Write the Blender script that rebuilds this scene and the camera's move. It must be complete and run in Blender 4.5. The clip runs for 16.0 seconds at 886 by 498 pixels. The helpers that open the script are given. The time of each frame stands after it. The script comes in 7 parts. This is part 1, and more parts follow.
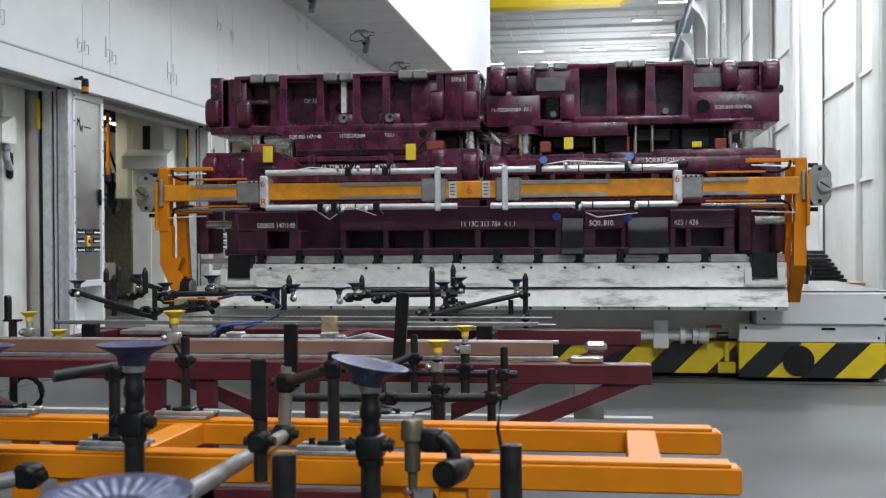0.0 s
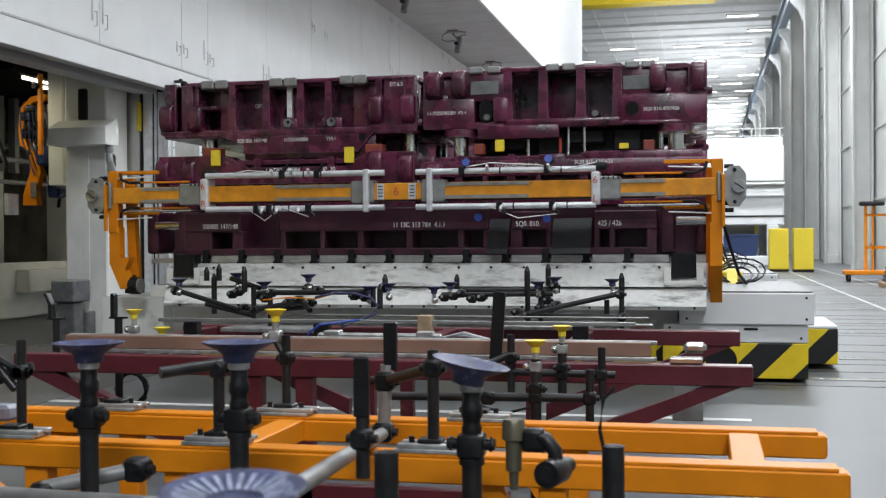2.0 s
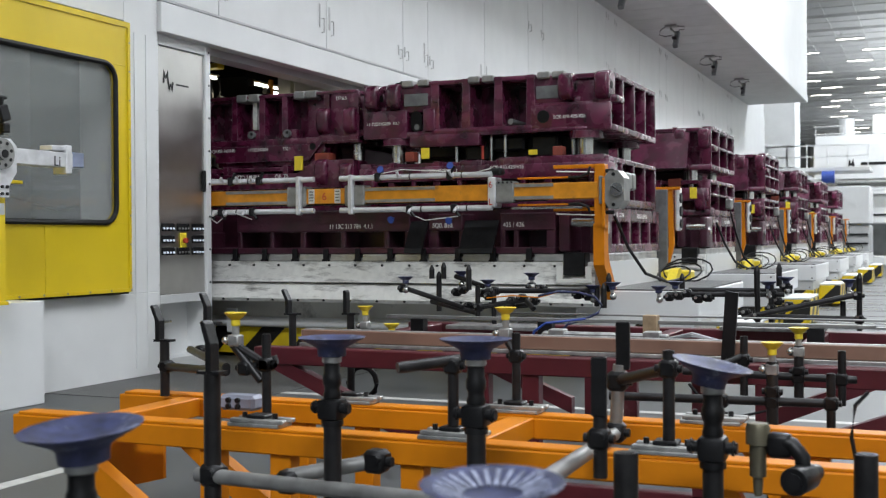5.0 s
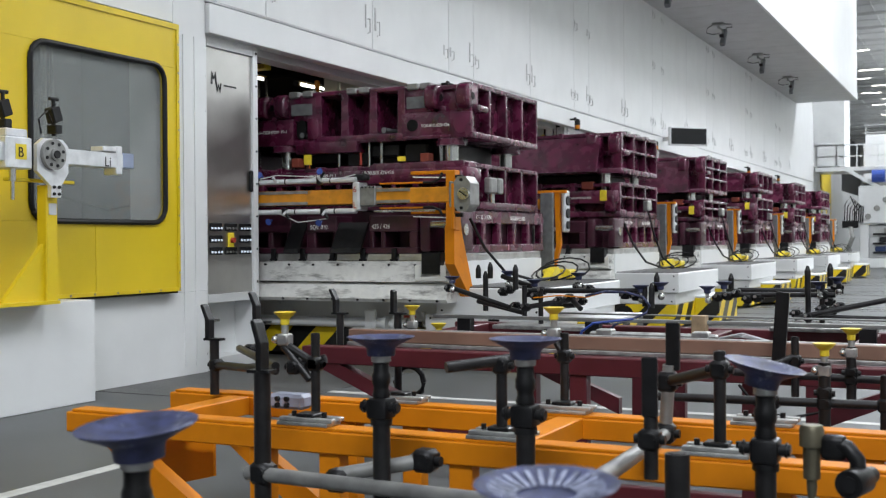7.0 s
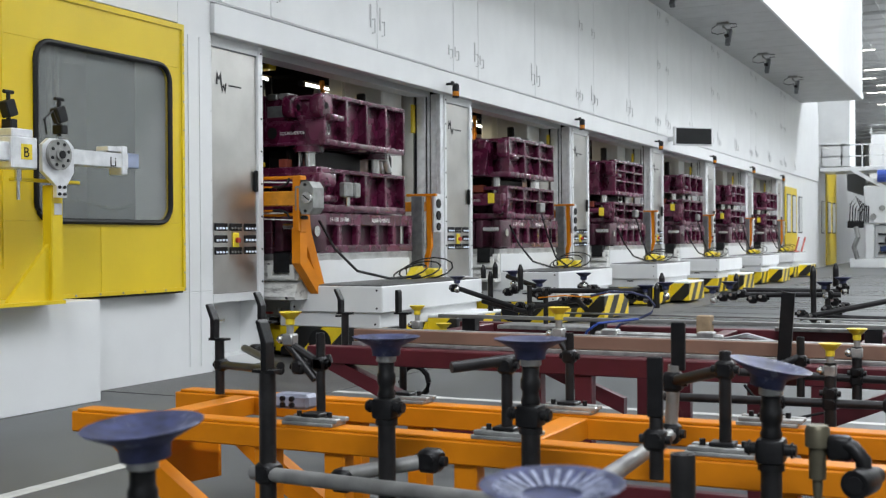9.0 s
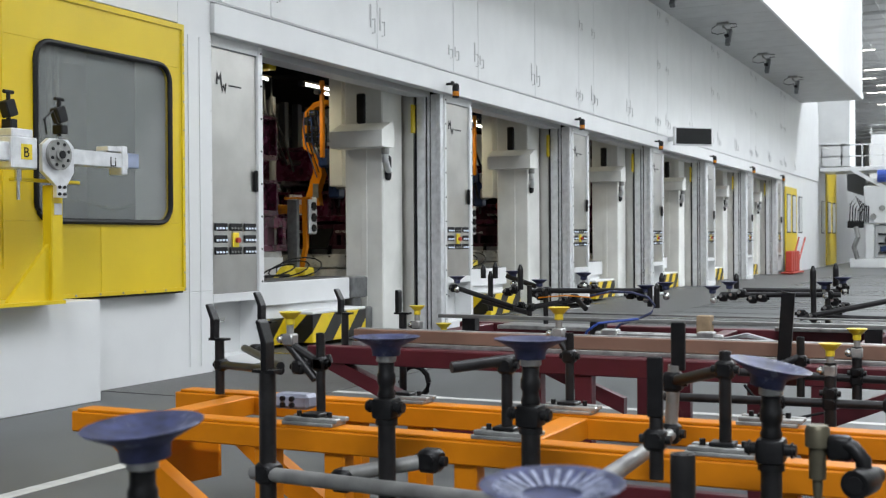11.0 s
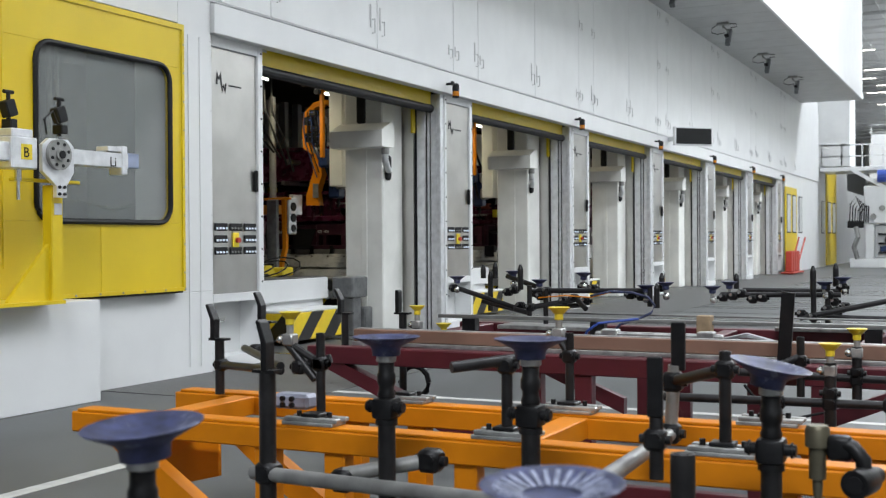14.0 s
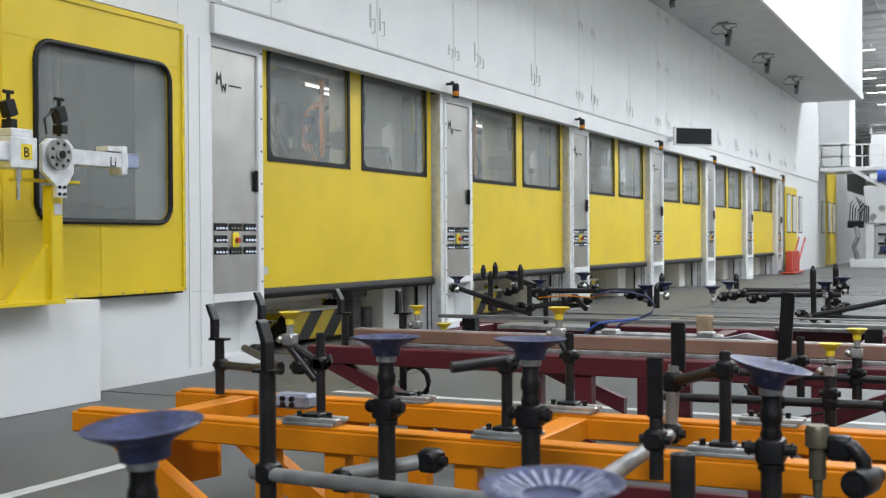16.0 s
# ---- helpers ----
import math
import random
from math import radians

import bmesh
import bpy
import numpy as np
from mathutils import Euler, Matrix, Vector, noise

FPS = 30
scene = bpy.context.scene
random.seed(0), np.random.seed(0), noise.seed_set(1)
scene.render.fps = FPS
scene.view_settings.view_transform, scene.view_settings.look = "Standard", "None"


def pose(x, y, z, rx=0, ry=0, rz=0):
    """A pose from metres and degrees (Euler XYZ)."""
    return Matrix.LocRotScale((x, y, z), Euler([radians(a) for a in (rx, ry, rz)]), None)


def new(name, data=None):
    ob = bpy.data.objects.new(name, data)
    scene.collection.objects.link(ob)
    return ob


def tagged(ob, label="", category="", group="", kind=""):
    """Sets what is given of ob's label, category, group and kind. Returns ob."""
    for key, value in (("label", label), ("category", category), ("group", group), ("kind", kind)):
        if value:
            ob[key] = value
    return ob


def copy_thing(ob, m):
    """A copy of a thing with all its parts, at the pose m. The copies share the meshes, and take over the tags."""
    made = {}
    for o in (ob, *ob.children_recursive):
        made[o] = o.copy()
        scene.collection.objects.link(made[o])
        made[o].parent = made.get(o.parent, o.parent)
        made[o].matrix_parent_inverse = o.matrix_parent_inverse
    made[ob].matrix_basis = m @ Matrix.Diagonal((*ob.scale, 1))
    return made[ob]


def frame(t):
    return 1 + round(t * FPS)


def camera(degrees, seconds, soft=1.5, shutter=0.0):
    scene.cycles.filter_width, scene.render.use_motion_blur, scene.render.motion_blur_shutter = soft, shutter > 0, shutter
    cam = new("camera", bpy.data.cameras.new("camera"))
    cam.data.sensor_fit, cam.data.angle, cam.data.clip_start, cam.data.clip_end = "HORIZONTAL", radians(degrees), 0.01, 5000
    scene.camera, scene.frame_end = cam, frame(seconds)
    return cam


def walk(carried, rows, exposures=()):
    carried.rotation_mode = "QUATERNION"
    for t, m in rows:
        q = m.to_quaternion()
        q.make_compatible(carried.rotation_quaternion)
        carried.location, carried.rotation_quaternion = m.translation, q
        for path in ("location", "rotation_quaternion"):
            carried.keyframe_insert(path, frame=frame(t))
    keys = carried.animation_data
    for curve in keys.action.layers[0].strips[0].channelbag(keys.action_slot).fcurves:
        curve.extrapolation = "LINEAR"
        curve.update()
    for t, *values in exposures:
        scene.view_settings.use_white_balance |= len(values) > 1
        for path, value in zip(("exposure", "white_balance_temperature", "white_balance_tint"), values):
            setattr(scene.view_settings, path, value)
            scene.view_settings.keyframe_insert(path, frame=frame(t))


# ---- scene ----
cam = camera(42.16, 16.0, 1.2)
cam.data.dof.use_dof, cam.data.dof.focus_distance, cam.data.dof.aperture_fstop = True, 8.5, 4.6
# the tripod head turns; the lens sits 0.419 m ahead of the turning axis
YAW = [(0, 8.34), (0.5, 8.35), (0.7, 8.48), (1, 9.1), (1.5, 10.3), (2, 12.85), (2.5, 16.08), (3, 18.91), (3.5, 20.34), (4, 21.49),
       (4.5, 22.51), (5, 23.42), (5.6, 24.32), (6.5, 25.32), (7.2, 25.71), (7.5, 25.77), (8, 25.79), (8.5, 25.82), (9, 25.87), (11.5, 25.87),
       (16, 25.87)]
walk(cam, [(t, pose(-0.0733 - 0.419 * math.sin(radians(a)), 0.1512 + 0.419 * math.cos(radians(a)), 1.5, 89.536, 0.354, a)) for t, a in YAW],
     exposures=[(0, 0.07), (5, 0.09), (8, 0.12), (16, 0.12)])

# ---- light: added area lamps for the rows of roof lamps ----
world = bpy.data.worlds.new("world")
scene.world = world
world.use_nodes = True
world.node_tree.nodes["Background"].inputs[0].default_value = (0.9, 0.95, 1.0, 1)
world.node_tree.nodes["Background"].inputs[1].default_value = 0.1


def area(x, y, z, sx, sy, watts, colour=(0.902, 0.942, 1.0)):
    d = bpy.data.lights.new("fill_light", "AREA")
    d.shape, d.size, d.size_y, d.energy, d.color = "RECTANGLE", sx, sy, watts, colour
    o = new("fill_light", d)
    o.location = (x, y, z)
    return o


# unseen lamps stand in for the strip lamps' light, the first behind the camera
for xx, yy, watts in ((3.5, -9, 3900), (2.5, 8, 1150), (2.5, 22, 1900), (2.5, 38, 3700), (2.5, 60, 3000)):
    area(xx, yy, 15.5, 8, 1.5, watts)
for yy, watts in ((78, 2200), (105, 2400), (150, 2600), (220, 2600)):
    area(0.5, yy, 22.6, 10, 2.4, watts)
# added uplights brighten the white roof; no lamp hangs at this height
for yy, watts in ((5, 1100), (35, 2200), (85, 2000), (145, 3700), (215, 5200), (275, 2500)):
    area(0.0, yy, 13.5, 12, 44 if yy > 60 else 6, watts).rotation_euler = (math.pi, 0, 0)

# work lamps inside the presses
for i in range(6):
    area(-11.2, 16.4 + 6.26 * i, 4.05, 0.12, 0.9, 28, (1.0, 0.9, 0.62)).data.name = "work_light"


# ---- materials ----
def mat(name, col, rough=0.5, metal=0.0, vary=0.08, scale=6.0, bump=0.0, bscale=60.0, dirt=None, dirt_amt=0.0, spec=0.5, coat=0.0, stretch=(1, 1, 1)):
    m = bpy.data.materials.new(name)
    m.use_nodes = True
    nt = m.node_tree
    b = nt.nodes["Principled BSDF"]
    b.inputs["Roughness"].default_value, b.inputs["Metallic"].default_value = rough, metal
    b.inputs["Specular IOR Level"].default_value = spec
    b.inputs["Coat Weight"].default_value = coat
    co = nt.nodes.new("ShaderNodeTexCoord")
    n1 = nt.nodes.new("ShaderNodeTexNoise")
    n1.inputs["Scale"].default_value, n1.inputs["Detail"].default_value = scale, 6
    nt.links.new(co.outputs["Object"], n1.inputs["Vector"])
    r = nt.nodes.new("ShaderNodeValToRGB")
    lo, hi = [c * (1 - vary * 2) for c in col], [min(1, c * (1 + vary)) for c in col]
    r.color_ramp.elements[0].color, r.color_ramp.elements[1].color = (*lo, 1), (*hi, 1)
    r.color_ramp.elements[0].position, r.color_ramp.elements[1].position = 0.3, 0.65
    nt.links.new(n1.outputs["Fac"], r.inputs["Fac"])
    out = r.outputs["Color"]
    if dirt:
        n2 = nt.nodes.new("ShaderNodeTexNoise")
        n2.inputs["Scale"].default_value, n2.inputs["Detail"].default_value, n2.inputs["Roughness"].default_value = scale * 0.45, 10, 0.7
        mp = nt.nodes.new("ShaderNodeMapping")
        mp.inputs["Scale"].default_value = stretch
        nt.links.new(co.outputs["Object"], mp.inputs["Vector"])
        nt.links.new(mp.outputs["Vector"], n2.inputs["Vector"])
        rr = nt.nodes.new("ShaderNodeValToRGB")
        rr.color_ramp.elements[0].position, rr.color_ramp.elements[1].position = 0.66 - dirt_amt * 0.25, 0.8 - dirt_amt * 0.2
        nt.links.new(n2.outputs["Fac"], rr.inputs["Fac"])
        mx = nt.nodes.new("ShaderNodeMix")
        mx.data_type = "RGBA"
        nt.links.new(rr.outputs["Color"], mx.inputs["Factor"])
        nt.links.new(out, mx.inputs[6])
        mx.inputs[7].default_value = (*dirt, 1)
        out = mx.outputs[2]
    nt.links.new(out, b.inputs["Base Color"])
    n3 = nt.nodes.new("ShaderNodeTexNoise")
    n3.inputs["Scale"].default_value, n3.inputs["Detail"].default_value = bscale, 4
    nt.links.new(co.outputs["Object"], n3.inputs["Vector"])
    mr = nt.nodes.new("ShaderNodeMapRange")
    mr.inputs["To Min"].default_value, mr.inputs["To Max"].default_value = max(0.02, rough - 0.08), min(1, rough + 0.08)
    nt.links.new(n1.outputs["Fac"], mr.inputs["Value"])
    nt.links.new(mr.outputs["Result"], b.inputs["Roughness"])
    if bump:
        bp = nt.nodes.new("ShaderNodeBump")
        bp.inputs["Strength"].default_value, bp.inputs["Distance"].default_value = bump, 0.01
        nt.links.new(n3.outputs["Fac"], bp.inputs["Height"])
        nt.links.new(bp.outputs["Normal"], b.inputs["Normal"])
    return m


def glow(name, col, strength):
    m = bpy.data.materials.new(name)
    m.use_nodes = True
    b = m.node_tree.nodes["Principled BSDF"]
    b.inputs["Base Color"].default_value = (*col, 1)
    b.inputs["Emission Color"].default_value = (*col, 1)
    b.inputs["Emission Strength"].default_value = strength
    return m


def stripes(name, a, b_, freq, axis="x", worn=0.1):
    """Slanted warning stripes in two paints."""
    m = mat(name, a, 0.4, vary=0.05)
    nt = m.node_tree
    b = nt.nodes["Principled BSDF"]
    co = nt.nodes.new("ShaderNodeTexCoord")
    sp = nt.nodes.new("ShaderNodeSeparateXYZ")
    nt.links.new(co.outputs["Object"], sp.inputs[0])
    s1 = nt.nodes.new("ShaderNodeMath")
    s1.operation = "ADD"
    nt.links.new(sp.outputs["X"], s1.inputs[0])
    nt.links.new(sp.outputs["Y"], s1.inputs[1])
    s2 = nt.nodes.new("ShaderNodeMath")
    s2.operation = "SUBTRACT"
    nt.links.new(s1.outputs[0], s2.inputs[0])
    nt.links.new(sp.outputs["Z"], s2.inputs[1])
    s3 = nt.nodes.new("ShaderNodeMath")
    s3.operation = "MULTIPLY"
    s3.inputs[1].default_value = freq
    nt.links.new(s2.outputs[0], s3.inputs[0])
    s4 = nt.nodes.new("ShaderNodeMath")
    s4.operation = "FRACT"
    nt.links.new(s3.outputs[0], s4.inputs[0])
    s5 = nt.nodes.new("ShaderNodeMath")
    s5.operation = "GREATER_THAN"
    s5.inputs[1].default_value = 0.5
    nt.links.new(s4.outputs[0], s5.inputs[0])
    mx = nt.nodes.new("ShaderNodeMix")
    mx.data_type = "RGBA"
    nt.links.new(s5.outputs[0], mx.inputs["Factor"])
    old = b.inputs["Base Color"].links[0].from_socket
    nt.links.new(old, mx.inputs[6])
    mx.inputs[7].default_value = (*b_, 1)
    nt.links.new(mx.outputs[2], b.inputs["Base Color"])
    return m



def worn(m, colour, radius=0.012, amount=0.8):
    """Paint rubbed pale along the edges, with edge highlights painted in by the same tint."""
    nt = m.node_tree
    b = nt.nodes["Principled BSDF"]
    ge = nt.nodes.new("ShaderNodeNewGeometry")
    bv = nt.nodes.new("ShaderNodeBevel")
    bv.samples = 4
    bv.inputs["Radius"].default_value = radius
    dt = nt.nodes.new("ShaderNodeVectorMath")
    dt.operation = "DOT_PRODUCT"
    nt.links.new(bv.outputs["Normal"], dt.inputs[0])
    nt.links.new(ge.outputs["True Normal"], dt.inputs[1])
    mr = nt.nodes.new("ShaderNodeMapRange")
    mr.inputs["From Min"].default_value, mr.inputs["From Max"].default_value, mr.inputs["To Min"].default_value, mr.inputs["To Max"].default_value = 0.8, 0.98, amount, 0.0
    nt.links.new(dt.outputs["Value"], mr.inputs["Value"])
    nz = nt.nodes.new("ShaderNodeTexNoise")
    nz.inputs["Scale"].default_value = 9.0
    ml = nt.nodes.new("ShaderNodeMath")
    ml.operation = "MULTIPLY"
    nt.links.new(mr.outputs["Result"], ml.inputs[0])
    nt.links.new(nz.outputs["Fac"], ml.inputs[1])
    mx = nt.nodes.new("ShaderNodeMix")
    mx.data_type = "RGBA"
    nt.links.new(ml.outputs[0], mx.inputs["Factor"])
    nt.links.new(b.inputs["Base Color"].links[0].from_socket, mx.inputs[6])
    mx.inputs[7].default_value = (*colour, 1)
    nt.links.new(mx.outputs[2], b.inputs["Base Color"])


WHITE = mat("white_paint", (0.70, 0.71, 0.71), 0.38, vary=0.025, scale=1.5, bump=0.03, bscale=15)
WHITE_DIRTY = mat("scuffed_white_paint", (0.72, 0.72, 0.68), 0.45, vary=0.05, scale=3, bump=0.1, bscale=40, dirt=(0.2, 0.19, 0.17), dirt_amt=0.3)
APRON = mat("scraped_white_paint", (0.7, 0.7, 0.67), 0.4, vary=0.05, scale=12, bump=0.15, bscale=25, dirt=(0.1, 0.095, 0.085), dirt_amt=0.62, stretch=(0.35, 1, 1.6))
CREAM = mat("cream_paint", (0.82, 0.825, 0.78), 0.4, vary=0.05, scale=2)
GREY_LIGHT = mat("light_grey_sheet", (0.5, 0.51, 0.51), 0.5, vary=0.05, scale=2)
CEIL = mat("white_roof_sheet", (0.82, 0.83, 0.82), 0.6, vary=0.03, scale=0.5)
HALLWALL = mat("hall_wall_sheet", (0.57, 0.58, 0.56), 0.55, vary=0.05, scale=0.8)
YELLOW = mat("yellow_paint", (0.68, 0.50, 0.012), 0.36, vary=0.04, scale=1.2, bump=0.03, bscale=12)
YELLOW2 = mat("bright_yellow_plastic", (0.75, 0.58, 0.03), 0.45, vary=0.05, scale=20)
ORANGE = mat("orange_paint", (0.62, 0.2, 0.004), 0.48, vary=0.06, scale=5, bump=0.05, bscale=30, dirt=(0.3, 0.13, 0.03), dirt_amt=0.12, spec=0.22)
BEAMOR = mat("scratched_orange_paint", (0.66, 0.26, 0.012), 0.38, vary=0.1, scale=9, bump=0.06, dirt=(0.25, 0.12, 0.05), dirt_amt=0.3)
MAROON = mat("maroon_rack_paint", (0.09, 0.011, 0.018), 0.4, vary=0.12, scale=5, bump=0.08, bscale=40, dirt=(0.2, 0.09, 0.08), dirt_amt=0.1)
DIE = mat("maroon_cast_iron_paint", (0.088, 0.0085, 0.034), 0.27, vary=0.34, scale=5, bump=0.22, bscale=70, dirt=(0.02, 0.01, 0.015), dirt_amt=0.55, coat=0.3, stretch=(1.3, 1.3, 0.5))
DIE_DARK = mat("dark_maroon_cast_iron", (0.052, 0.011, 0.024), 0.34, vary=0.25, scale=4, bump=0.4, bscale=35, dirt=(0.025, 0.02, 0.02), dirt_amt=0.3)
STEEL = mat("bright_steel", (0.62, 0.62, 0.6), 0.25, 1.0, vary=0.1, scale=8)
STAINLESS = mat("brushed_stainless_sheet", (0.55, 0.54, 0.52), 0.33, 1.0, vary=0.06, scale=2, bump=0.03, bscale=200)
ALU = mat("aluminium", (0.74, 0.75, 0.77), 0.36, 0.5, vary=0.08, scale=10)
GREYMET = mat("grey_machined_iron", (0.30, 0.30, 0.29), 0.42, 0.6, vary=0.12, scale=10)
DARKMET = mat("black_steel", (0.010, 0.010, 0.011), 0.4, 0.2, vary=0.2, scale=14, bump=0.1, bscale=80, spec=0.35)
TUBE = mat("dark_grey_steel_tube", (0.024, 0.023, 0.024), 0.4, 0.5, vary=0.2, scale=14)
BLACK = mat("black_rubber", (0.007, 0.007, 0.008), 0.55, vary=0.15, scale=12, spec=0.3)
CUPBLUE = mat("blue_grey_rubber", (0.033, 0.04, 0.105), 0.55, vary=0.3, scale=25, bump=0.1, dirt=(0.3, 0.32, 0.4), dirt_amt=0.36)
BLUE = mat("blue_plastic", (0.03, 0.07, 0.32), 0.4)
# grey set low in the colour, as for sheet standing in shade
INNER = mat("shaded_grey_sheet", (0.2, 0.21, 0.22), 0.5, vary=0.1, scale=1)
BROWN = mat("brown_laminate", (0.24, 0.14, 0.1), 0.45, vary=0.1, scale=4)
WOOD = mat("pale_wood", (0.42, 0.3, 0.18), 0.7, vary=0.2, scale=8)
CUPIN = mat("pale_worn_rubber", (0.22, 0.24, 0.33), 0.6, vary=0.3, scale=40)
BOLSTER = mat("bright_bolster_steel", (0.5, 0.5, 0.49), 0.35, 0.7, vary=0.15, scale=5)
BUFFER = mat("dull_red_rubber", (0.24, 0.045, 0.025), 0.6, vary=0.15)
POSTG = mat("worn_grey_post_paint", (0.13, 0.135, 0.135), 0.5, vary=0.2, scale=8)
RED = mat("red_paint", (0.42, 0.045, 0.025), 0.5, vary=0.1)
FLOOR = mat("grey_floor_coating", (0.084, 0.088, 0.09), 0.48, vary=0.16, scale=0.9, bump=0.06, bscale=90, dirt=(0.062, 0.066, 0.067), dirt_amt=0.3, spec=0.38)
TREAD = mat("tread_plate", (0.1, 0.1, 0.1), 0.5, 0.3, vary=0.15, scale=3, bump=0.8, bscale=45)
PLATE = mat("dull_milled_aluminium", (0.42, 0.42, 0.41), 0.42, 0.7, vary=0.2, scale=14)
PULL = mat("dull_handle_steel", (0.5, 0.5, 0.5), 0.45, 0.1)
LINE = mat("white_floor_paint", (0.5, 0.5, 0.48), 0.5, vary=0.1, scale=8, dirt=(0.3, 0.3, 0.3), dirt_amt=0.2)
# beige darkened in the colour for the dim press interior
SHADEWALL = mat("shade_darkened_beige_wall", (0.2, 0.18, 0.13), 0.55, vary=0.4, scale=1.2)
# near black that paints the shade of press interiors and holes
SHADEBLACK = mat("painted_shade_black", (0.006, 0.006, 0.006), 0.7, vary=0.3, scale=2, spec=0.15)
WARN = stripes("black_and_yellow_warning_paint", (0.74, 0.54, 0.012), (0.008, 0.008, 0.008), 1.45)
LETTER = mat("white_lettering", (0.75, 0.75, 0.72), 0.5, vary=0.12, scale=30)
REDLET = mat("red_lettering", (0.5, 0.06, 0.03), 0.5)
LAMP = glow("lamp_tube", (1.0, 0.97, 0.88), 6.0)
NAVY = mat("dark_blue_plastic", (0.012, 0.03, 0.1), 0.4)
AMBER = mat("amber_beacon_dome", (0.6, 0.2, 0.01), 0.25)
LED = glow("white_button_light", (0.7, 0.78, 0.9), 0.35)
GLASS = bpy.data.materials.new("window_glass")
GLASS.use_nodes = True
g = GLASS.node_tree.nodes["Principled BSDF"]
# lightened base colour adds to the glass what the hall's reflection would
g.inputs["Base Color"].default_value, g.inputs["Roughness"].default_value = (0.27, 0.29, 0.28, 1), 0.04
g.inputs["Alpha"].default_value = 0.42
g.inputs["Specular IOR Level"].default_value = 0.8

# pale edges here serve as rubbed paint and as painted rib highlights
worn(DIE, (0.42, 0.3, 0.38), 0.014, 0.8)
worn(DIE_DARK, (0.2, 0.14, 0.17))
worn(BEAMOR, (0.4, 0.3, 0.2), 0.008)


# ---- mesh building ----
class Mesh:
    def __init__(self):
        self.bm = bmesh.new()

    def box(self, x0, x1, y0, y1, z0, z1, bev=0.0, rot=None, seg=1):
        r = bmesh.ops.create_cube(self.bm, size=1.0)
        vs = r["verts"]
        c = Vector(((x0 + x1) / 2, (y0 + y1) / 2, (z0 + z1) / 2))
        m = Matrix.Diagonal((abs(x1 - x0), abs(y1 - y0), abs(z1 - z0), 1))
        bmesh.ops.transform(self.bm, matrix=Matrix.Translation(c) @ (rot or Matrix()) @ m, verts=vs)
        if bev:
            es = list({e for v in vs for e in v.link_edges})
            bmesh.ops.bevel(self.bm, geom=es, offset=bev, segments=seg, affect="EDGES", profile=0.5)
        return self

    def cyl(self, p0, p1, r, r2=None, n=14, caps=True):
        p0, p1 = Vector(p0), Vector(p1)
        d = p1 - p0
        m = Matrix.Translation((p0 + p1) / 2) @ d.to_track_quat("Z", "Y").to_matrix().to_4x4()
        bmesh.ops.create_cone(self.bm, cap_ends=caps, segments=n, radius1=r, radius2=r if r2 is None else r2, depth=d.length, matrix=m)
        return self

    def tube(self, pts, r, n=8):
        """One swept pipe through the points."""
        pts = [Vector(q) for q in pts]
        rings = []
        for i, q in enumerate(pts):
            d = (pts[min(i + 1, len(pts) - 1)] - pts[max(i - 1, 0)]).normalized()
            side = d.cross(Vector((0.13, 0.07, 1.0)) if abs(d.z) < 0.95 else Vector((1, 0.1, 0))).normalized()
            up = side.cross(d)
            rings.append([self.bm.verts.new(q + r * (math.cos(2 * math.pi * k / n) * side + math.sin(2 * math.pi * k / n) * up)) for k in range(n)])
        for a, b in zip(rings, rings[1:]):
            for k in range(n):
                self.bm.faces.new((a[k], a[(k + 1) % n], b[(k + 1) % n], b[k]))
        self.bm.faces.new(rings[0][::-1])
        self.bm.faces.new(rings[-1])
        return self

    def ball(self, p, r, n=12):
        bmesh.ops.create_uvsphere(self.bm, u_segments=n, v_segments=max(6, n // 2), radius=r, matrix=Matrix.Translation(p))
        return self

    def lathe(self, prof, at, axis=(0, 0, 1), n=28):
        """Turn a profile of (radius, height) round an axis."""
        m = Matrix.Translation(at) @ Vector(axis).to_track_quat("Z", "Y").to_matrix().to_4x4()
        rings = []
        for r, h in prof:
            rings.append([self.bm.verts.new(m @ Vector((r * math.cos(2 * math.pi * i / n), r * math.sin(2 * math.pi * i / n), h))) for i in range(n)])
        for a, b in zip(rings, rings[1:]):
            for i in range(n):
                self.bm.faces.new((a[i], a[(i + 1) % n], b[(i + 1) % n], b[i]))
        self.bm.faces.new(rings[0][::-1])
        self.bm.faces.new(rings[-1])
        return self

    def prism(self, pts, axis, a, b):
        """Extrude an outline along an axis: for x the outline is (y, z), for y (x, z), for z (x, y)."""
        def at(p, h):
            return {"x": (h, p[0], p[1]), "y": (p[0], h, p[1]), "z": (p[0], p[1], h)}[axis]
        va = [self.bm.verts.new(at(p, a)) for p in pts]
        vb = [self.bm.verts.new(at(p, b)) for p in pts]
        k = len(pts)
        fs = [self.bm.faces.new(va), self.bm.faces.new(vb[::-1])]
        for i in range(k):
            fs.append(self.bm.faces.new((va[i], vb[i], vb[(i + 1) % k], va[(i + 1) % k])))
        bmesh.ops.recalc_face_normals(self.bm, faces=fs)
        return self


def part(name, m, material, parent=None, label="", smooth=None):
    me = bpy.data.meshes.new(name)
    bm = m.bm
    bmesh.ops.recalc_face_normals(bm, faces=bm.faces)
    bm.to_mesh(me)
    bm.free()
    me.materials.append(material)
    if smooth:
        me.polygons.foreach_set("use_smooth", [True] * len(me.polygons))
        me.set_sharp_from_angle(angle=radians(smooth))
    o = new(name, me)
    if parent:
        o.parent = parent
    if label:
        o["label"] = label
    return o


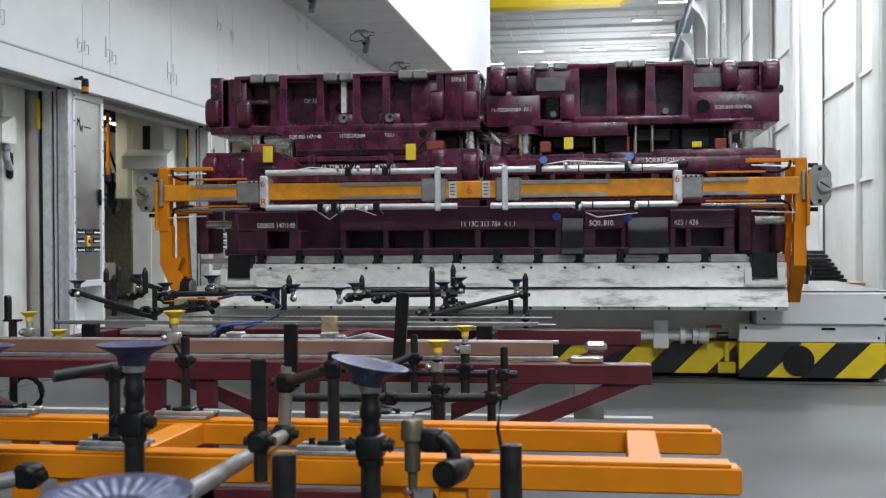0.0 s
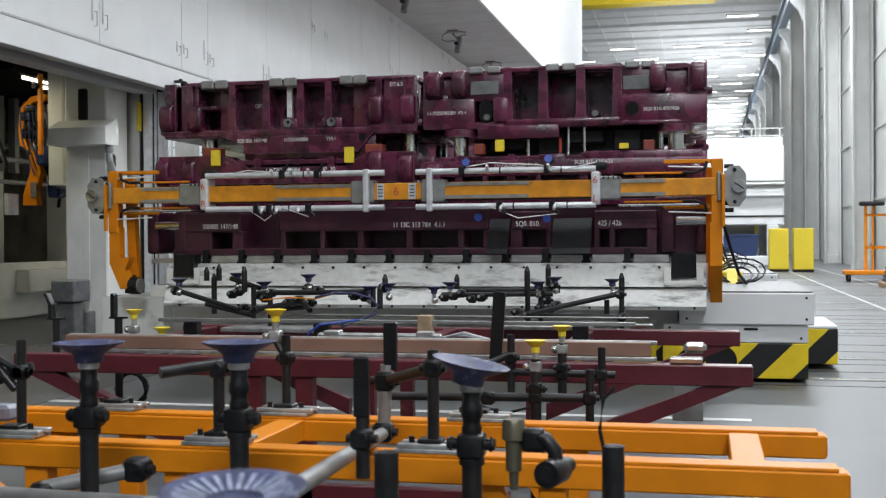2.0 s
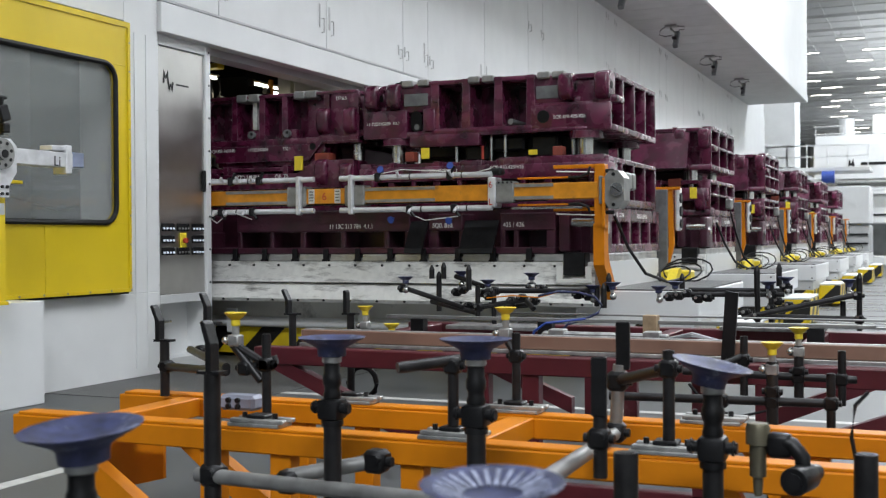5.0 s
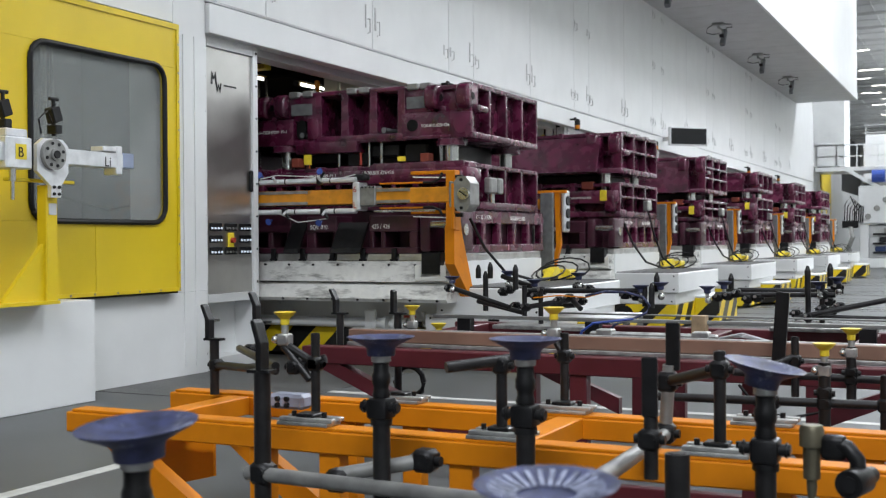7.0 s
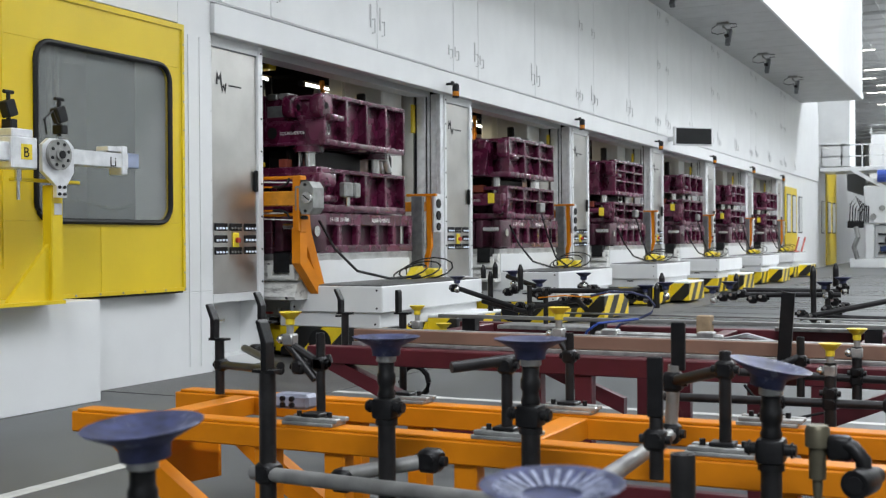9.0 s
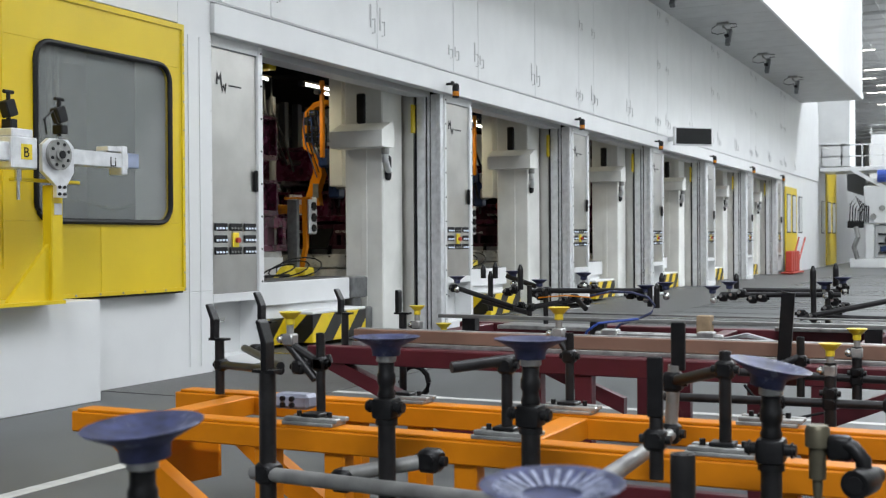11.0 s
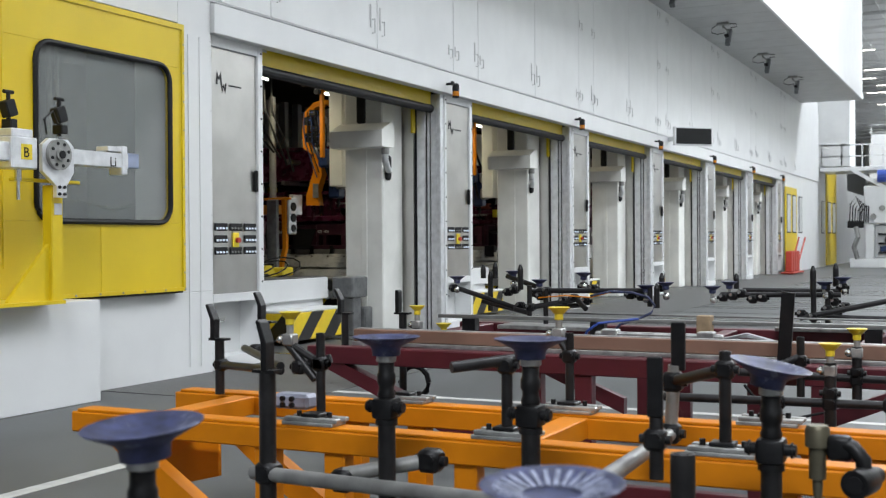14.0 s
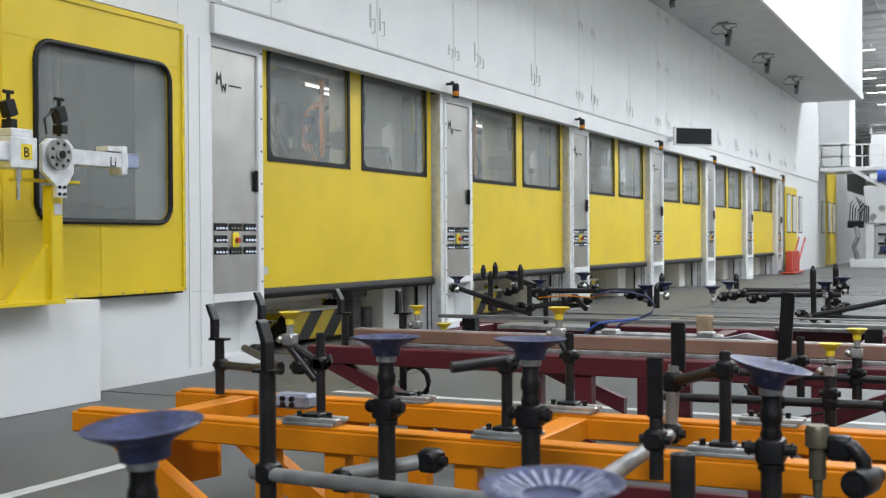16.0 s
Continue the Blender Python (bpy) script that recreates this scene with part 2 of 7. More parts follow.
def thing(name, x, y, z, label, category, group="", kind=""):
    o = new(name)
    o.location = (x, y, z)
    o.empty_display_size = 0.1
    return tagged(o, label, category, group, kind)


def structure(name, m, material, label="", category=""):
    return tagged(part(name, m, material), label, category, kind="structure")


def words(name, text, size, material, parent, m, label="", wide=1.0):
    c = bpy.data.curves.new(name, "FONT")
    c.body, c.size, c.extrude = text, size, 0.001
    o = new(name, c)
    dg = bpy.context.evaluated_depsgraph_get()
    me = bpy.data.meshes.new_from_object(o.evaluated_get(dg))
    bpy.data.objects.remove(o)
    bpy.data.curves.remove(c)
    me.name = name
    me.materials.clear()
    me.materials.append(material)
    me.transform(m @ Matrix.Diagonal((wide, 1, 1, 1)))
    t = new(name, me)
    t.parent = parent
    if label:
        t["label"] = label
    return t


FRONT = pose(0, 0, 0, 90, 0, 0)      # lettering that faces -y
SIDE = pose(0, 0, 0, 90, 0, 90)      # lettering that faces +x

# ---- the hall ----
PX = -8.45            # plane of the cabinet fronts
Y0, PITCH, OPEN = 12.35, 6.26, 5.17
ZT = 3.88
structure("floor", Mesh().box(-30, 30, -14, 305, -0.3, 0), FLOOR, "dark grey coated concrete factory floor", "floor")
w = Mesh().box(7.5, 7.8, -14, 300, 0, 24)
for zz in range(1, 8):
    w.box(7.42, 7.5, -14, 300, 3.2 * zz, 3.2 * zz + 0.1)
for i in range(25):
    w.box(7.3, 7.5, -1.6 + 13.0 * i, -1.3 + 13.0 * i, 0, 24, 0.02)
east = structure("wall_east", w, HALLWALL, "white sheet-metal hall wall with steel columns", "wall")
for i in range(24):
    yy = -8 + 13.0 * i
    part("column", Mesh().box(6.6, 7.42, yy - 0.03, yy + 0.03, 0, 24).box(6.5, 6.6, yy - 0.4, yy + 0.4, 0, 24, 0.01).box(7.3, 7.42, yy - 0.4, yy + 0.4, 0, 24, 0.01).box(6.62, 7.28, yy - 0.36, yy + 0.36, 0.0, 0.5, 0.02), HALLWALL, east, "white steel hall column")
structure("wall_north", Mesh().box(-30, 9.3, 299.7, 300, 0, 24), HALLWALL, "white far hall wall", "wall")
# added walls close the hall; dark grey keeps front bounce and reflections low
structure("wall_south_unseen", Mesh().box(-30, 9.3, -14.3, -14, 0, 24), INNER, "added wall closing the hall, kept grey to weaken its bounce light", "wall")
structure("wall_west", Mesh().box(-30.3, -30, -14, 300, 0, 24), INNER, "added wall closing the hall, kept grey to weaken its bounce light", "wall")
c = Mesh().box(-30, 9.3, -14, 300, 24, 24.3)
for i in range(37):
    yy = -10 + 8.3 * i
    c.box(-30, 7.6, yy - 0.1, yy + 0.1, 23.7, 24)
    c.box(-30, 7.6, yy + 4.1, yy + 4.18, 23.9, 24)
for i in range(13):
    c.box(-29 + 3 * i, -28.9 + 3 * i, -14, 300, 23.88, 24)
structure("ceiling", c, CEIL, "white sheet roof with shallow beams", "ceiling")
# strip lamps under the roof
lampo = thing("strip_light", 0, 24, 22.7, "white fluorescent strip light under the roof", "lamp", "roof strip lights")
part("housing", Mesh().box(-1.5, 1.5, -0.14, 0.14, 0.08, 0.25, 0.02).cyl((-0.9, 0, 0.2), (-0.9, 0, 1.02), 0.025, n=6).cyl((0.9, 0, 0.2), (0.9, 0, 1.02), 0.025, n=6), WHITE, lampo)
part("tube", Mesh().box(-1.4, 1.4, -0.09, 0.09, 0.02, 0.075, 0.01), LAMP, lampo)
first_lamp = True
for i in range(28):
    for xx in (-15.0, -7.5, -0.5, 5.0) if i > 7 else (5.0,):
        m_ = pose(xx + 2.2 * (i % 2) - 1.6, 64.7 + 8.3 * i, 22.7)
        if first_lamp:
            lampo.matrix_world, first_lamp = m_, False
        else:
            copy_thing(lampo, m_)
# crane runway on the east side, and the yellow bridge
r = thing("crane_rail", 5.9, 0, 18.8, "grey-blue steel crane runway beam on white column brackets", "crane rail")
part("beam", Mesh().box(-0.06, 0.06, -10, 298, -0.6, 0.6).box(-0.26, 0.26, -10, 298, 0.6, 0.68).box(-0.26, 0.26, -10, 298, -0.68, -0.6), mat("blue_grey_steel", (0.09, 0.125, 0.16), 0.5), r)
part("rail", Mesh().box(-0.05, 0.05, -10, 298, 0.68, 0.82), GREYMET, r)
for i in range(24):
    yy = -8 + 13.0 * i
    part("bracket", Mesh().prism([(-0.3, -0.68), (0.6, -0.68), (0.6, -2.6), (0.25, -1.7), (-0.3, -1.1)], "y", yy - 0.2, yy + 0.2), WHITE, r, "white crane rail bracket")
cr = thing("bridge_crane", 0, 88, 19.08, "yellow overhead bridge crane girder", "crane")
part("girder", Mesh().prism([(-22, 0.0), (0.6, 0.0), (2.4, 0.9), (6.2, 0.95), (6.2, 1.9), (-22, 1.9)], "y", -0.7, 0.7), YELLOW, cr)
part("lower_flange", Mesh().box(-22, 0.6, -0.8, 0.8, -0.06, -0.001), YELLOW, cr)
part("end_carriage", Mesh().box(5.65, 6.15, -2.2, 2.2, 0.542, 0.93, 0.04), YELLOW, cr)
copy_thing(cr, pose(0, 270, 19.08))

# ---- press line front ----
YEND = Y0 + 6 * PITCH
f = Mesh().box(PX - 0.06, PX + 0.12, Y0 - 1.12, YEND + 0.4, ZT, 4.222, 0.008)
structure("wall_fascia", f, WHITE, "white sheet-metal fascia over the press openings", "wall")
up = Mesh().box(PX - 0.06, PX + 0.09, 4.0, 60, 4.245, 7.65)
structure("wall_upper", up, WHITE, "white upper wall of cabinet doors on the press line", "wall")
bl = Mesh().box(-12, -5.75, 4.0, 54.6, 7.65, 24)
structure("wall_attic", bl, WHITE, "white block of wall projecting above the presses", "wall")
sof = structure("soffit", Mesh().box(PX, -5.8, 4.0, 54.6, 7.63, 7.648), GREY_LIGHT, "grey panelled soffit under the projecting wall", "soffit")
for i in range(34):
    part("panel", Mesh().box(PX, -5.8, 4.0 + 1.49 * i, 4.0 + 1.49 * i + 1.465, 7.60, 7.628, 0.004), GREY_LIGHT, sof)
part("edge_trim", Mesh().box(-5.8, -5.72, 4.0, 54.6, 7.58, 7.9, 0.01), WHITE, sof)

# cabinet doors of the upper wall
def pull(d, y, z, big):
    """A wire loop beside a flat lock plate."""
    h = 0.2 if big else 0.14
    part("handle", Mesh().tube([(0.012, y, z), (0.055, y, z), (0.055, y, z + h), (0.012, y, z + h)], 0.008, 6), PULL, d, "grey wire pull handle")
    part("lock_plate", Mesh().box(0.012, 0.022, y - 0.075, y - 0.035, z + h * 0.35, z + h * (2.0 if big else 1.5), 0.003), PULL, d)


for i in range(7):
    for ya, yb, hs in ((8.82, 11.39, ((0.14, 1), (2.45, 0))), (11.39, 12.39, ((0.12, 0), (0.9, 1))), (12.39, 15.08, ((0.13, 0), (2.55, 1)))):
        ya, yb = ya + PITCH * i, yb + PITCH * i
        d = thing("cabinet_door", PX + 0.09, ya, 4.248, "white upper cabinet door with wire pull handles", "cabinet door", "upper cabinet doors")
        part("leaf", Mesh().box(0, 0.012, 0.007, yb - ya - 0.007, 0.012, 3.3, 0.003), WHITE, d)
        for hy, big in hs:
            pull(d, hy, 0.22, big)
        if yb - ya < 1.1:
            for z in (1.72, 3.05):
                pull(d, 0.1, z, 0)
                pull(d, yb - ya - 0.06, z - 0.05, 0)
# cabinets between the openings
def control_cabinet():
    c = thing("control_cabinet", PX, 0, 0, "stainless control cabinet with buttons in a white frame", "control cabinet", "control cabinets between press openings")
    fr = Mesh()
    wd = 1.09
    fr.box(-0.5, 0, 0, 0.07, 0.0, ZT, 0.006).box(-0.5, 0, wd - 0.1, wd, 0.0, ZT, 0.006)
    fr.box(-0.5, -0.001, 0.07, wd - 0.1, ZT - 0.12, ZT, 0.004).box(-0.5, -0.001, 0.07, wd - 0.1, 0.78, 0.88, 0.004)
    fr.box(-0.5, -0.001, 0.07, wd - 0.1, 0, 0.14, 0.004).box(-0.5, -0.3, 0.07, wd - 0.1, 0.14, 0.78)
    part("frame", fr, WHITE, c)
    part("door", Mesh().box(-0.1, -0.03, 0.075, wd - 0.105, 0.885, ZT - 0.125, 0.006), STAINLESS, c, "brushed stainless steel door")
    part("handle", Mesh().box(-0.028, 0.02, wd - 0.17, wd - 0.125, 2.1, 2.36, 0.012), BLACK, c, "black door handle")
    for k in range(9):
        bx, bz = k % 3, k // 3
        if k == 4:
            es = part("emergency_stop", Mesh().box(-0.028, -0.01, 0.475, 0.6, 1.42, 1.6, 0.01), YELLOW2, c, "emergency stop on a yellow plate")
            part("mushroom_button", Mesh().cyl((-0.01, 0.545, 1.51), (0.03, 0.545, 1.51), 0.032), RED, es, "red mushroom button")
            continue
        ya, za = 0.13 + bx * 0.29, 1.34 + bz * 0.14
        part("button_block", Mesh().box(-0.028, -0.012, ya, ya + 0.24, za, za + 0.09, 0.006), BLACK, c)
        lm = Mesh()
        for q in range(4):
            lm.cyl((-0.012, ya + 0.03 + 0.06 * q, za + 0.03), (0.002, ya + 0.03 + 0.06 * q, za + 0.03), 0.013, n=8)
        part("button", lm, LED if bx != 1 else GREYMET, c)
    bt = Mesh()
    for k in range(10):
        zz = 0.2 + 0.4 * k
        for ya in (0.03, wd - 0.04):
            bt.cyl((0, ya, zz), (0.006, ya, zz), 0.014, n=8)
    part("bolt", bt, DARKMET, c)
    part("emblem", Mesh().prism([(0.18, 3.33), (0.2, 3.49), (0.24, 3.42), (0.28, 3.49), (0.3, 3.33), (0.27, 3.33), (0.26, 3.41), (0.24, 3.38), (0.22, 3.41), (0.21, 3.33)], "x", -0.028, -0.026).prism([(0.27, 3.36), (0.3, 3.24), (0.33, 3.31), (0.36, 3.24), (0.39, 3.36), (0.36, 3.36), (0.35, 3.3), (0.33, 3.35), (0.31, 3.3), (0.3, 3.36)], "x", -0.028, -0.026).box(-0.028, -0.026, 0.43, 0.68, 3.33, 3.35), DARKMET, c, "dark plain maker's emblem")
    part("valve", Mesh().cyl((-0.3, 0.5, 0.55), (-0.2, 0.5, 0.55), 0.02).box(-0.21, -0.19, 0.38, 0.55, 0.53, 0.57, 0.01), STEEL, c)
    return c


cab = control_cabinet()
cab.location.y = Y0 - 1.09
for i in range(1, 7):
    copy_thing(cab, pose(PX, Y0 - 1.09 + PITCH * i, 0))


def beacon(y):
    b = thing("beacon_lamp", PX + 0.12, y, ZT + 0.02, "black beacon lamp with an amber dome on a bracket", "beacon lamp", "beacons over the openings")
    part("bracket", Mesh().box(0, 0.14, -0.09, -0.04, 0.1, 0.14, 0.01).box(0.1, 0.14, -0.12, -0.04, 0.09, 0.16, 0.01), BLACK, b)
    part("cap", Mesh().cyl((0.14, 0, 0.0), (0.14, 0, 0.1), 0.058).cyl((0.14, 0, 0.1), (0.14, 0, 0.13), 0.058, 0.035), BLACK, b, "", 40)
    part("dome", Mesh().cyl((0.14, 0, -0.075), (0.14, 0, -0.001), 0.055), AMBER, b, "amber dome", 40)
    part("foot", Mesh().cyl((0.14, 0, -0.1), (0.14, 0, -0.076), 0.058), BLACK, b)


for i in range(6):
    beacon(Y0 + OPEN - 0.12 + PITCH * i)


# presses behind the openings
def press(i):
    y = Y0 + PITCH * i
    p = thing("stamping_press", PX, y, 0, "white press upright and dark press interior", "press", "presses of the line")
    col = Mesh().box(-1.36, -0.66, OPEN - 0.92, OPEN - 0.25, 0, ZT + 0.3, 0.02).box(-1.05, -0.95, OPEN - 0.935, OPEN - 0.92, 0.0, 3.85, 0.004)
    part("upright", col, CREAM, p, "cream-white press upright")
    part("rear_upright", Mesh().box(-5.6, -5.1, OPEN - 0.9, OPEN + 0.5, 0, ZT + 0.6, 0.02), CREAM, p)
    part("hood", Mesh().prism([(OPEN - 1.32, 2.96), (OPEN - 0.925, 2.96), (OPEN - 0.925, 3.36), (OPEN - 1.02, 3.36), (OPEN - 1.32, 3.22)], "x", -1.4, -0.45), CREAM, p, "cream sheet-metal hood")
    part("bracket", Mesh().box(-1.1, -0.95, OPEN - 1.0, OPEN - 0.925, 3.37, 3.85, 0.02), DARKMET, p)
    part("socket", Mesh().box(-0.68, -0.6, OPEN - 0.86, OPEN - 0.7, 2.46, 2.86, 0.05, seg=3), BLACK, p)
    part("elbow", Mesh().tube([(-0.5, OPEN - 1.12, 2.95), (-0.5, OPEN - 1.12, 2.74), (-0.56, OPEN - 0.95, 2.64), (-0.62, OPEN - 0.8, 2.62)], 0.055, 14), WHITE, p, "white plastic pipe elbow", 40)
    part("pipe_collar", Mesh().cyl((-0.5, OPEN - 1.12, 2.85), (-0.5, OPEN - 1.12, 2.95), 0.062), GREYMET, p)
    part("guide_plate", Mesh().box(-0.84, -0.48, OPEN - 0.2, OPEN - 0.12, 0, ZT), STAINLESS, p, "worn steel side plate")
    for xa, xb, ya, yb in ((-0.478, -0.452, 0.16, 0.05), (-0.298, -0.282, 0.1, 0.0), (-0.238, -0.21, 0.06, 0.0)):
        part("seal_strip", Mesh().box(xa, xb, OPEN - ya, OPEN - yb, 0, ZT), BLACK, p, "black rubber seal strip")
    for xa, xb, dy in ((-0.45, -0.3, 0.14), (-0.28, -0.24, 0.1), (-0.208, -0.1, 0.11), (-0.09, -0.02, 0.13)):
        part("guide_rail", Mesh().box(xa, xb, OPEN - dy, OPEN, 0, ZT, 0.006), ALU, p, "aluminium shutter guide rail")
    part("guide_rail", Mesh().box(-0.45, -0.26, 0.001, 0.1, 0, ZT, 0.01), ALU, p, "aluminium shutter guide rail")
    part("yellow_stop", Mesh().box(-0.5, -0.455, OPEN - 0.27, OPEN - 0.165, 3.25, 3.72, 0.012), YELLOW, p, "yellow stop block")
    part("lintel", Mesh().box(-0.56, -0.27, 0, OPEN - 0.0, ZT - 0.03, ZT + 0.3), WHITE, p)
    for k, (xa, ya, za) in enumerate(((-2.3, 4.5, 4.12), (-2.15, 4.75, 4.0), (-2.5, 3.3, 4.12), (-2.9, 3.9, 3.6))):
        ln_ = (0.8, 0.6, 0.45, 0.2)[k]
        lm_ = part("work_lamp", Mesh().cyl((xa, ya, za), (xa, ya + ln_, za), 0.02), LAMP, p, "bright work lamp tube")
        part("reflector", Mesh().box(xa - 0.07, xa + 0.05, ya - 0.05, ya + ln_ + 0.05, za + 0.025, za + 0.06, 0.01), STEEL, lm_)
        part("end_cap", Mesh().cyl((xa, ya - 0.1, za), (xa, ya, za), 0.045), DARKMET, lm_)
    part("lamp_bracket", Mesh().box(-2.6, -2.2, 3.35, 3.55, 4.22, 4.3, 0.01), YELLOW2, p)
    for k in range(4):
        part("inner_hose", Mesh().tube([(-3.0, 3.9 + 0.22 * k, 4.3), (-3.0, 3.95 + 0.22 * k, 3.7), (-2.95, 4.1 + 0.25 * k, 3.3), (-2.9, 4.5 + 0.2 * k, 3.0 - 0.1 * k)], 0.02, 6), BLACK, p)
    for k in range(5):
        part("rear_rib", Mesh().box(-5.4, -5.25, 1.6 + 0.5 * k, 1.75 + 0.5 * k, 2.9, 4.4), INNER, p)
    part("rear_gearbox", Mesh().cyl((-4.6, 3.4, 2.45), (-4.2, 3.6, 2.55), 0.16).box(-4.7, -4.3, 3.7, 4.0, 2.3, 2.75, 0.04), GREYMET, p)
    part("rear_bench", Mesh().box(-5.0, -4.7, 2.2, OPEN + 0.4, 0.5, 0.95, 0.02), CREAM, p)
    rd = part("rear_door", Mesh().box(-5.65, -5.56, 7.5, 8.55, 0.0, 2.85, 0.02), YELLOW, p, "yellow door at the back of the press")
    part("door_window", Mesh().box(-5.56, -5.54, 7.75, 8.2, 1.6, 2.45, 0.01), GREY_LIGHT, rd)
    part("rear_column", Mesh().box(-6.3, -5.9, 5.9, 6.3, 0, 4.6, 0.02), CREAM, p)
    part("rear_column", Mesh().box(-6.3, -6.0, 9.3, 9.6, 0, 4.6, 0.02), CREAM, p)
    part("rear_beam", Mesh().box(-6.2, -5.7, 1.0, 9.6, 3.5, 3.75, 0.02), CREAM, p)
    part("small_panel", Mesh().box(-2.9, -2.82, 4.95, 5.25, 1.95, 2.3, 0.01), ALU, p)
    # the interior's darkness is put into the slide's colour
    part("slide", Mesh().box(-7.0, -3.4, -0.3, OPEN - 0.3, 4.5, 5.2, 0.05), SHADEBLACK, p, "press slide coloured near black for the interior's shade")
    part("yellow_frame", Mesh().box(-2.15, -2.08, OPEN - 0.42, OPEN - 0.35, 2.9, 4.2, 0.01), ORANGE, p)
    for pa, pb, rr_ in (((-4.0, 0.3, 3.0), (-4.0, OPEN, 3.0), 0.05), ((-4.1, 0.3, 2.6), (-4.1, OPEN, 2.6), 0.04), ((-3.2, 4.9, 0.0), (-3.2, 4.9, 4.0), 0.06), ((-3.6, 4.7, 0.0), (-3.6, 4.7, 4.0), 0.05)):
        part("pipe", Mesh().cyl(pa, pb, rr_), GREYMET, p)
    part("rear_machine", Mesh().box(-5.0, -4.2, OPEN - 0.6, OPEN + 0.4, 0, 2.8, 0.05).box(-4.2, -3.9, OPEN - 0.2, OPEN + 0.1, 0.4, 2.0, 0.03), GREYMET, p)
    part("rear_panel", Mesh().box(-5.2, -5.0, 0.5, OPEN - 0.6, 0.0, 1.1, 0.02), CREAM, p)
    part("cable_tray", Mesh().tube([(-2.0, 1.2, 3.9), (-2.1, 1.6, 3.6), (-2.0, 2.2, 3.75), (-1.9, 2.6, 3.9)], 0.05).tube([(-1.5, 0.8, 3.9), (-1.6, 1.4, 3.5), (-1.5, 2.0, 3.9)], 0.03), DARKMET, p)
    part("inner_post", Mesh().box(-1.85, -1.6, OPEN - 0.6, OPEN - 0.3, 2.4, 4.2, 0.01), CREAM, p)
    return p


for i in range(6):
    press(i)
# rear wall behind the openings; its dimness is part of the colour
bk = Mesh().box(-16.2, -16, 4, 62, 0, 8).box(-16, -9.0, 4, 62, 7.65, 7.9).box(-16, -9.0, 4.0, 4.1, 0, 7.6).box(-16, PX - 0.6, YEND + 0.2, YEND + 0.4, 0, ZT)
structure("wall_back", bk, SHADEWALL, "beige rear wall of the press hall, darkened in colour for shade", "wall")

# yellow transfer robots inside
def robot(y):
    r = thing("transfer_robot", PX - 2.75, y, 0, "orange transfer robot arm with black hoses inside the press", "robot arm", "transfer arms")
    part("upper_arm", Mesh().prism([(0.30, 3.97), (0.06, 3.93), (-0.15, 3.74), (-0.18, 3.38), (-0.15, 3.13), (0.02, 3.02), (0.18, 3.06), (0.12, 3.14), (-0.02, 3.20), (-0.09, 3.38), (-0.06, 3.69), (0.10, 3.84), (0.30, 3.88)], "y", -0.08, 0.08), ORANGE, r)
    part("lower_arm", Mesh().prism([(0.07, 3.08), (0.20, 3.03), (0.23, 2.66), (0.12, 2.35), (0.16, 2.12), (-0.10, 2.12), (-0.10, 2.30), (0.05, 2.71), (0.02, 2.92)], "y", -0.08, 0.08), ORANGE, r)
    for k in range(6):
        part("cable", Mesh().tube([(0.02 + 0.05 * k, -0.02, 3.8 - 0.05 * k), (0.1 + 0.05 * k, -0.1, 3.4), (0.06 + 0.05 * k, -0.08, 3.1), (0.25 + 0.03 * k, 0.0, 2.8 - 0.08 * k)], 0.014, 6), NAVY if k % 3 == 0 else BLACK, r)
    for xa, xb, za, zb in ((0.02, 0.25, 3.25, 3.7), (0.42, 0.56, 2.4, 2.65), (0.4, 0.54, 2.78, 3.0)):
        part("valve_block", Mesh().box(xa, xb, 0.03, 0.25, za, zb, 0.03), GREYMET, r)
    for k, (xa, za, w_, h_) in enumerate(((-0.04, 3.52, 0.16, 0.14), (0.08, 3.4, 0.18, 0.1), (-0.02, 3.22, 0.14, 0.16), (0.14, 3.24, 0.14, 0.12), (0.06, 3.68, 0.14, 0.1))):
        vb = part("valve_island", Mesh().box(xa, xa + w_, -0.24, -0.1, za, za + h_, 0.012), DARKMET, r)
        for q in range(3):
            part("fitting", Mesh().cyl((xa + w_ * (0.2 + 0.3 * q), -0.25, za + h_ * 0.6), (xa + w_ * (0.2 + 0.3 * q), -0.24, za + h_ * 0.6), 0.014, n=8), (STEEL, GREYMET, BLUE)[(k + q) % 3], vb)
    for k in range(5):
        part("cable", Mesh().tube([(-0.06 + 0.07 * k, -0.2, 3.75), (0.0 + 0.08 * k, -0.3, 3.5), (0.02 + 0.07 * k, -0.28, 3.2), (0.2 + 0.05 * k, -0.2, 2.6 + 0.08 * k)], 0.011, 6), BLACK if k % 2 else NAVY, r)
    part("drive_housing", Mesh().box(0.22, 0.4, -0.22, 0.0, 2.78, 3.1, 0.03), NAVY, r, "dark blue drive housing")
    part("guard_plate", Mesh().box(0.05, 0.16, -0.105, -0.085, 2.25, 2.5, 0.005), GREYMET, r)
    part("hose", Mesh().tube([(0.2, 0.3, 3.5), (0.25, 0.6, 3.0), (0.2, 0.6, 2.5), (0.2, 0.5, 2.1)], 0.03), BLACK, r)
    part("motor", Mesh().cyl((0.12, -0.12, 3.1), (0.3, -0.1, 3.0), 0.07), GREYMET, r)
    part("cabinet", Mesh().box(0.2, 0.42, 0.15, 0.4, 2.25, 3.0, 0.03), NAVY, r, "blue equipment box")


for i in range(6):
    robot(Y0 + PITCH * i + 5.5)

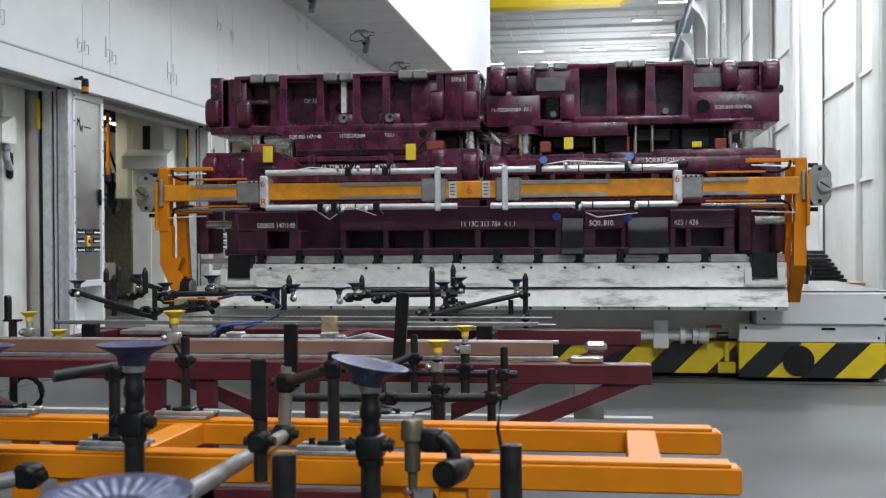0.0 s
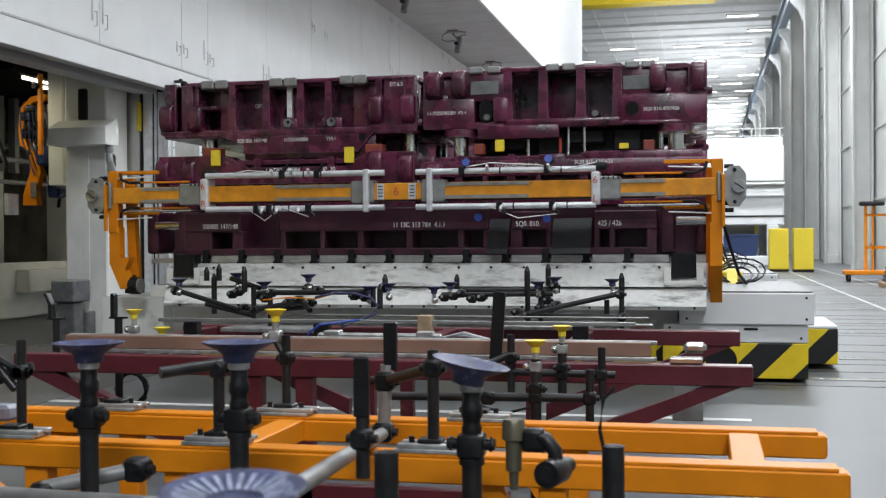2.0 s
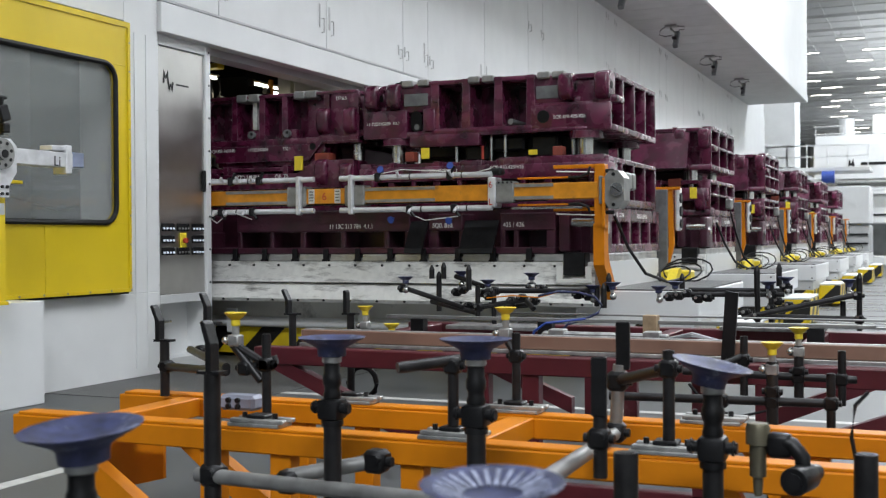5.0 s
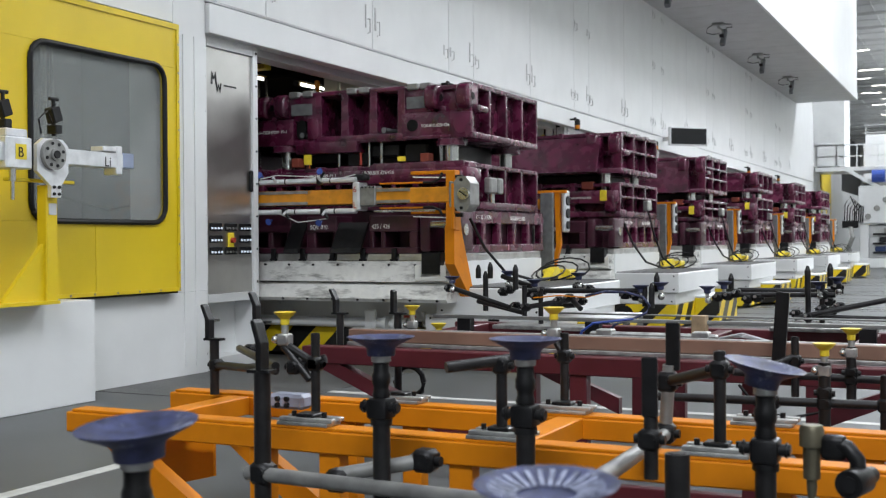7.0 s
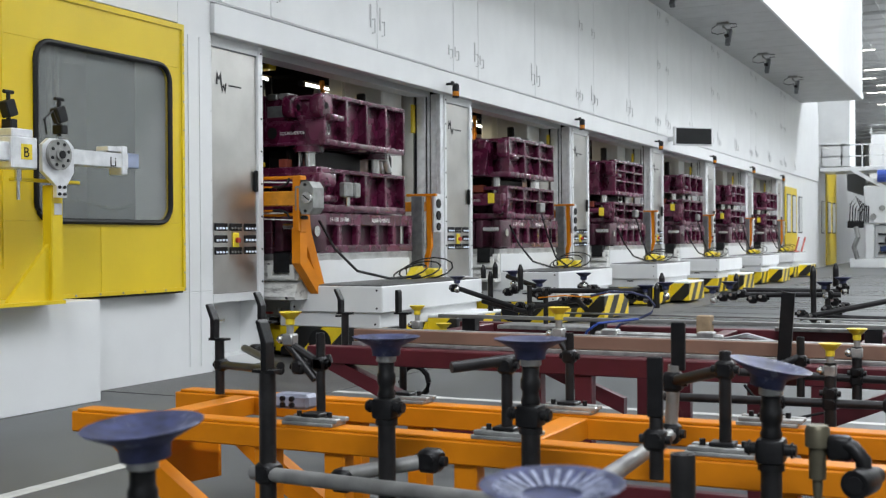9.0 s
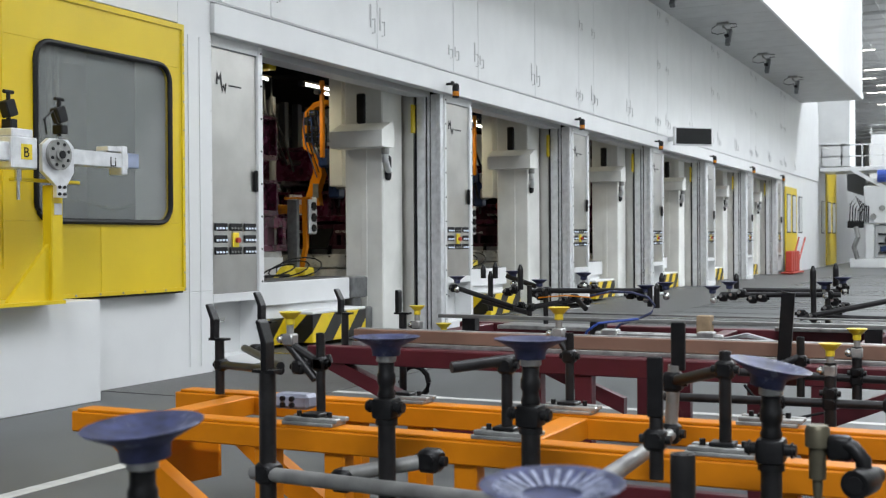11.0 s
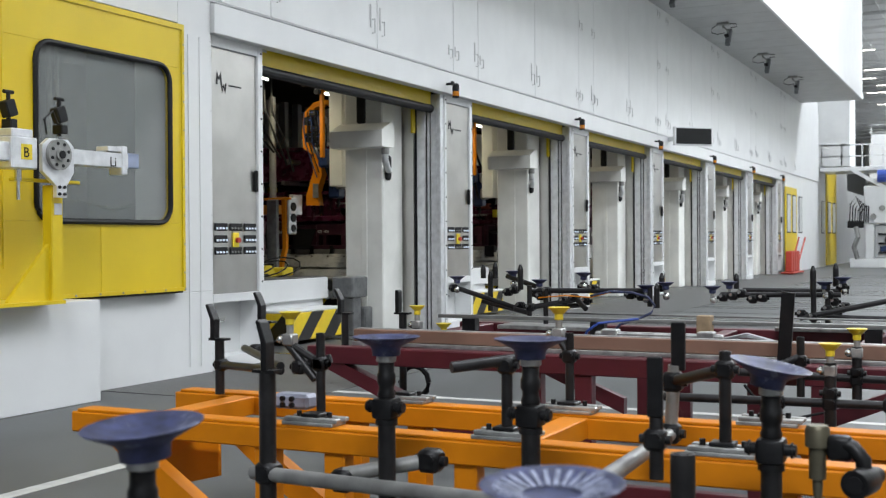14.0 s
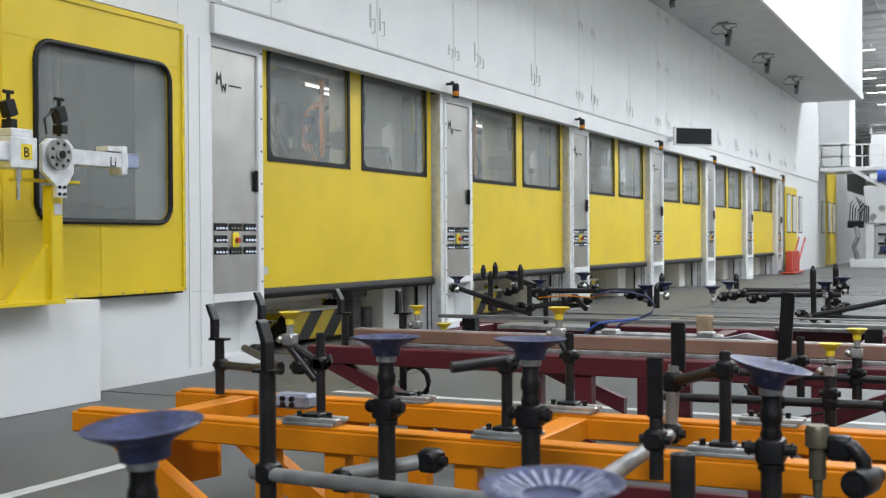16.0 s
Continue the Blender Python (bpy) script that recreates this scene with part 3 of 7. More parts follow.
# roller shutters
def shutter(i):
    y = Y0 + PITCH * i
    s = thing("roller_shutter", PX - 0.2, y + 0.03, 4.0, "yellow lifting door with two windows and a black strip for the dark gap under the door", "lifting door", "yellow lifting doors")
    L = OPEN - 0.2
    H = 3.25
    wa = ((0.33, 2.33), (2.72, L - 0.2))
    b = Mesh().box(-0.03, 0.03, 0, L, 0.1, 1.77).box(-0.03, 0.03, 0, wa[0][0], 1.77, H).box(-0.03, 0.03, wa[0][1], wa[1][0], 1.77, H).box(-0.03, 0.03, wa[1][1], L, 1.77, H)
    b.box(-0.03, 0.03, wa[0][0], wa[0][1], H - 0.04, H).box(-0.03, 0.03, wa[1][0], wa[1][1], H - 0.04, H)
    part("panel", b, YELLOW, s)
    part("bottom_strip", Mesh().cyl((0.02, 0, 0.06), (0.02, L, 0.06), 0.07, n=12), BLACK, s, "black rubber bottom seal")
    for a, c_ in wa:
        fr = Mesh().box(0.028, 0.042, a - 0.03, a + 0.03, 1.74, H - 0.03).box(0.028, 0.042, c_ - 0.03, c_ + 0.03, 1.74, H - 0.03).box(0.028, 0.042, a, c_, 1.74, 1.80).box(0.028, 0.042, a, c_, H - 0.08, H - 0.03)
        wi = part("window", fr, BLACK, s, "window with a black rubber frame")
        for cy, cz, sy, sz in ((a + 0.03, 1.8, 1, 1), (c_ - 0.03, 1.8, -1, 1), (a + 0.03, H - 0.08, 1, -1), (c_ - 0.03, H - 0.08, -1, -1)):
            part("corner", Mesh().prism([(cy, cz)] + [(cy + sy * 0.13 * (1 - math.sin(radians(q))), cz + sz * 0.13 * (1 - math.cos(radians(q)))) for q in (0, 22, 45, 67, 90)], "x", 0.028, 0.041), BLACK, wi)
        g_ = part("pane", Mesh().box(-0.006, 0.006, a, c_, 1.77, H - 0.04), GLASS, wi)
        g_.visible_shadow = False
    part("label_plate", Mesh().box(0.03, 0.034, 0.12, 0.3, 0.3, 0.4), GREY_LIGHT, s)
    return s


shutters = [shutter(i) for i in range(6)]

# wall with the big yellow sliding door next to the first cabinet
YW = Y0 - 1.09
fw = Mesh().box(-9.0, -8.38, 9.35, YW - 0.04, 0, 0.93, 0.006).box(-9.0, -8.38, 10.64, YW - 0.04, 0.93, 4.28, 0.006).box(-9, -8.38, 4.0, 10.64, 3.9, 4.28, 0.006)
for yy in (10.8, 11.0):
    fw.box(-8.385, -8.37, yy, yy + 0.02, 0.1, 3.8)
structure("wall_pier", fw, WHITE, "white sheet-metal pier of the press wall", "wall")
structure("wall_plinth", Mesh().box(-9.0, -7.9, 2.0, 8.87, 0, 0.955, 0.006), WHITE, "white sheet-metal plinth under the yellow door", "wall")
yd = thing("yellow_door", -8.34, 6.0, 0.96, "large yellow sliding door with a rounded window", "door")
fy = Mesh().box(0, 0.06, 0, 4.6, 0.0, 0.74, 0.004).box(0, 0.06, 0, 4.6, 2.42, 2.9, 0.004).box(0, 0.06, 0, 2.45, 0.74, 2.42).box(0, 0.06, 4.36, 4.6, 0.74, 2.42)
fy.box(0.06, 0.075, 0.0, 4.6, 0.0, 0.04).box(0.06, 0.075, 0, 4.6, 2.84, 2.9).box(0.06, 0.075, 4.56, 4.6, 0.04, 2.84).box(0.058, 0.066, 3.3, 3.31, 0.04, 0.7)
part("leaf", fy, YELLOW, yd)
for yy in (1.72, 1.95, 2.05):
    part("seam", Mesh().box(0.06, 0.072, yy, yy + 0.025, 0.3, 2.84, 0.004), YELLOW, yd)
for k in range(14):
    part("rivet", Mesh().cyl((0.075, 0.3 + 0.33 * k, 0.02), (0.081, 0.3 + 0.33 * k, 0.02), 0.012, n=8), GREYMET, yd)
    if k < 9:
        part("rivet", Mesh().cyl((0.075, 4.58, 0.2 + 0.31 * k), (0.081, 4.58, 0.2 + 0.31 * k), 0.01, n=8), GREYMET, yd)
for yy, zz in ((1.72, 0.42), (1.86, 0.42), (1.72, 0.2)):
    part("bolt", Mesh().cyl((0.06, yy, zz), (0.09, yy, zz), 0.028, n=10), ALU, yd)
# black strip put in for the shade of the gap under the door
part("bottom_strip", Mesh().box(0.0, 0.05, 2.85, 4.58, -0.022, -0.002), BLACK, yd, "black strip for the dark gap under the door")
fr = Mesh()
a, b, z0, z1, rr = 2.45, 4.36, 0.74, 2.42, 0.18
pts = []
for cx, cz, s0 in ((b - rr, z1 - rr, 0), (a + rr, z1 - rr, 90), (a + rr, z0 + rr, 180), (b - rr, z0 + rr, 270)):
    for k in range(6):
        an = radians(s0 + 18 * k)
        pts.append((0.07, cx + rr * math.cos(an), cz + rr * math.sin(an)))
fr.tube(pts + [pts[0], pts[1]], 0.028, 8)
wi = part("window_frame", fr, BLACK, yd, "black rubber window seal")
cn = Mesh()
for cx, cz, sx, sz in ((b, z1, -1, -1), (a, z1, 1, -1), (a, z0, 1, 1), (b, z0, -1, 1)):
    o = [(cx, cz)] + [(cx + sx * rr * (1 - math.cos(radians(q))), cz + sz * rr * (1 - math.sin(radians(q)))) for q in (0, 22, 45, 67, 90)]
    cn.prism(o, "x", 0.002, 0.058)
part("corner", cn, YELLOW, yd)
g_ = part("pane", Mesh().box(0.02, 0.03, a, b, z0, z1), GLASS, wi)
g_.visible_shadow = False
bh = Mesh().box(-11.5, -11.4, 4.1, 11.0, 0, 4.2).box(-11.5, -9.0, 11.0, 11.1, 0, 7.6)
# added box whose violet-grey colour darkens the window's left part like a reflection
inp = thing("window_backing", -9.6, 9.6, 0, "added dark backing for the darker, reflecting left part of the door window", "cabinet")
part("body", Mesh().box(-0.5, 0.0, -0.9, 0.95, 0, 3.7, 0.02), mat("window_reflection_violet_grey", (0.1, 0.095, 0.115), 0.35), inp)
for k in range(3):
    part("panel", Mesh().box(0.0, 0.02, -0.85 + 0.6 * k, -0.3 + 0.6 * k, 0.2, 3.5, 0.01), bpy.data.materials["window_reflection_violet_grey"], inp)
part("conduit", Mesh().cyl((0.06, 0.3, 0.2), (0.06, 0.3, 3.7), 0.03).cyl((0.06, 0.42, 0.2), (0.06, 0.42, 3.7), 0.02), GREYMET, inp)
part("cable", Mesh().tube([(0.1, 0.5, 2.0), (0.4, 0.9, 1.85), (0.7, 1.2, 1.95)], 0.01, 6), BLACK, inp)
# the room's shade is put into this wall's darker grey
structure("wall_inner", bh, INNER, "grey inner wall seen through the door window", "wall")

# tool changer stand before the yellow door
ts = thing("tool_stand", -7.78, 8.04, 0.84, "grey tool coupling on a yellow bracket stand", "tool stand")
part("column", Mesh().box(-0.06, 0.06, 0.045, 0.18, 0.117, 1.16, 0.01), YELLOW, ts)
part("tag", Mesh().box(0.061, 0.064, 0.07, 0.16, 0.9, 1.0), GREY_LIGHT, ts, "small grey rating tag")
part("foot_plate", Mesh().prism([(0.06, 0.12), (-0.42, 0.12), (-0.42, 0.16), (0.06, 0.66)], "x", -0.02, 0.02).box(-0.45, 0.1, -1.2, 0.16, 0.117, 0.147), YELLOW, ts)
part("crossbar", Mesh().box(-0.03, 0.03, -0.36, 0.42, 1.18, 1.21, 0.005), YELLOW, ts)
part("plate", Mesh().prism([(0.03, 1.05), (0.15, 1.05), (0.15, 1.15), (0.24, 1.27), (0.24, 1.5), (0.17, 1.56), (-0.05, 1.56), (-0.13, 1.5), (-0.13, 1.27), (0.03, 1.15)], "x", 0.09, 0.13), ALU, ts)
for yy in (0.06, 0.12):
    for zz in (1.08, 1.14):
        part("bolt", Mesh().cyl((0.13, yy, zz), (0.145, yy, zz), 0.014, n=8), BLACK, ts)
ring = part("coupling", Mesh().cyl((0.13, 0.04, 1.42), (0.17, 0.04, 1.42), 0.135, n=32).cyl((0.17, 0.04, 1.42), (0.19, 0.04, 1.42), 0.055, n=24), GREYMET, ts, "", 40)
# bore and bolt holes are black discs, their inner shade painted on
part("bore", Mesh().cyl((0.19, 0.04, 1.42), (0.2, 0.04, 1.42), 0.035, n=20), BLACK, ring)
for k in range(8):
    a_ = k * math.pi / 4 + 0.3
    part("bolt_hole", Mesh().cyl((0.17, 0.04 + 0.1 * math.cos(a_), 1.42 + 0.1 * math.sin(a_)), (0.176, 0.04 + 0.1 * math.cos(a_), 1.42 + 0.1 * math.sin(a_)), 0.015, n=10), BLACK, ring)
part("arm", Mesh().box(-0.05, 0.09, 0.22, 1.0, 1.35, 1.49, 0.008), ALU, ts)
part("end_clamp", Mesh().box(-0.07, 0.1, 0.9, 0.98, 1.29, 1.56, 0.01).box(-0.06, 0.095, 0.72, 0.9, 1.5, 1.55, 0.008), ALU, ts)
part("end_stub", Mesh().box(-0.05, 0.08, 1.0, 1.16, 1.36, 1.5, 0.006), mat("pale_blue_steel", (0.35, 0.4, 0.55), 0.35, 0.6), ts)
part("arm", Mesh().box(-0.05, 0.09, -1.6, -0.2, 1.34, 1.5, 0.008), ALU, ts)
part("clamp_block", Mesh().box(-0.09, 0.12, -0.46, -0.17, 1.28, 1.55, 0.012).box(-0.07, 0.1, -0.44, -0.2, 1.55, 1.62, 0.01), ALU, ts)
part("letter_plate", Mesh().box(0.121, 0.124, -0.36, -0.24, 1.36, 1.49), YELLOW2, ts)
words("letter", "B", 0.12, BLACK, ts, pose(0.126, -0.34, 1.38) @ SIDE)
words("letter", "R", 0.12, BLACK, ts, pose(0.092, -0.66, 1.38) @ SIDE)
words("letter", "Li", 0.13, BLACK, ts, pose(0.092, 0.74, 1.36) @ SIDE)
part("pin", Mesh().cyl((0.06, -0.34, 1.02), (0.06, -0.34, 1.28), 0.018).cyl((0.06, -0.34, 1.18), (0.06, -0.34, 1.28), 0.03), STEEL, ts)
for yy in (-0.38, 0.2):
    part("clamp", Mesh().box(-0.05, 0.05, yy - 0.055, yy + 0.055, 1.72, 1.86, 0.01, pose(0, 0, 0, 20, 0, 0)).box(-0.06, 0.06, yy - 0.03, yy + 0.05, 1.62, 1.7, 0.01).cyl((0, yy, 1.6), (0, yy, 1.93), 0.018).cyl((0, yy - 0.05, 1.93), (0, yy + 0.05, 1.93), 0.017), BLACK, ts)
part("hose", Mesh().tube([(0.1, -0.05, 1.6), (0.12, -0.1, 1.72), (0.1, 0.02, 1.8), (0.08, 0.1, 1.7)], 0.01, 6), BLACK, ts)

# display screen, spot lamps under the soffit
sc = thing("display_screen", -8.1, 30.75, 3.97, "dark display screen in a white frame on the wall", "screen")
part("frame", Mesh().box(0, 0.12, 0, 1.15, 0, 0.5, 0.01).box(-0.5, 0.0, 0.1, 0.2, 0.15, 0.25), WHITE, sc)
part("panel", Mesh().box(0.12, 0.13, 0.04, 1.11, 0.04, 0.46), BLACK, sc)
sc.rotation_euler = (0, 0, radians(-45))
for i in range(6):
    s = thing("spot_lamp", -7.35, 15.2 + 6.05 * i, 7.6, "pair of grey spot lamps hanging from the soffit", "spot lamp", "spot lamps")
    part("base", Mesh().box(-0.12, 0.22, -0.12, 0.12, -0.07, 0.0, 0.015).cyl((0.05, 0, -0.16), (0.05, 0, -0.06), 0.035), GREYMET, s)
    part("arm", Mesh().tube([(0.05, 0, -0.12), (0.16, -0.05, -0.22), (0.2, -0.1, -0.3)], 0.025), GREYMET, s)
    hd = part("head", Mesh().box(0.13, 0.27, -0.32, 0.28, -0.5, -0.36, 0.02, pose(0, 0, 0, 52, 0, 0)), mat("spot_grey_paint", (0.16, 0.17, 0.18), 0.45) if i == 0 else bpy.data.materials["spot_grey_paint"], s, "grey rectangular lamp head")
    part("lens", Mesh().box(0.14, 0.26, -0.33, -0.3, -0.49, -0.37, 0.01, pose(0, 0, 0, 52, 0, 0)), BLACK, hd)
    part("cable", Mesh().tube([(-0.1, 0, -0.04), (-0.28, 0.05, -0.12), (-0.3, 0.05, -0.25), (-0.12, 0, -0.32), (0.1, -0.05, -0.3)], 0.012, 6), BLACK, s)
    part("cable", Mesh().tube([(0.2, 0, -0.04), (0.4, 0.05, -0.06), (0.42, 0.05, -0.14), (0.25, 0, -0.16)], 0.012, 6), BLACK, s)

# end of the line: white wall with yellow doors, and the white block over the far doors
ew = Mesh().box(-9, -8.4, YEND + 0.4, 90, 0, 4.243).box(-9, -8.4, 60, 72, 4.243, 7).box(-9, -8.4, 54.62, 60, 7.652, 24)
structure("wall_end", ew, WHITE, "white end wall of the press line", "wall")
structure("wall_bridge", Mesh().box(-8.398, -6.9, 60, 62.5, 5.0, 9.5), WHITE, "white block of wall over the far doors", "wall")


def yellow_gate(y, w_, h):
    d = thing("yellow_gate", -8.4, y, 0, "narrow yellow door with tall windows", "door", "yellow doors at the line's end")
    part("leaf", Mesh().box(0.002, 0.05, 0, w_, 0.05, h, 0.01), YELLOW, d)
    for k in range(2):
        wi_ = part("window", Mesh().box(0.05, 0.06, w_ * (0.1 + 0.48 * k), w_ * (0.42 + 0.48 * k), 1.7, 3.35, 0.003), BLACK, d)
        part("pane", Mesh().box(0.06, 0.066, w_ * (0.12 + 0.48 * k), w_ * (0.4 + 0.48 * k), 1.75, 3.3, 0.003), GREY_LIGHT, wi_)


yellow_gate(50.15, 3.0, 3.65)
yellow_gate(62.75, 4.0, 4.93)
for k, yy in enumerate((53.9, 61.2)):
    w_ = thing("window_%d" % (k + 1), -8.4, yy, 1.7, "narrow tall window with a dark frame", "window")
    tagged(w_, kind="structure")
    part("frame", Mesh().box(0.002, 0.02, 0, 0.95, 0, 1.65, 0.003), BLACK, w_)
    part("pane", Mesh().box(0.02, 0.026, 0.06, 0.89, 0.05, 1.6), GREY_LIGHT, w_)

# ---- moving bolsters with their dies ----
movers = []


def shift(m, x, y, z=0.0):
    bmesh.ops.translate(m.bm, verts=m.bm.verts, vec=(-x, -y, -z))
    return m


def bolster_cart():
    ox, oy = -1.4, 14.3
    c = thing("bolster_cart", ox, oy, 0, "white moving bolster cart with black and yellow skirts", "bolster cart", "moving bolsters")

    def P(name, m, material, label="", parent=None, smooth=None):
        return part(name, shift(m, ox, oy), material, parent or c, label, smooth)
    # chassis
    P("chassis", Mesh().box(-4.9, 1.3, 13.2, 15.6, 0.42, 0.98, 0.01), WHITE_DIRTY)
    P("skirt", Mesh().box(-4.9, 1.3, 13.15, 15.65, 0.05, 0.4, 0.006), WARN, "black and yellow striped skirt")
    P("end_block", Mesh().box(1.32, 2.68, 12.85, 15.85, 0.60, 0.93, 0.012), WHITE, "white end box of the cart")
    P("tread_top", Mesh().box(1.3, 2.66, 12.87, 15.83, 0.931, 0.945), TREAD, "grey tread plate top")
    P("wheel_housing", Mesh().box(1.15, 2.62, 12.9, 15.8, 0.41, 0.6, 0.01), WHITE)
    P("wheel_housing_skirt", Mesh().box(1.15, 2.62, 12.9, 15.8, 0.04, 0.405, 0.006), WARN, "black and yellow striped skirt")
    P("cover_disc", Mesh().cyl((1.75, 12.885, 0.22), (1.75, 12.9, 0.22), 0.16, n=24), BLACK, "round black cover")
    P("bumper", Mesh().box(2.62, 3.05, 14.2, 15.7, 0.06, 0.46, 0.01), WARN, "striped bumper box")
    P("bumper_cap", Mesh().box(2.62, 3.05, 14.2, 15.7, 0.461, 0.5, 0.01), WHITE)
    P("left_block", Mesh().box(-5.4, -4.6, 12.95, 15.8, 0.06, 0.85, 0.01), WHITE_DIRTY)
    # apron
    ap = Mesh().prism([(12.72, 1.245), (12.62, 1.0), (12.72, 0.99), (12.62, 0.96), (12.55, 0.80), (12.58, 0.76), (15.5, 0.76), (15.5, 1.245)], "x", -4.4, 1.6)
    P("apron", ap, APRON, "scuffed white sheet apron with scrape marks")
    P("side_apron", Mesh().box(1.6, 1.62, 12.8, 15.6, 0.93, 1.24), WHITE)
    for k in range(17):
        x = -4.2 + 0.355 * k
        P("bolt", Mesh().cyl((x, 12.70, 1.2), (x, 12.68, 1.2), 0.014, n=8), BLACK)
        P("bolt", Mesh().cyl((x, 12.56, 0.785), (x, 12.54, 0.785), 0.014, n=8), BLACK)
    for k in range(2):
        P("recess_block", Mesh().box((-4.3, 1.25)[k], (-4.05, 1.5)[k], 12.6, 12.8, 1.1, 1.35, 0.01), DARKMET)
    # pipe with clamps
    pp = Mesh().cyl((-3.9, 13.05, 0.47), (0.75, 13.05, 0.47), 0.065, n=16).cyl((0.75, 13.05, 0.47), (0.85, 13.05, 0.47), 0.09).tube([(0.85, 13.05, 0.47), (1.05, 13.05, 0.5), (1.05, 13.05, 0.62)], 0.035)
    P("hydraulic_pipe", pp, WHITE, "white hydraulic pipe", smooth=40)
    for x in (-3.3, -1.4, 0.35):
        P("pipe_clamp", Mesh().box(x - 0.08, x + 0.08, 12.97, 13.0, 0.33, 0.64, 0.01), WHITE)
    P("valve_handle", Mesh().box(0.82, 0.98, 12.97, 13.0, 0.55, 0.58, 0.005), RED, "red valve lever")
    P("hook", Mesh().box(0.95, 1.14, 13.08, 13.14, 0.06, 0.18, 0.01).box(1.02, 1.07, 13.08, 13.14, 0.18, 0.4, 0.01), YELLOW)
    for k in range(2):
        xr = (-4.175, 1.375)[k]
        P("recess_frame", Mesh().box(xr - 0.2, xr + 0.2, 12.585, 12.6, 1.02, 1.06, 0.004).box(xr - 0.2, xr - 0.13, 12.585, 12.6, 1.06, 1.2, 0.004).box(xr + 0.13, xr + 0.2, 12.585, 12.6, 1.06, 1.2, 0.004), WHITE_DIRTY)
    P("slot", Mesh().box(1.98, 2.12, 12.89, 12.9, 0.54, 0.565, 0.004), BLACK)
    for xb_, zb_ in ((1.4, 0.66), (1.4, 0.88), (2.6, 0.66), (2.6, 0.88), (1.22, 0.56), (2.55, 0.46)):
        P("bolt", Mesh().cyl((xb_, 12.845 if zb_ > 0.6 else 12.895, zb_), (xb_, 12.85 if zb_ > 0.6 else 12.9, zb_), 0.014, n=8), DARKMET)
    P("gland", Mesh().cyl((0.55, 12.98, 0.47), (0.6, 12.98, 0.47), 0.09, n=16).cyl((0.68, 12.98, 0.47), (0.72, 12.98, 0.47), 0.09, n=16), WHITE)
    P("elbow", Mesh().cyl((0.93, 13.0, 0.47), (1.05, 13.0, 0.47), 0.035, n=12), DARKMET)
    # plate with T-slots
    P("bolster_plate", Mesh().box(-4.72, 1.6, 12.9, 15.6, 1.246, 1.30), BOLSTER, "grey steel bolster plate with slots")
    for k in range(14):
        P("slot_bar", Mesh().box(-4.36 + 0.4345 * k, min(1.6, -4.36 + 0.4345 * k + 0.37), 12.8, 15.6, 1.301, 1.331, 0.004).box(-4.36 + 0.4345 * k, min(1.6, -4.36 + 0.4345 * k + 0.37), 12.8, 12.899, 1.252, 1.302, 0.004), BOLSTER)
    # hoses on the tread plate
    for k in range(3):
        pts = [(1.95 + 0.05 * k + (0.2 + 0.04 * k) * math.cos(radians(q)), 15.0 + 0.2 * k + (0.35 - 0.05 * k) * math.sin(radians(q + 25 * k)), 1.05 + 0.02 * k + (0.09 + 0.03 * k) * math.sin(radians(q))) for q in range(-90, 241, 30)]
        P("hose", Mesh().tube(pts, 0.012, 6), BLACK, smooth=60)
    P("hose_guard", Mesh().prism([(15.0, 0.946), (15.5, 0.946), (15.35, 1.12), (15.2, 1.1)], "x", 1.85, 1.97), YELLOW2, "yellow hose guard")
    P("hose", Mesh().tube([(1.75, 12.9, 1.75), (1.85, 13.1, 1.4), (1.95, 13.5, 1.1), (2.05, 14.2, 0.98), (2.0, 15.2, 0.98)], 0.018, 8), BLACK)
    movers.append(c)
    return c


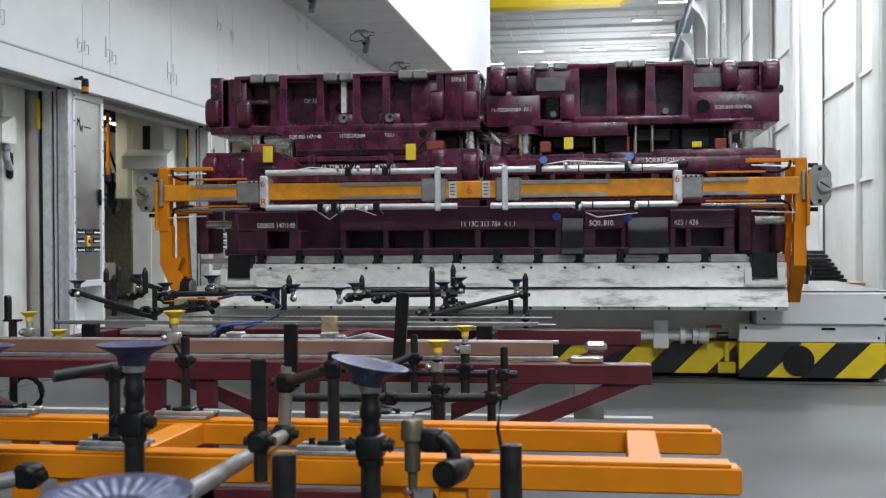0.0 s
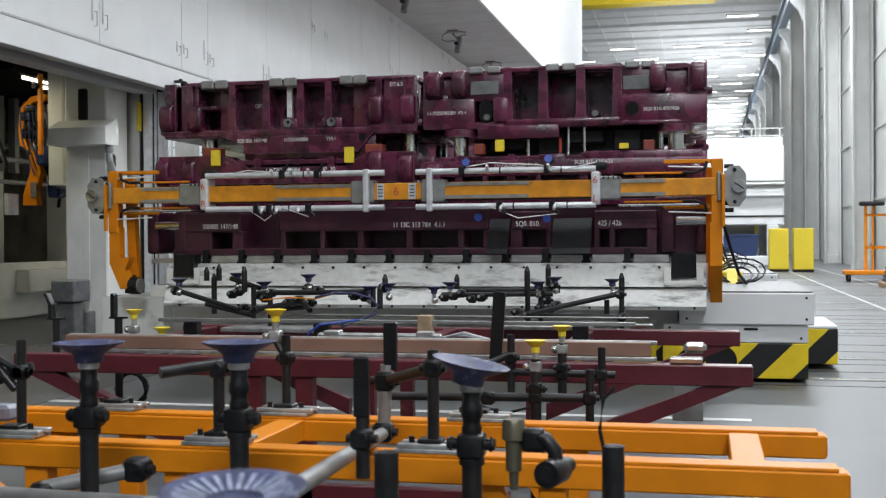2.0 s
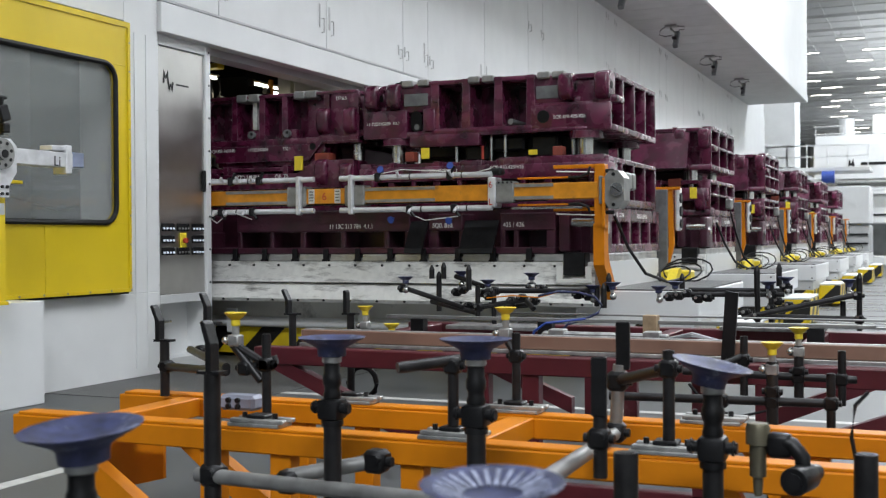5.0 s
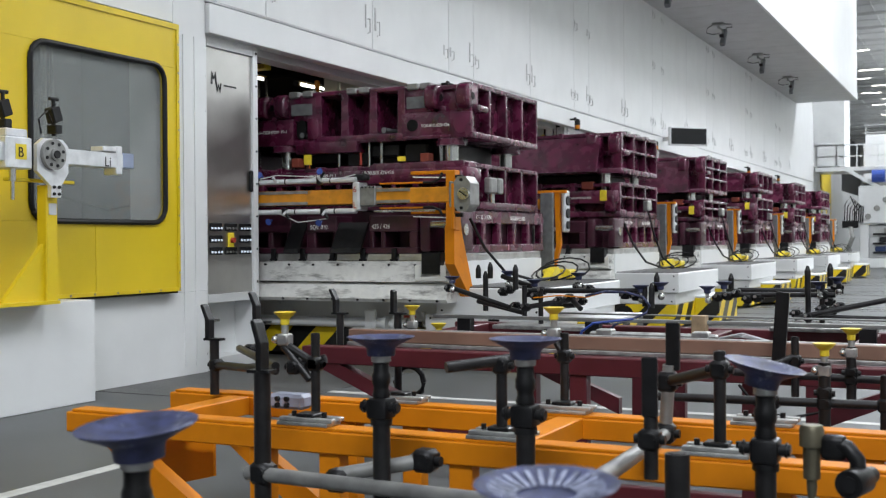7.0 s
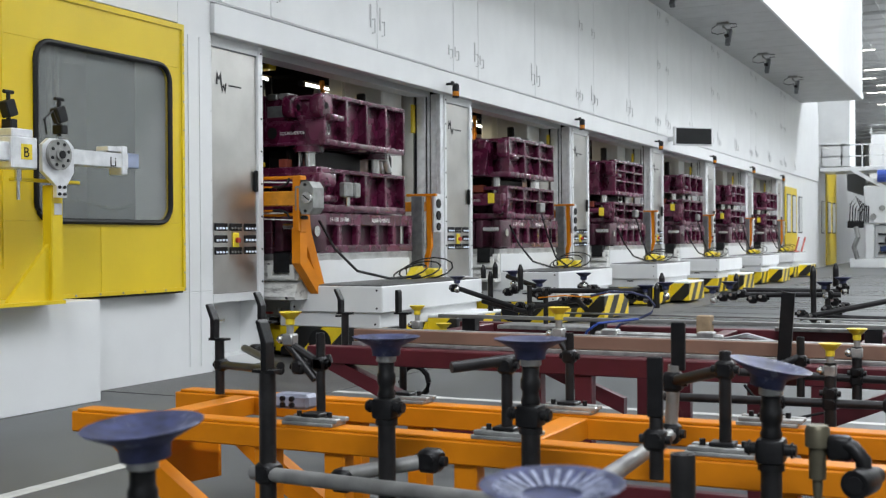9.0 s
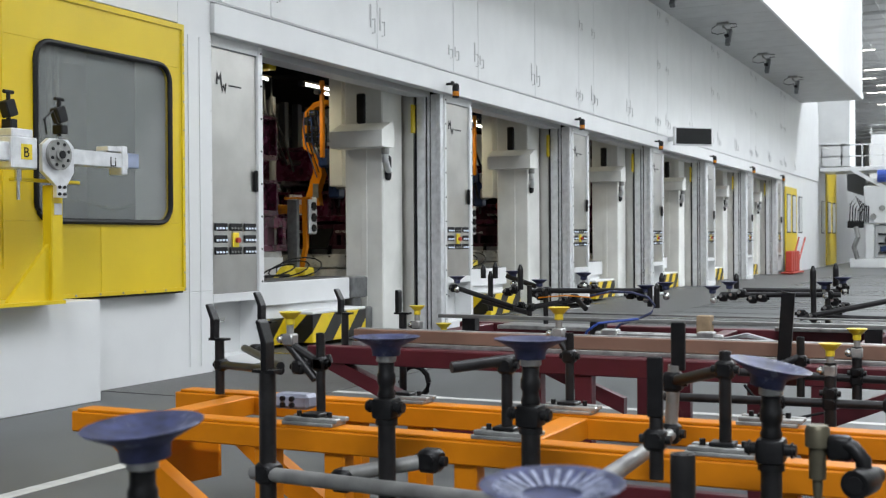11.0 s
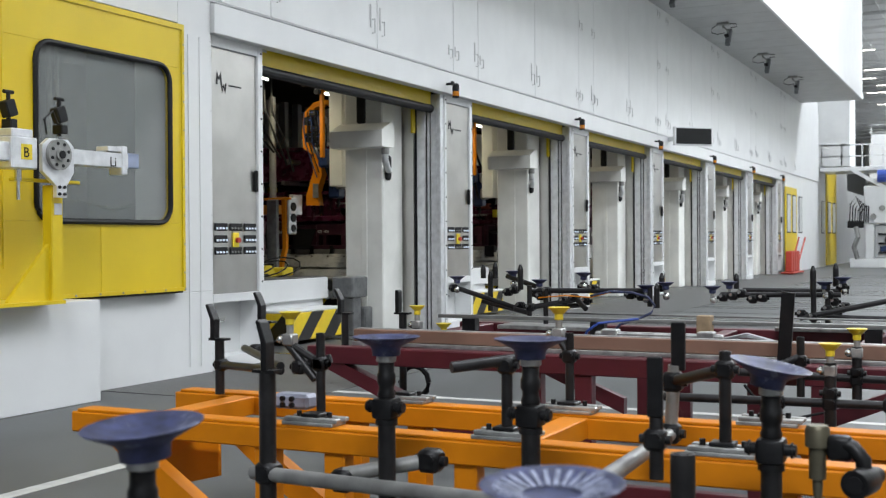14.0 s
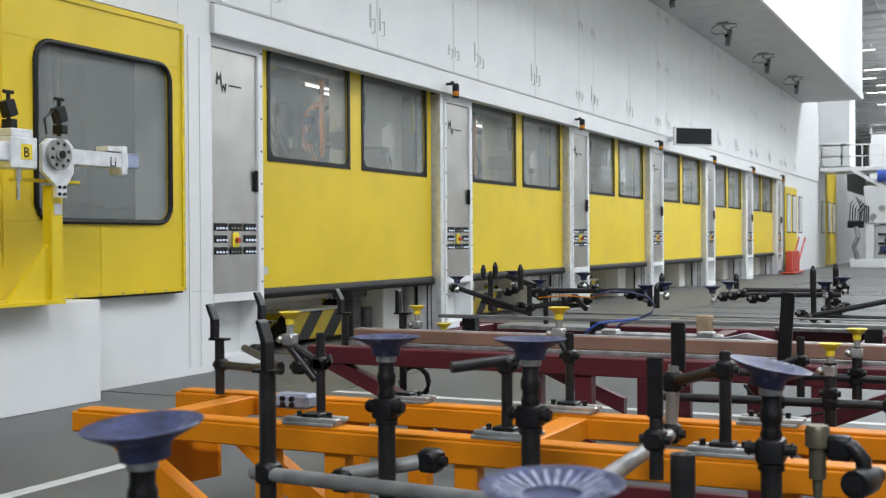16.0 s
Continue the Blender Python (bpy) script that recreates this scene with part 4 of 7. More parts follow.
def die_base():
    ox, oy = -1.55, 14.3
    c = thing("die_base_plate", ox, oy, 1.33, "dark maroon cast die base with pockets on the bolster", "die base", "die bases")

    def P(name, m, material, label="", smooth=None):
        return part(name, shift(m, ox, oy, 1.33), material, c, label, smooth)
    x0, x1, y0, y1, z0, z1 = -4.72, 1.6, 12.8, 15.75, 1.335, 1.86
    b = Mesh().box(x0 + 0.3, x1 - 0.1, y0 + 0.4, y1 - 0.2, z0, z1)
    b.box(x0 + 0.32, x1 - 0.5, y0, y1, z0, 1.41, 0.01).box(x0 + 0.32, -3.57, y0, y0 + 0.4, 1.6, 1.82, 0.012).box(-3.1, -0.69, y0, y0 + 0.4, 1.6, z1, 0.012)
    b.box(-0.45, -0.02, y0, y0 + 0.4, 1.6, 1.8, 0.012).box(0.44, x1 - 0.5, y0, y0 + 0.4, 1.6, 1.8, 0.012)
    holes = [(-3.92, -3.67), (-3.54, -3.09), (-3.03, -2.62), (-2.56, -2.18), (-2.11, -1.62), (-1.55, -1.04), (-0.97, -0.76), (-0.68, -0.46), (-0.33, -0.07), (-0.01, 0.44), (0.5, 0.6), (0.66, 0.99)]
    edges = [x0 + 0.4] + [v_ for h_ in holes for v_ in h_] + [1.1]
    for xa, xb in zip(edges[::2], edges[1::2]):
        b.box(xa, xb, y0 + 0.003, y0 + 0.4, 1.40, 1.61, 0.012)
    for xa, xb in ((x0, x0 + 0.14), (x0 + 0.34, x0 + 0.48), (1.14, 1.28), (1.5, 1.62)):
        b.box(xa, xb, y0 - 0.02, y0 + 0.5, z0 + 0.02, z1 - 0.02, 0.035, seg=3)
    P("front_casting", b, DIE_DARK, smooth=20)
    e = Mesh().box(x1 - 0.1, x1, y0 + 0.3, y1, z0, z0 + 0.1, 0.01).box(x1 - 0.1, x1, y0 + 0.3, y1, z1 - 0.16, z1, 0.01)
    for k in range(6):
        y = y0 + 0.35 + (y1 - y0 - 0.42) * k / 5
        e.box(x1 - 0.1, x1 + 0.004, y - 0.05, y + 0.05, z0 + 0.09, z1 - 0.15, 0.015)
    P("end_casting", e, DIE, smooth=20)
    P("trunnion", Mesh().cyl((x1 - 0.1, y0 + 0.22, 1.62), (x1 + 0.05, y0 + 0.22, 1.62), 0.07), STEEL)
    for x in (x0 + 0.12, x1 - 0.3):
        P("lift_pin", Mesh().cyl((x, y0 - 0.0, 1.68), (x + 0.3, y0 - 0.0, 1.68), 0.05), STEEL)
    for xa, xb in ((-0.68, -0.46), (0.01, 0.42)):
        P("chute", Mesh().prism([(12.6, 1.345), (12.62, 1.40), (12.82, 1.72), (12.86, 1.72), (12.66, 1.40), (12.64, 1.345)], "x", xa, xb), DARKMET, "black scrap chute plate")
    for k in range(12):
        x = -3.985 + 0.4345 * k
        P("clamp_bolt", Mesh().box(x - 0.035, x + 0.035, 12.77, 12.8, 1.24, 1.40, 0.006).box(x - 0.05, x + 0.05, 12.765, 12.8, 1.235, 1.27, 0.006), BLACK)
    for x, s_ in ((-4.03, "500805 147/148"), (-1.77, "11 13C 313 784  4.1.1"), (-0.4, "5Q0. 810."), (0.48, "425 / 426")):
        words("lettering", s_, 0.078, LETTER, c, pose(x - ox, y0 - 0.004 - oy, 1.64 - 1.33) @ FRONT, "white painted numbers", 0.85)
    words("lettering", "11-130  313784", 0.075, LETTER, c, pose(x1 + 0.006 - ox, 13.4 - oy, z1 - 0.11 - 1.33) @ SIDE)
    words("lettering", "5Q0.810.425/426", 0.075, LETTER, c, pose(x1 + 0.006 - ox, 14.5 - oy, z1 - 0.11 - 1.33) @ SIDE)
    movers.append(c)


def cast_half(P, name, x0, x1, y0, y1, z0, z1, xs, deep=0.35, rim=0.1, rw=0.035, bars=0, cols=5):
    """A cast die shoe: a core with rims, ribs on the long sides and a ribbed grid on both ends."""
    h = P(name, Mesh().box(x0 + 0.22, x1 - 0.22, y0 + deep, y1 - deep * 0.2, z0 + 0.02, z1 - 0.03), DIE)
    P("bottom_rim", Mesh().box(x0, x1, y0, y1, z0, z0 + rim, 0.018, seg=2), DIE, "", h)
    P("top_plate", Mesh().box(x0 + 0.2, x1 - 0.2, y0 + 0.1, y1 - 0.05, z1 - 0.07, z1 - 0.01, 0.01), DIE, "", h)
    for xa in (x0 + 0.13, x1 - 0.2):
        P("end_wall", Mesh().box(xa, xa + 0.07, y0 + 0.06, y1 - 0.05, z0 + 0.05, z1 - 0.03), DIE, "", h)
    for x in xs:
        P("rib", Mesh().prism([(x - rw, z1), (x + rw, z1), (x + rw * 1.25, z0 + rim - 0.01), (x - rw * 1.25, z0 + rim - 0.01)], "y", y0 + 0.003, y1 - 0.003), DIE, "", h)
        for s_ in (-1, 1):
            P("fillet", Mesh().prism([(x + s_ * rw, z0 + rim - 0.012), (x + s_ * (rw + 0.07), z0 + rim - 0.012), (x + s_ * (rw + 0.02), z0 + rim + 0.025), (x + s_ * rw, z0 + rim + 0.09)], "y", y0 + 0.02, y0 + deep + 0.02), DIE, "", h)
    for xa, xb in ((x0 + 0.002, x0 + 0.15), (x1 - 0.15, x1 - 0.002)):
        for k in range(cols):
            y = y0 + 0.035 + (y1 - y0 - 0.07) * k / (cols - 1)
            P("end_rib", Mesh().box(xa, xb, y - 0.025, y + 0.025, z0 + rim - 0.01, z1 - 0.005, 0.01, seg=2), DIE, "", h)
        for k in range(bars):
            z = z0 + rim + (z1 - z0 - rim) * (k + 1) / (bars + 1)
            P("end_bar", Mesh().box(xa + 0.002, xb, y0 + 0.03, y1 - 0.03, z - 0.018, z + 0.018, 0.008), DIE, "", h)
        P("top_rim", Mesh().box(xa + 0.004, xb, y0 + 0.03, y1 - 0.03, z1 - 0.06, z1 - 0.002, 0.012), DIE, "", h)
    return h


def lug(P, h, x, z, y, r=0.13, tall=0.36):
    """A rounded lifting lug that stands out from the front, with a pin hole through it."""
    b = Mesh()
    q = tall / 2
    c_ = 0.11
    pts = [(y + 0.26, z - q)] + [(y + 0.04 - c_ * math.cos(radians(a_)), z - q + c_ - c_ * math.sin(radians(a_))) for a_ in range(90, -1, -18)]
    pts += [(y + 0.04 - c_ * math.cos(radians(a_)), z + q - c_ + c_ * math.sin(radians(a_))) for a_ in range(0, 91, 18)] + [(y + 0.26, z + q)]
    b.prism(pts, "x", x - r * 0.62, x + r * 0.62)
    es = [e for e in b.bm.edges if abs(e.verts[0].co.x - e.verts[1].co.x) < 1e-5]
    bmesh.ops.bevel(b.bm, geom=es, offset=r * 0.26, segments=3, affect="EDGES", profile=0.5)
    l_ = P("lug", b, DIE, "rounded cast lifting lug", h, 32)
    for s_ in (-1, 1):
        # flat near-black disc paints the shade inside the hole
        P("pin_hole", Mesh().cyl((x + s_ * r * 0.6, y + 0.08, z), (x + s_ * (r * 0.62 + 0.004), y + 0.08, z), 0.045, n=16), SHADEBLACK, "", h)
    P("lug_foot", Mesh().box(x - r * 1.05, x + r * 1.05, y + 0.1, y + 0.45, z - q - 0.03, z - q + 0.06, 0.03, seg=2), DIE, "", h)


def die_maker(ox, oy, oz, label):
    c = thing("press_die", ox, oy, oz, label, "press die", "press dies")

    def P(name, m, material, lab="", parent=None, smooth=25):
        return part(name, shift(m, ox, oy, oz), material, parent or c, lab, smooth)
    movers.append(c)
    return c, P


def blocks(P, h, rows):
    for r_ in rows:
        P("boss", Mesh().box(*r_, 0.022, seg=2), DIE, "", h)


def die_left():
    ox, oy, oz = -3.2, 14.3, 1.865
    c, P = die_maker(ox, oy, oz, "maroon cast iron press die, upper and lower half, with white numbers")
    x0, x1, y0, y1 = -4.72, -1.6, 13.25, 15.5
    up = cast_half(P, "upper_half", x0, x1, y0, y1, 2.72, 3.38, (-4.39, -3.85, -3.42, -3.0, -2.66, -2.05), rim=0.09)
    P("front_flange", Mesh().prism([(-4.72, 2.75), (-4.0, 2.75), (-3.7, 2.62), (-3.7, 2.52), (-2.3, 2.52), (-2.1, 2.75), (-1.6, 2.75), (-1.6, 2.8), (-2.12, 2.82), (-2.34, 2.72), (-3.62, 2.72), (-4.0, 2.8), (-4.72, 2.8)], "y", y0 - 0.02, y0 + 0.2), DIE, "", up)
    blocks(P, up, ((-3.72, -2.1, y0 + 0.05, y1, 2.46, 2.73), (-4.7, -4.3, y0 + 0.06, y0 + 0.3, 2.8, 3.36), (-2.0, -1.62, y0 + 0.02, y0 + 0.3, 2.8, 3.36), (-4.37, -4.03, y0 - 0.04, y0 + 0.3, 3.05, 3.1),
                   (-4.05, -3.86, y0 + 0.12, y0 + 0.4, 2.8, 3.36), (-3.2, -3.0, y0 + 0.16, y0 + 0.4, 2.8, 3.36), (-2.4, -2.06, y0 + 0.14, y0 + 0.4, 2.8, 3.36), (-4.4, -1.62, y0 - 0.005, y0 + 0.1, 3.335, 3.385),
                   (-2.75, -2.5, y0 + 0.02, y0 + 0.25, 2.78, 2.93), (-3.25, -3.05, y0 + 0.02, y0 + 0.25, 2.78, 2.93)))
    for x, z in ((-4.67, 2.97), (-4.3, 2.95), (-2.08, 3.0), (-1.7, 3.0)):
        lug(P, up, x, z, y0 - 0.02, 0.14, 0.34)
    low = cast_half(P, "lower_half", x0, x1, y0 - 0.1, y1, 1.87, 2.46, (-4.3, -3.5, -2.6, -1.9), rim=0.1)
    P("front_flange", Mesh().prism([(-4.72, 2.46), (-4.72, 2.5), (-3.9, 2.5), (-3.6, 2.35), (-2.4, 2.35), (-2.15, 2.5), (-1.6, 2.5), (-1.6, 2.16), (-4.72, 2.16)], "y", y0 - 0.14, y0 + 0.25), DIE, "", low)
    for x, z in ((-4.67, 2.3), (-4.34, 2.3), (-2.05, 2.35), (-1.7, 2.3)):
        lug(P, low, x, z, y0 - 0.13, 0.14, 0.34)
    for x in (-3.2, -2.3):
        P("rib", Mesh().box(x - 0.03, x + 0.03, y0 - 0.13, y0 + 0.1, 1.9, 2.18, 0.015), DIE, "", low)
    for x in (-4.25, -1.75):
        for y in (y0 + 0.3, y1 - 0.35):
            P("guide_pillar", Mesh().cyl((x, y, 2.45), (x, y, 2.75), 0.08, n=18), STEEL, "bright steel guide pillar")
    P("inner_tooling", Mesh().box(-3.9, -1.9, y0 + 0.5, y1 - 0.4, 2.44, 2.72, 0.03), DIE_DARK)
    for x in (-3.5, -3.32, -2.98, -2.72):
        P("stop_block", Mesh().box(x - 0.05, x + 0.05, y0 + 0.15, y0 + 0.3, 2.36, 2.47, 0.01), DARKMET)
    for x in (-4.1, -2.1):
        P("buffer", Mesh().box(x - 0.1, x + 0.1, y0 - 0.05, y0 + 0.15, 2.5, 2.6, 0.01), BUFFER, "red buffer block")
    for x in (-3.98, -2.35):
        P("tag", Mesh().box(x - 0.055, x + 0.055, y0 - 0.2, y0 - 0.16, 2.38, 2.56, 0.004), YELLOW2, "yellow tag plate")
    for x in (-4.16, -3.98, -3.3, -3.12, -2.44, -2.27):
        P("top_pad", Mesh().box(x - 0.08, x + 0.08, y0 - 0.02, y0 + 0.25, 3.3, 3.4, 0.014), GREYMET)
    for x in (-3.15, -2.62):
        P("port", Mesh().cyl((x, y0 - 0.03, 2.87), (x, y0 + 0.05, 2.87), 0.05, n=18), POSTG)
        # the bore and holes below are flat discs coloured as shade
        P("port_bore", Mesh().cyl((x + 0.01, y0 - 0.034, 2.88), (x + 0.01, y0 - 0.03, 2.88), 0.02), SHADEBLACK)
    P("hole", Mesh().cyl((-3.28, y0 + 0.34, 3.03), (-3.28, y0 + 0.35, 3.03), 0.05), SHADEBLACK, "dark round hole")
    P("hole", Mesh().cyl((-2.24, y0 - 0.024, 2.69), (-2.24, y0 + 0.05, 2.69), 0.045), SHADEBLACK, "dark round hole")
    P("strip", Mesh().box(-3.2, -3.14, y0 + 0.1, y0 + 0.155, 2.95, 3.3), LETTER)
    for x, z, s_, h in ((-3.78, 2.655, "5Q0 805 147/148", 0.062), (-3.2, 2.655, "1172D342884", 0.062), (-2.68, 2.655, "T50.1", 0.062), (-3.7, 3.1, "OP.70", 0.07), (-1.92, 3.26, "DT:6.5", 0.065)):
        words("lettering", s_, h, LETTER, up, pose(x - ox, y0 + (0.345 if s_ == "OP.70" else 0.015 if s_[0] == "D" else -0.024) - oy, z - oz) @ FRONT, "", 0.85)
    for x, z, s_ in ((-3.95, 2.24, "5Q0.805.147/148"), (-3.38, 2.29, "11-72D 342884"), (-2.72, 2.29, "OP. 70"), (-2.0, 2.04, "Ges 12.9")):
        words("lettering", s_, 0.075, LETTER, low, pose(x - ox, y0 - 0.146 - oy, z - oz) @ FRONT, "", 0.9)


def die_right():
    ox, oy, oz = 0.05, 14.3, 1.865
    c, P = die_maker(ox, oy, oz, "maroon cast iron press die with deep pockets and white numbers")
    x0, x1, y0, y1 = -1.53, 1.62, 13.25, 15.5
    up = cast_half(P, "upper_half", x0, x1, y0, y1, 2.74, 3.42, (-0.555, -0.155, 0.26, 0.66), deep=0.62, rim=0.08, rw=0.045)
    # solid at both sides, open pockets between
    blocks(P, up, ((x0, -0.93, y0 - 0.01, y0 + 0.62, 2.74, 3.09), (-0.93, -0.58, y0 - 0.01, y0 + 0.62, 2.74, 2.8), (-0.72, -0.55, y0 - 0.01, y0 + 0.62, 2.78, 3.09), (x0 + 0.42, -0.55, y0 + 0.03, y0 + 0.62, 3.05, 3.4), (x0 + 0.05, x0 + 0.5, y0 + 0.15, y0 + 0.62, 3.05, 3.34),
                   (0.66, x1, y0 - 0.01, y0 + 0.06, 2.75, 3.06), (0.66, x1 - 0.2, y0, y0 + 0.62, 2.75, 3.08), (0.66, x1 - 0.5, y0 + 0.03, y0 + 0.62, 3.05, 3.4), (x1 - 0.55, x1 - 0.2, y0 + 0.15, y0 + 0.62, 3.05, 3.38),
                   (-0.11, 0.22, y0 + 0.4, y0 + 0.62, 2.8, 3.38), (-0.72, 0.72, y0, y0 + 0.12, 3.36, 3.42), (-0.72, 0.72, y0 - 0.01, y0 + 0.12, 2.76, 2.84), (-0.9, 0.02, y0 - 0.01, y0 + 0.3, 2.62, 2.78), (0.7, 1.35, y0 - 0.03, y0 + 0.3, 2.74, 2.79)))
    for x in (x0 + 0.14, x0 + 0.43, 1.1, 1.53):
        lug(P, up, x, 3.25, y0 - 0.03, 0.14, 0.32)
    # flat near-black oval, shade painted instead of a cut pocket
    P("oval_pocket", Mesh().prism([(-0.8 + 0.075 * math.cos(radians(a_)), 2.93 + (0.06 if a_ < 180 else -0.04) + 0.075 * math.sin(radians(a_))) for a_ in range(0, 360, 24)], "y", y0 - 0.014, y0 - 0.008), SHADEBLACK, "dark oval pocket", up)
    low = cast_half(P, "lower_half", x0, x1, y0 - 0.1, y1, 1.87, 2.44, (-1.1, -0.5, 0.3, 0.9), rim=0.1)
    blocks(P, low, ((x0, x1, y0 - 0.13, y0 + 0.3, 2.2, 2.38), (0.3, x1 - 0.05, y0 - 0.12, y0 + 0.3, 2.3, 2.46), (0.92, 1.08, y0 - 0.06, y0 + 0.1, 2.42, 2.47), (-0.2, 0.1, y0 - 0.12, y0 + 0.3, 2.3, 2.44)))
    for x in (-0.8, -0.2, 0.6):
        P("rib", Mesh().box(x - 0.03, x + 0.03, y0 - 0.12, y0 + 0.2, 1.9, 2.22, 0.014), DIE, "", low)
    lug(P, low, 1.48, 2.2, y0 - 0.11, 0.14, 0.34), lug(P, low, x0 + 0.15, 2.2, y0 - 0.11, 0.14, 0.34)
    for x in (-1.12, 1.28):
        for y in (y0 + 0.16, y1 - 0.35):
            P("guide_pillar", Mesh().cyl((x, y, 2.4), (x, y, 2.75), 0.085, n=20), STEEL, "bright steel guide pillar")
            P("collar", Mesh().cyl((x, y, 2.66), (x, y, 2.74), 0.2, n=24), DIE)
    P("inner_tooling", Mesh().box(-0.95, 1.1, y0 + 0.4, y1 - 0.4, 2.42, 2.75, 0.03), DARKMET)
    for x, xw, za in ((-0.6, 0.22, 2.5), (-0.1, 0.16, 2.45), (0.3, 0.2, 2.56), (0.75, 0.16, 2.47)):
        P("slide_block", Mesh().box(x - xw, x + xw, y0 + 0.22, y0 + 0.42, za, 2.73, 0.025), DARKMET)
    for x in (-0.35, 0.1, 0.28, 1.12):
        P("spring", Mesh().cyl((x, y0 + 0.18, 2.42), (x, y0 + 0.18, 2.74), 0.022), STEEL)
    P("red_pin", Mesh().cyl((0.02, y0 + 0.1, 2.46), (0.02, y0 + 0.1, 2.62), 0.016), RED)
    for x in (-0.88, 1.0):
        P("buffer", Mesh().box(x - 0.06, x + 0.06, y0 - 0.05, y0 + 0.1, 2.45, 2.57, 0.01), BUFFER, "red buffer block")
    for x in (-0.62, 0.74):
        P("tag", Mesh().box(x - 0.05, x + 0.05, y0 - 0.17, y0 - 0.13, 2.47, 2.53 if x > 0 else 2.6, 0.004), YELLOW2, "yellow tag plate")
    for x in (-0.92, -0.71, -0.05, 0.13, 0.82, 1.0):
        P("top_pad", Mesh().box(x - 0.075, x + 0.075, y0 - 0.02, y0 + 0.25, 3.36, 3.44, 0.014), GREYMET)
    for x in (-0.82, 0.88):
        P("bare_patch", Mesh().box(x - 0.16, x + 0.16, y0 + 0.02, y0 + 0.05, 3.13, 3.28, 0.004), POSTG)
    for x, z in ((-0.79, 2.87), (0.42, 2.88)):
        P("port", Mesh().cyl((x, y0 - 0.02, z), (x, y0 + 0.5, z), 0.035), POSTG)
    # hole drawn as a disc in shade colour
    P("hole", Mesh().cyl((0.82, y0 - 0.016, 2.92), (0.82, y0 - 0.011, 2.92), 0.075, n=22), SHADEBLACK, "dark round hole")
    for x, z, s_ in ((-1.48, 2.91, "11-72D340289  P3.1"), (0.94, 2.89, "5Q0.810.425/426")):
        words("lettering", s_, 0.055, LETTER, up, pose(x - ox, y0 - 0.014 - oy, z - oz) @ FRONT)
    for x, z, s_ in ((-0.69, 2.3, "11-72D340289 P1.1"), (0.2, 2.32, "5Q0.810.425/426")):
        words("lettering", s_, 0.06, LETTER, low, pose(x - ox, y0 - 0.135 - oy, z - oz) @ FRONT)
    words("lettering", "OP", 0.2, LETTER, up, pose(x1 - 0.124 - ox, 13.44 - oy, 3.12 - oz) @ SIDE, wide=0.8)
    words("lettering", "70", 0.2, LETTER, up, pose(x1 - 0.124 - ox, 13.44 - oy, 2.9 - oz) @ SIDE, wide=0.8)
    P("socket", Mesh().box(x1, x1 + 0.1, 13.6, 13.82, 2.07, 2.27, 0.02), GREYMET, "grey cable socket")
    P("socket", Mesh().box(x1, x1 + 0.1, 13.86, 14.02, 2.07, 2.27, 0.02), GREYMET, "grey cable socket")
    P("socket_neck", Mesh().cyl((x1 + 0.06, 13.72, 1.95), (x1 + 0.06, 13.72, 2.07), 0.035), STEEL)


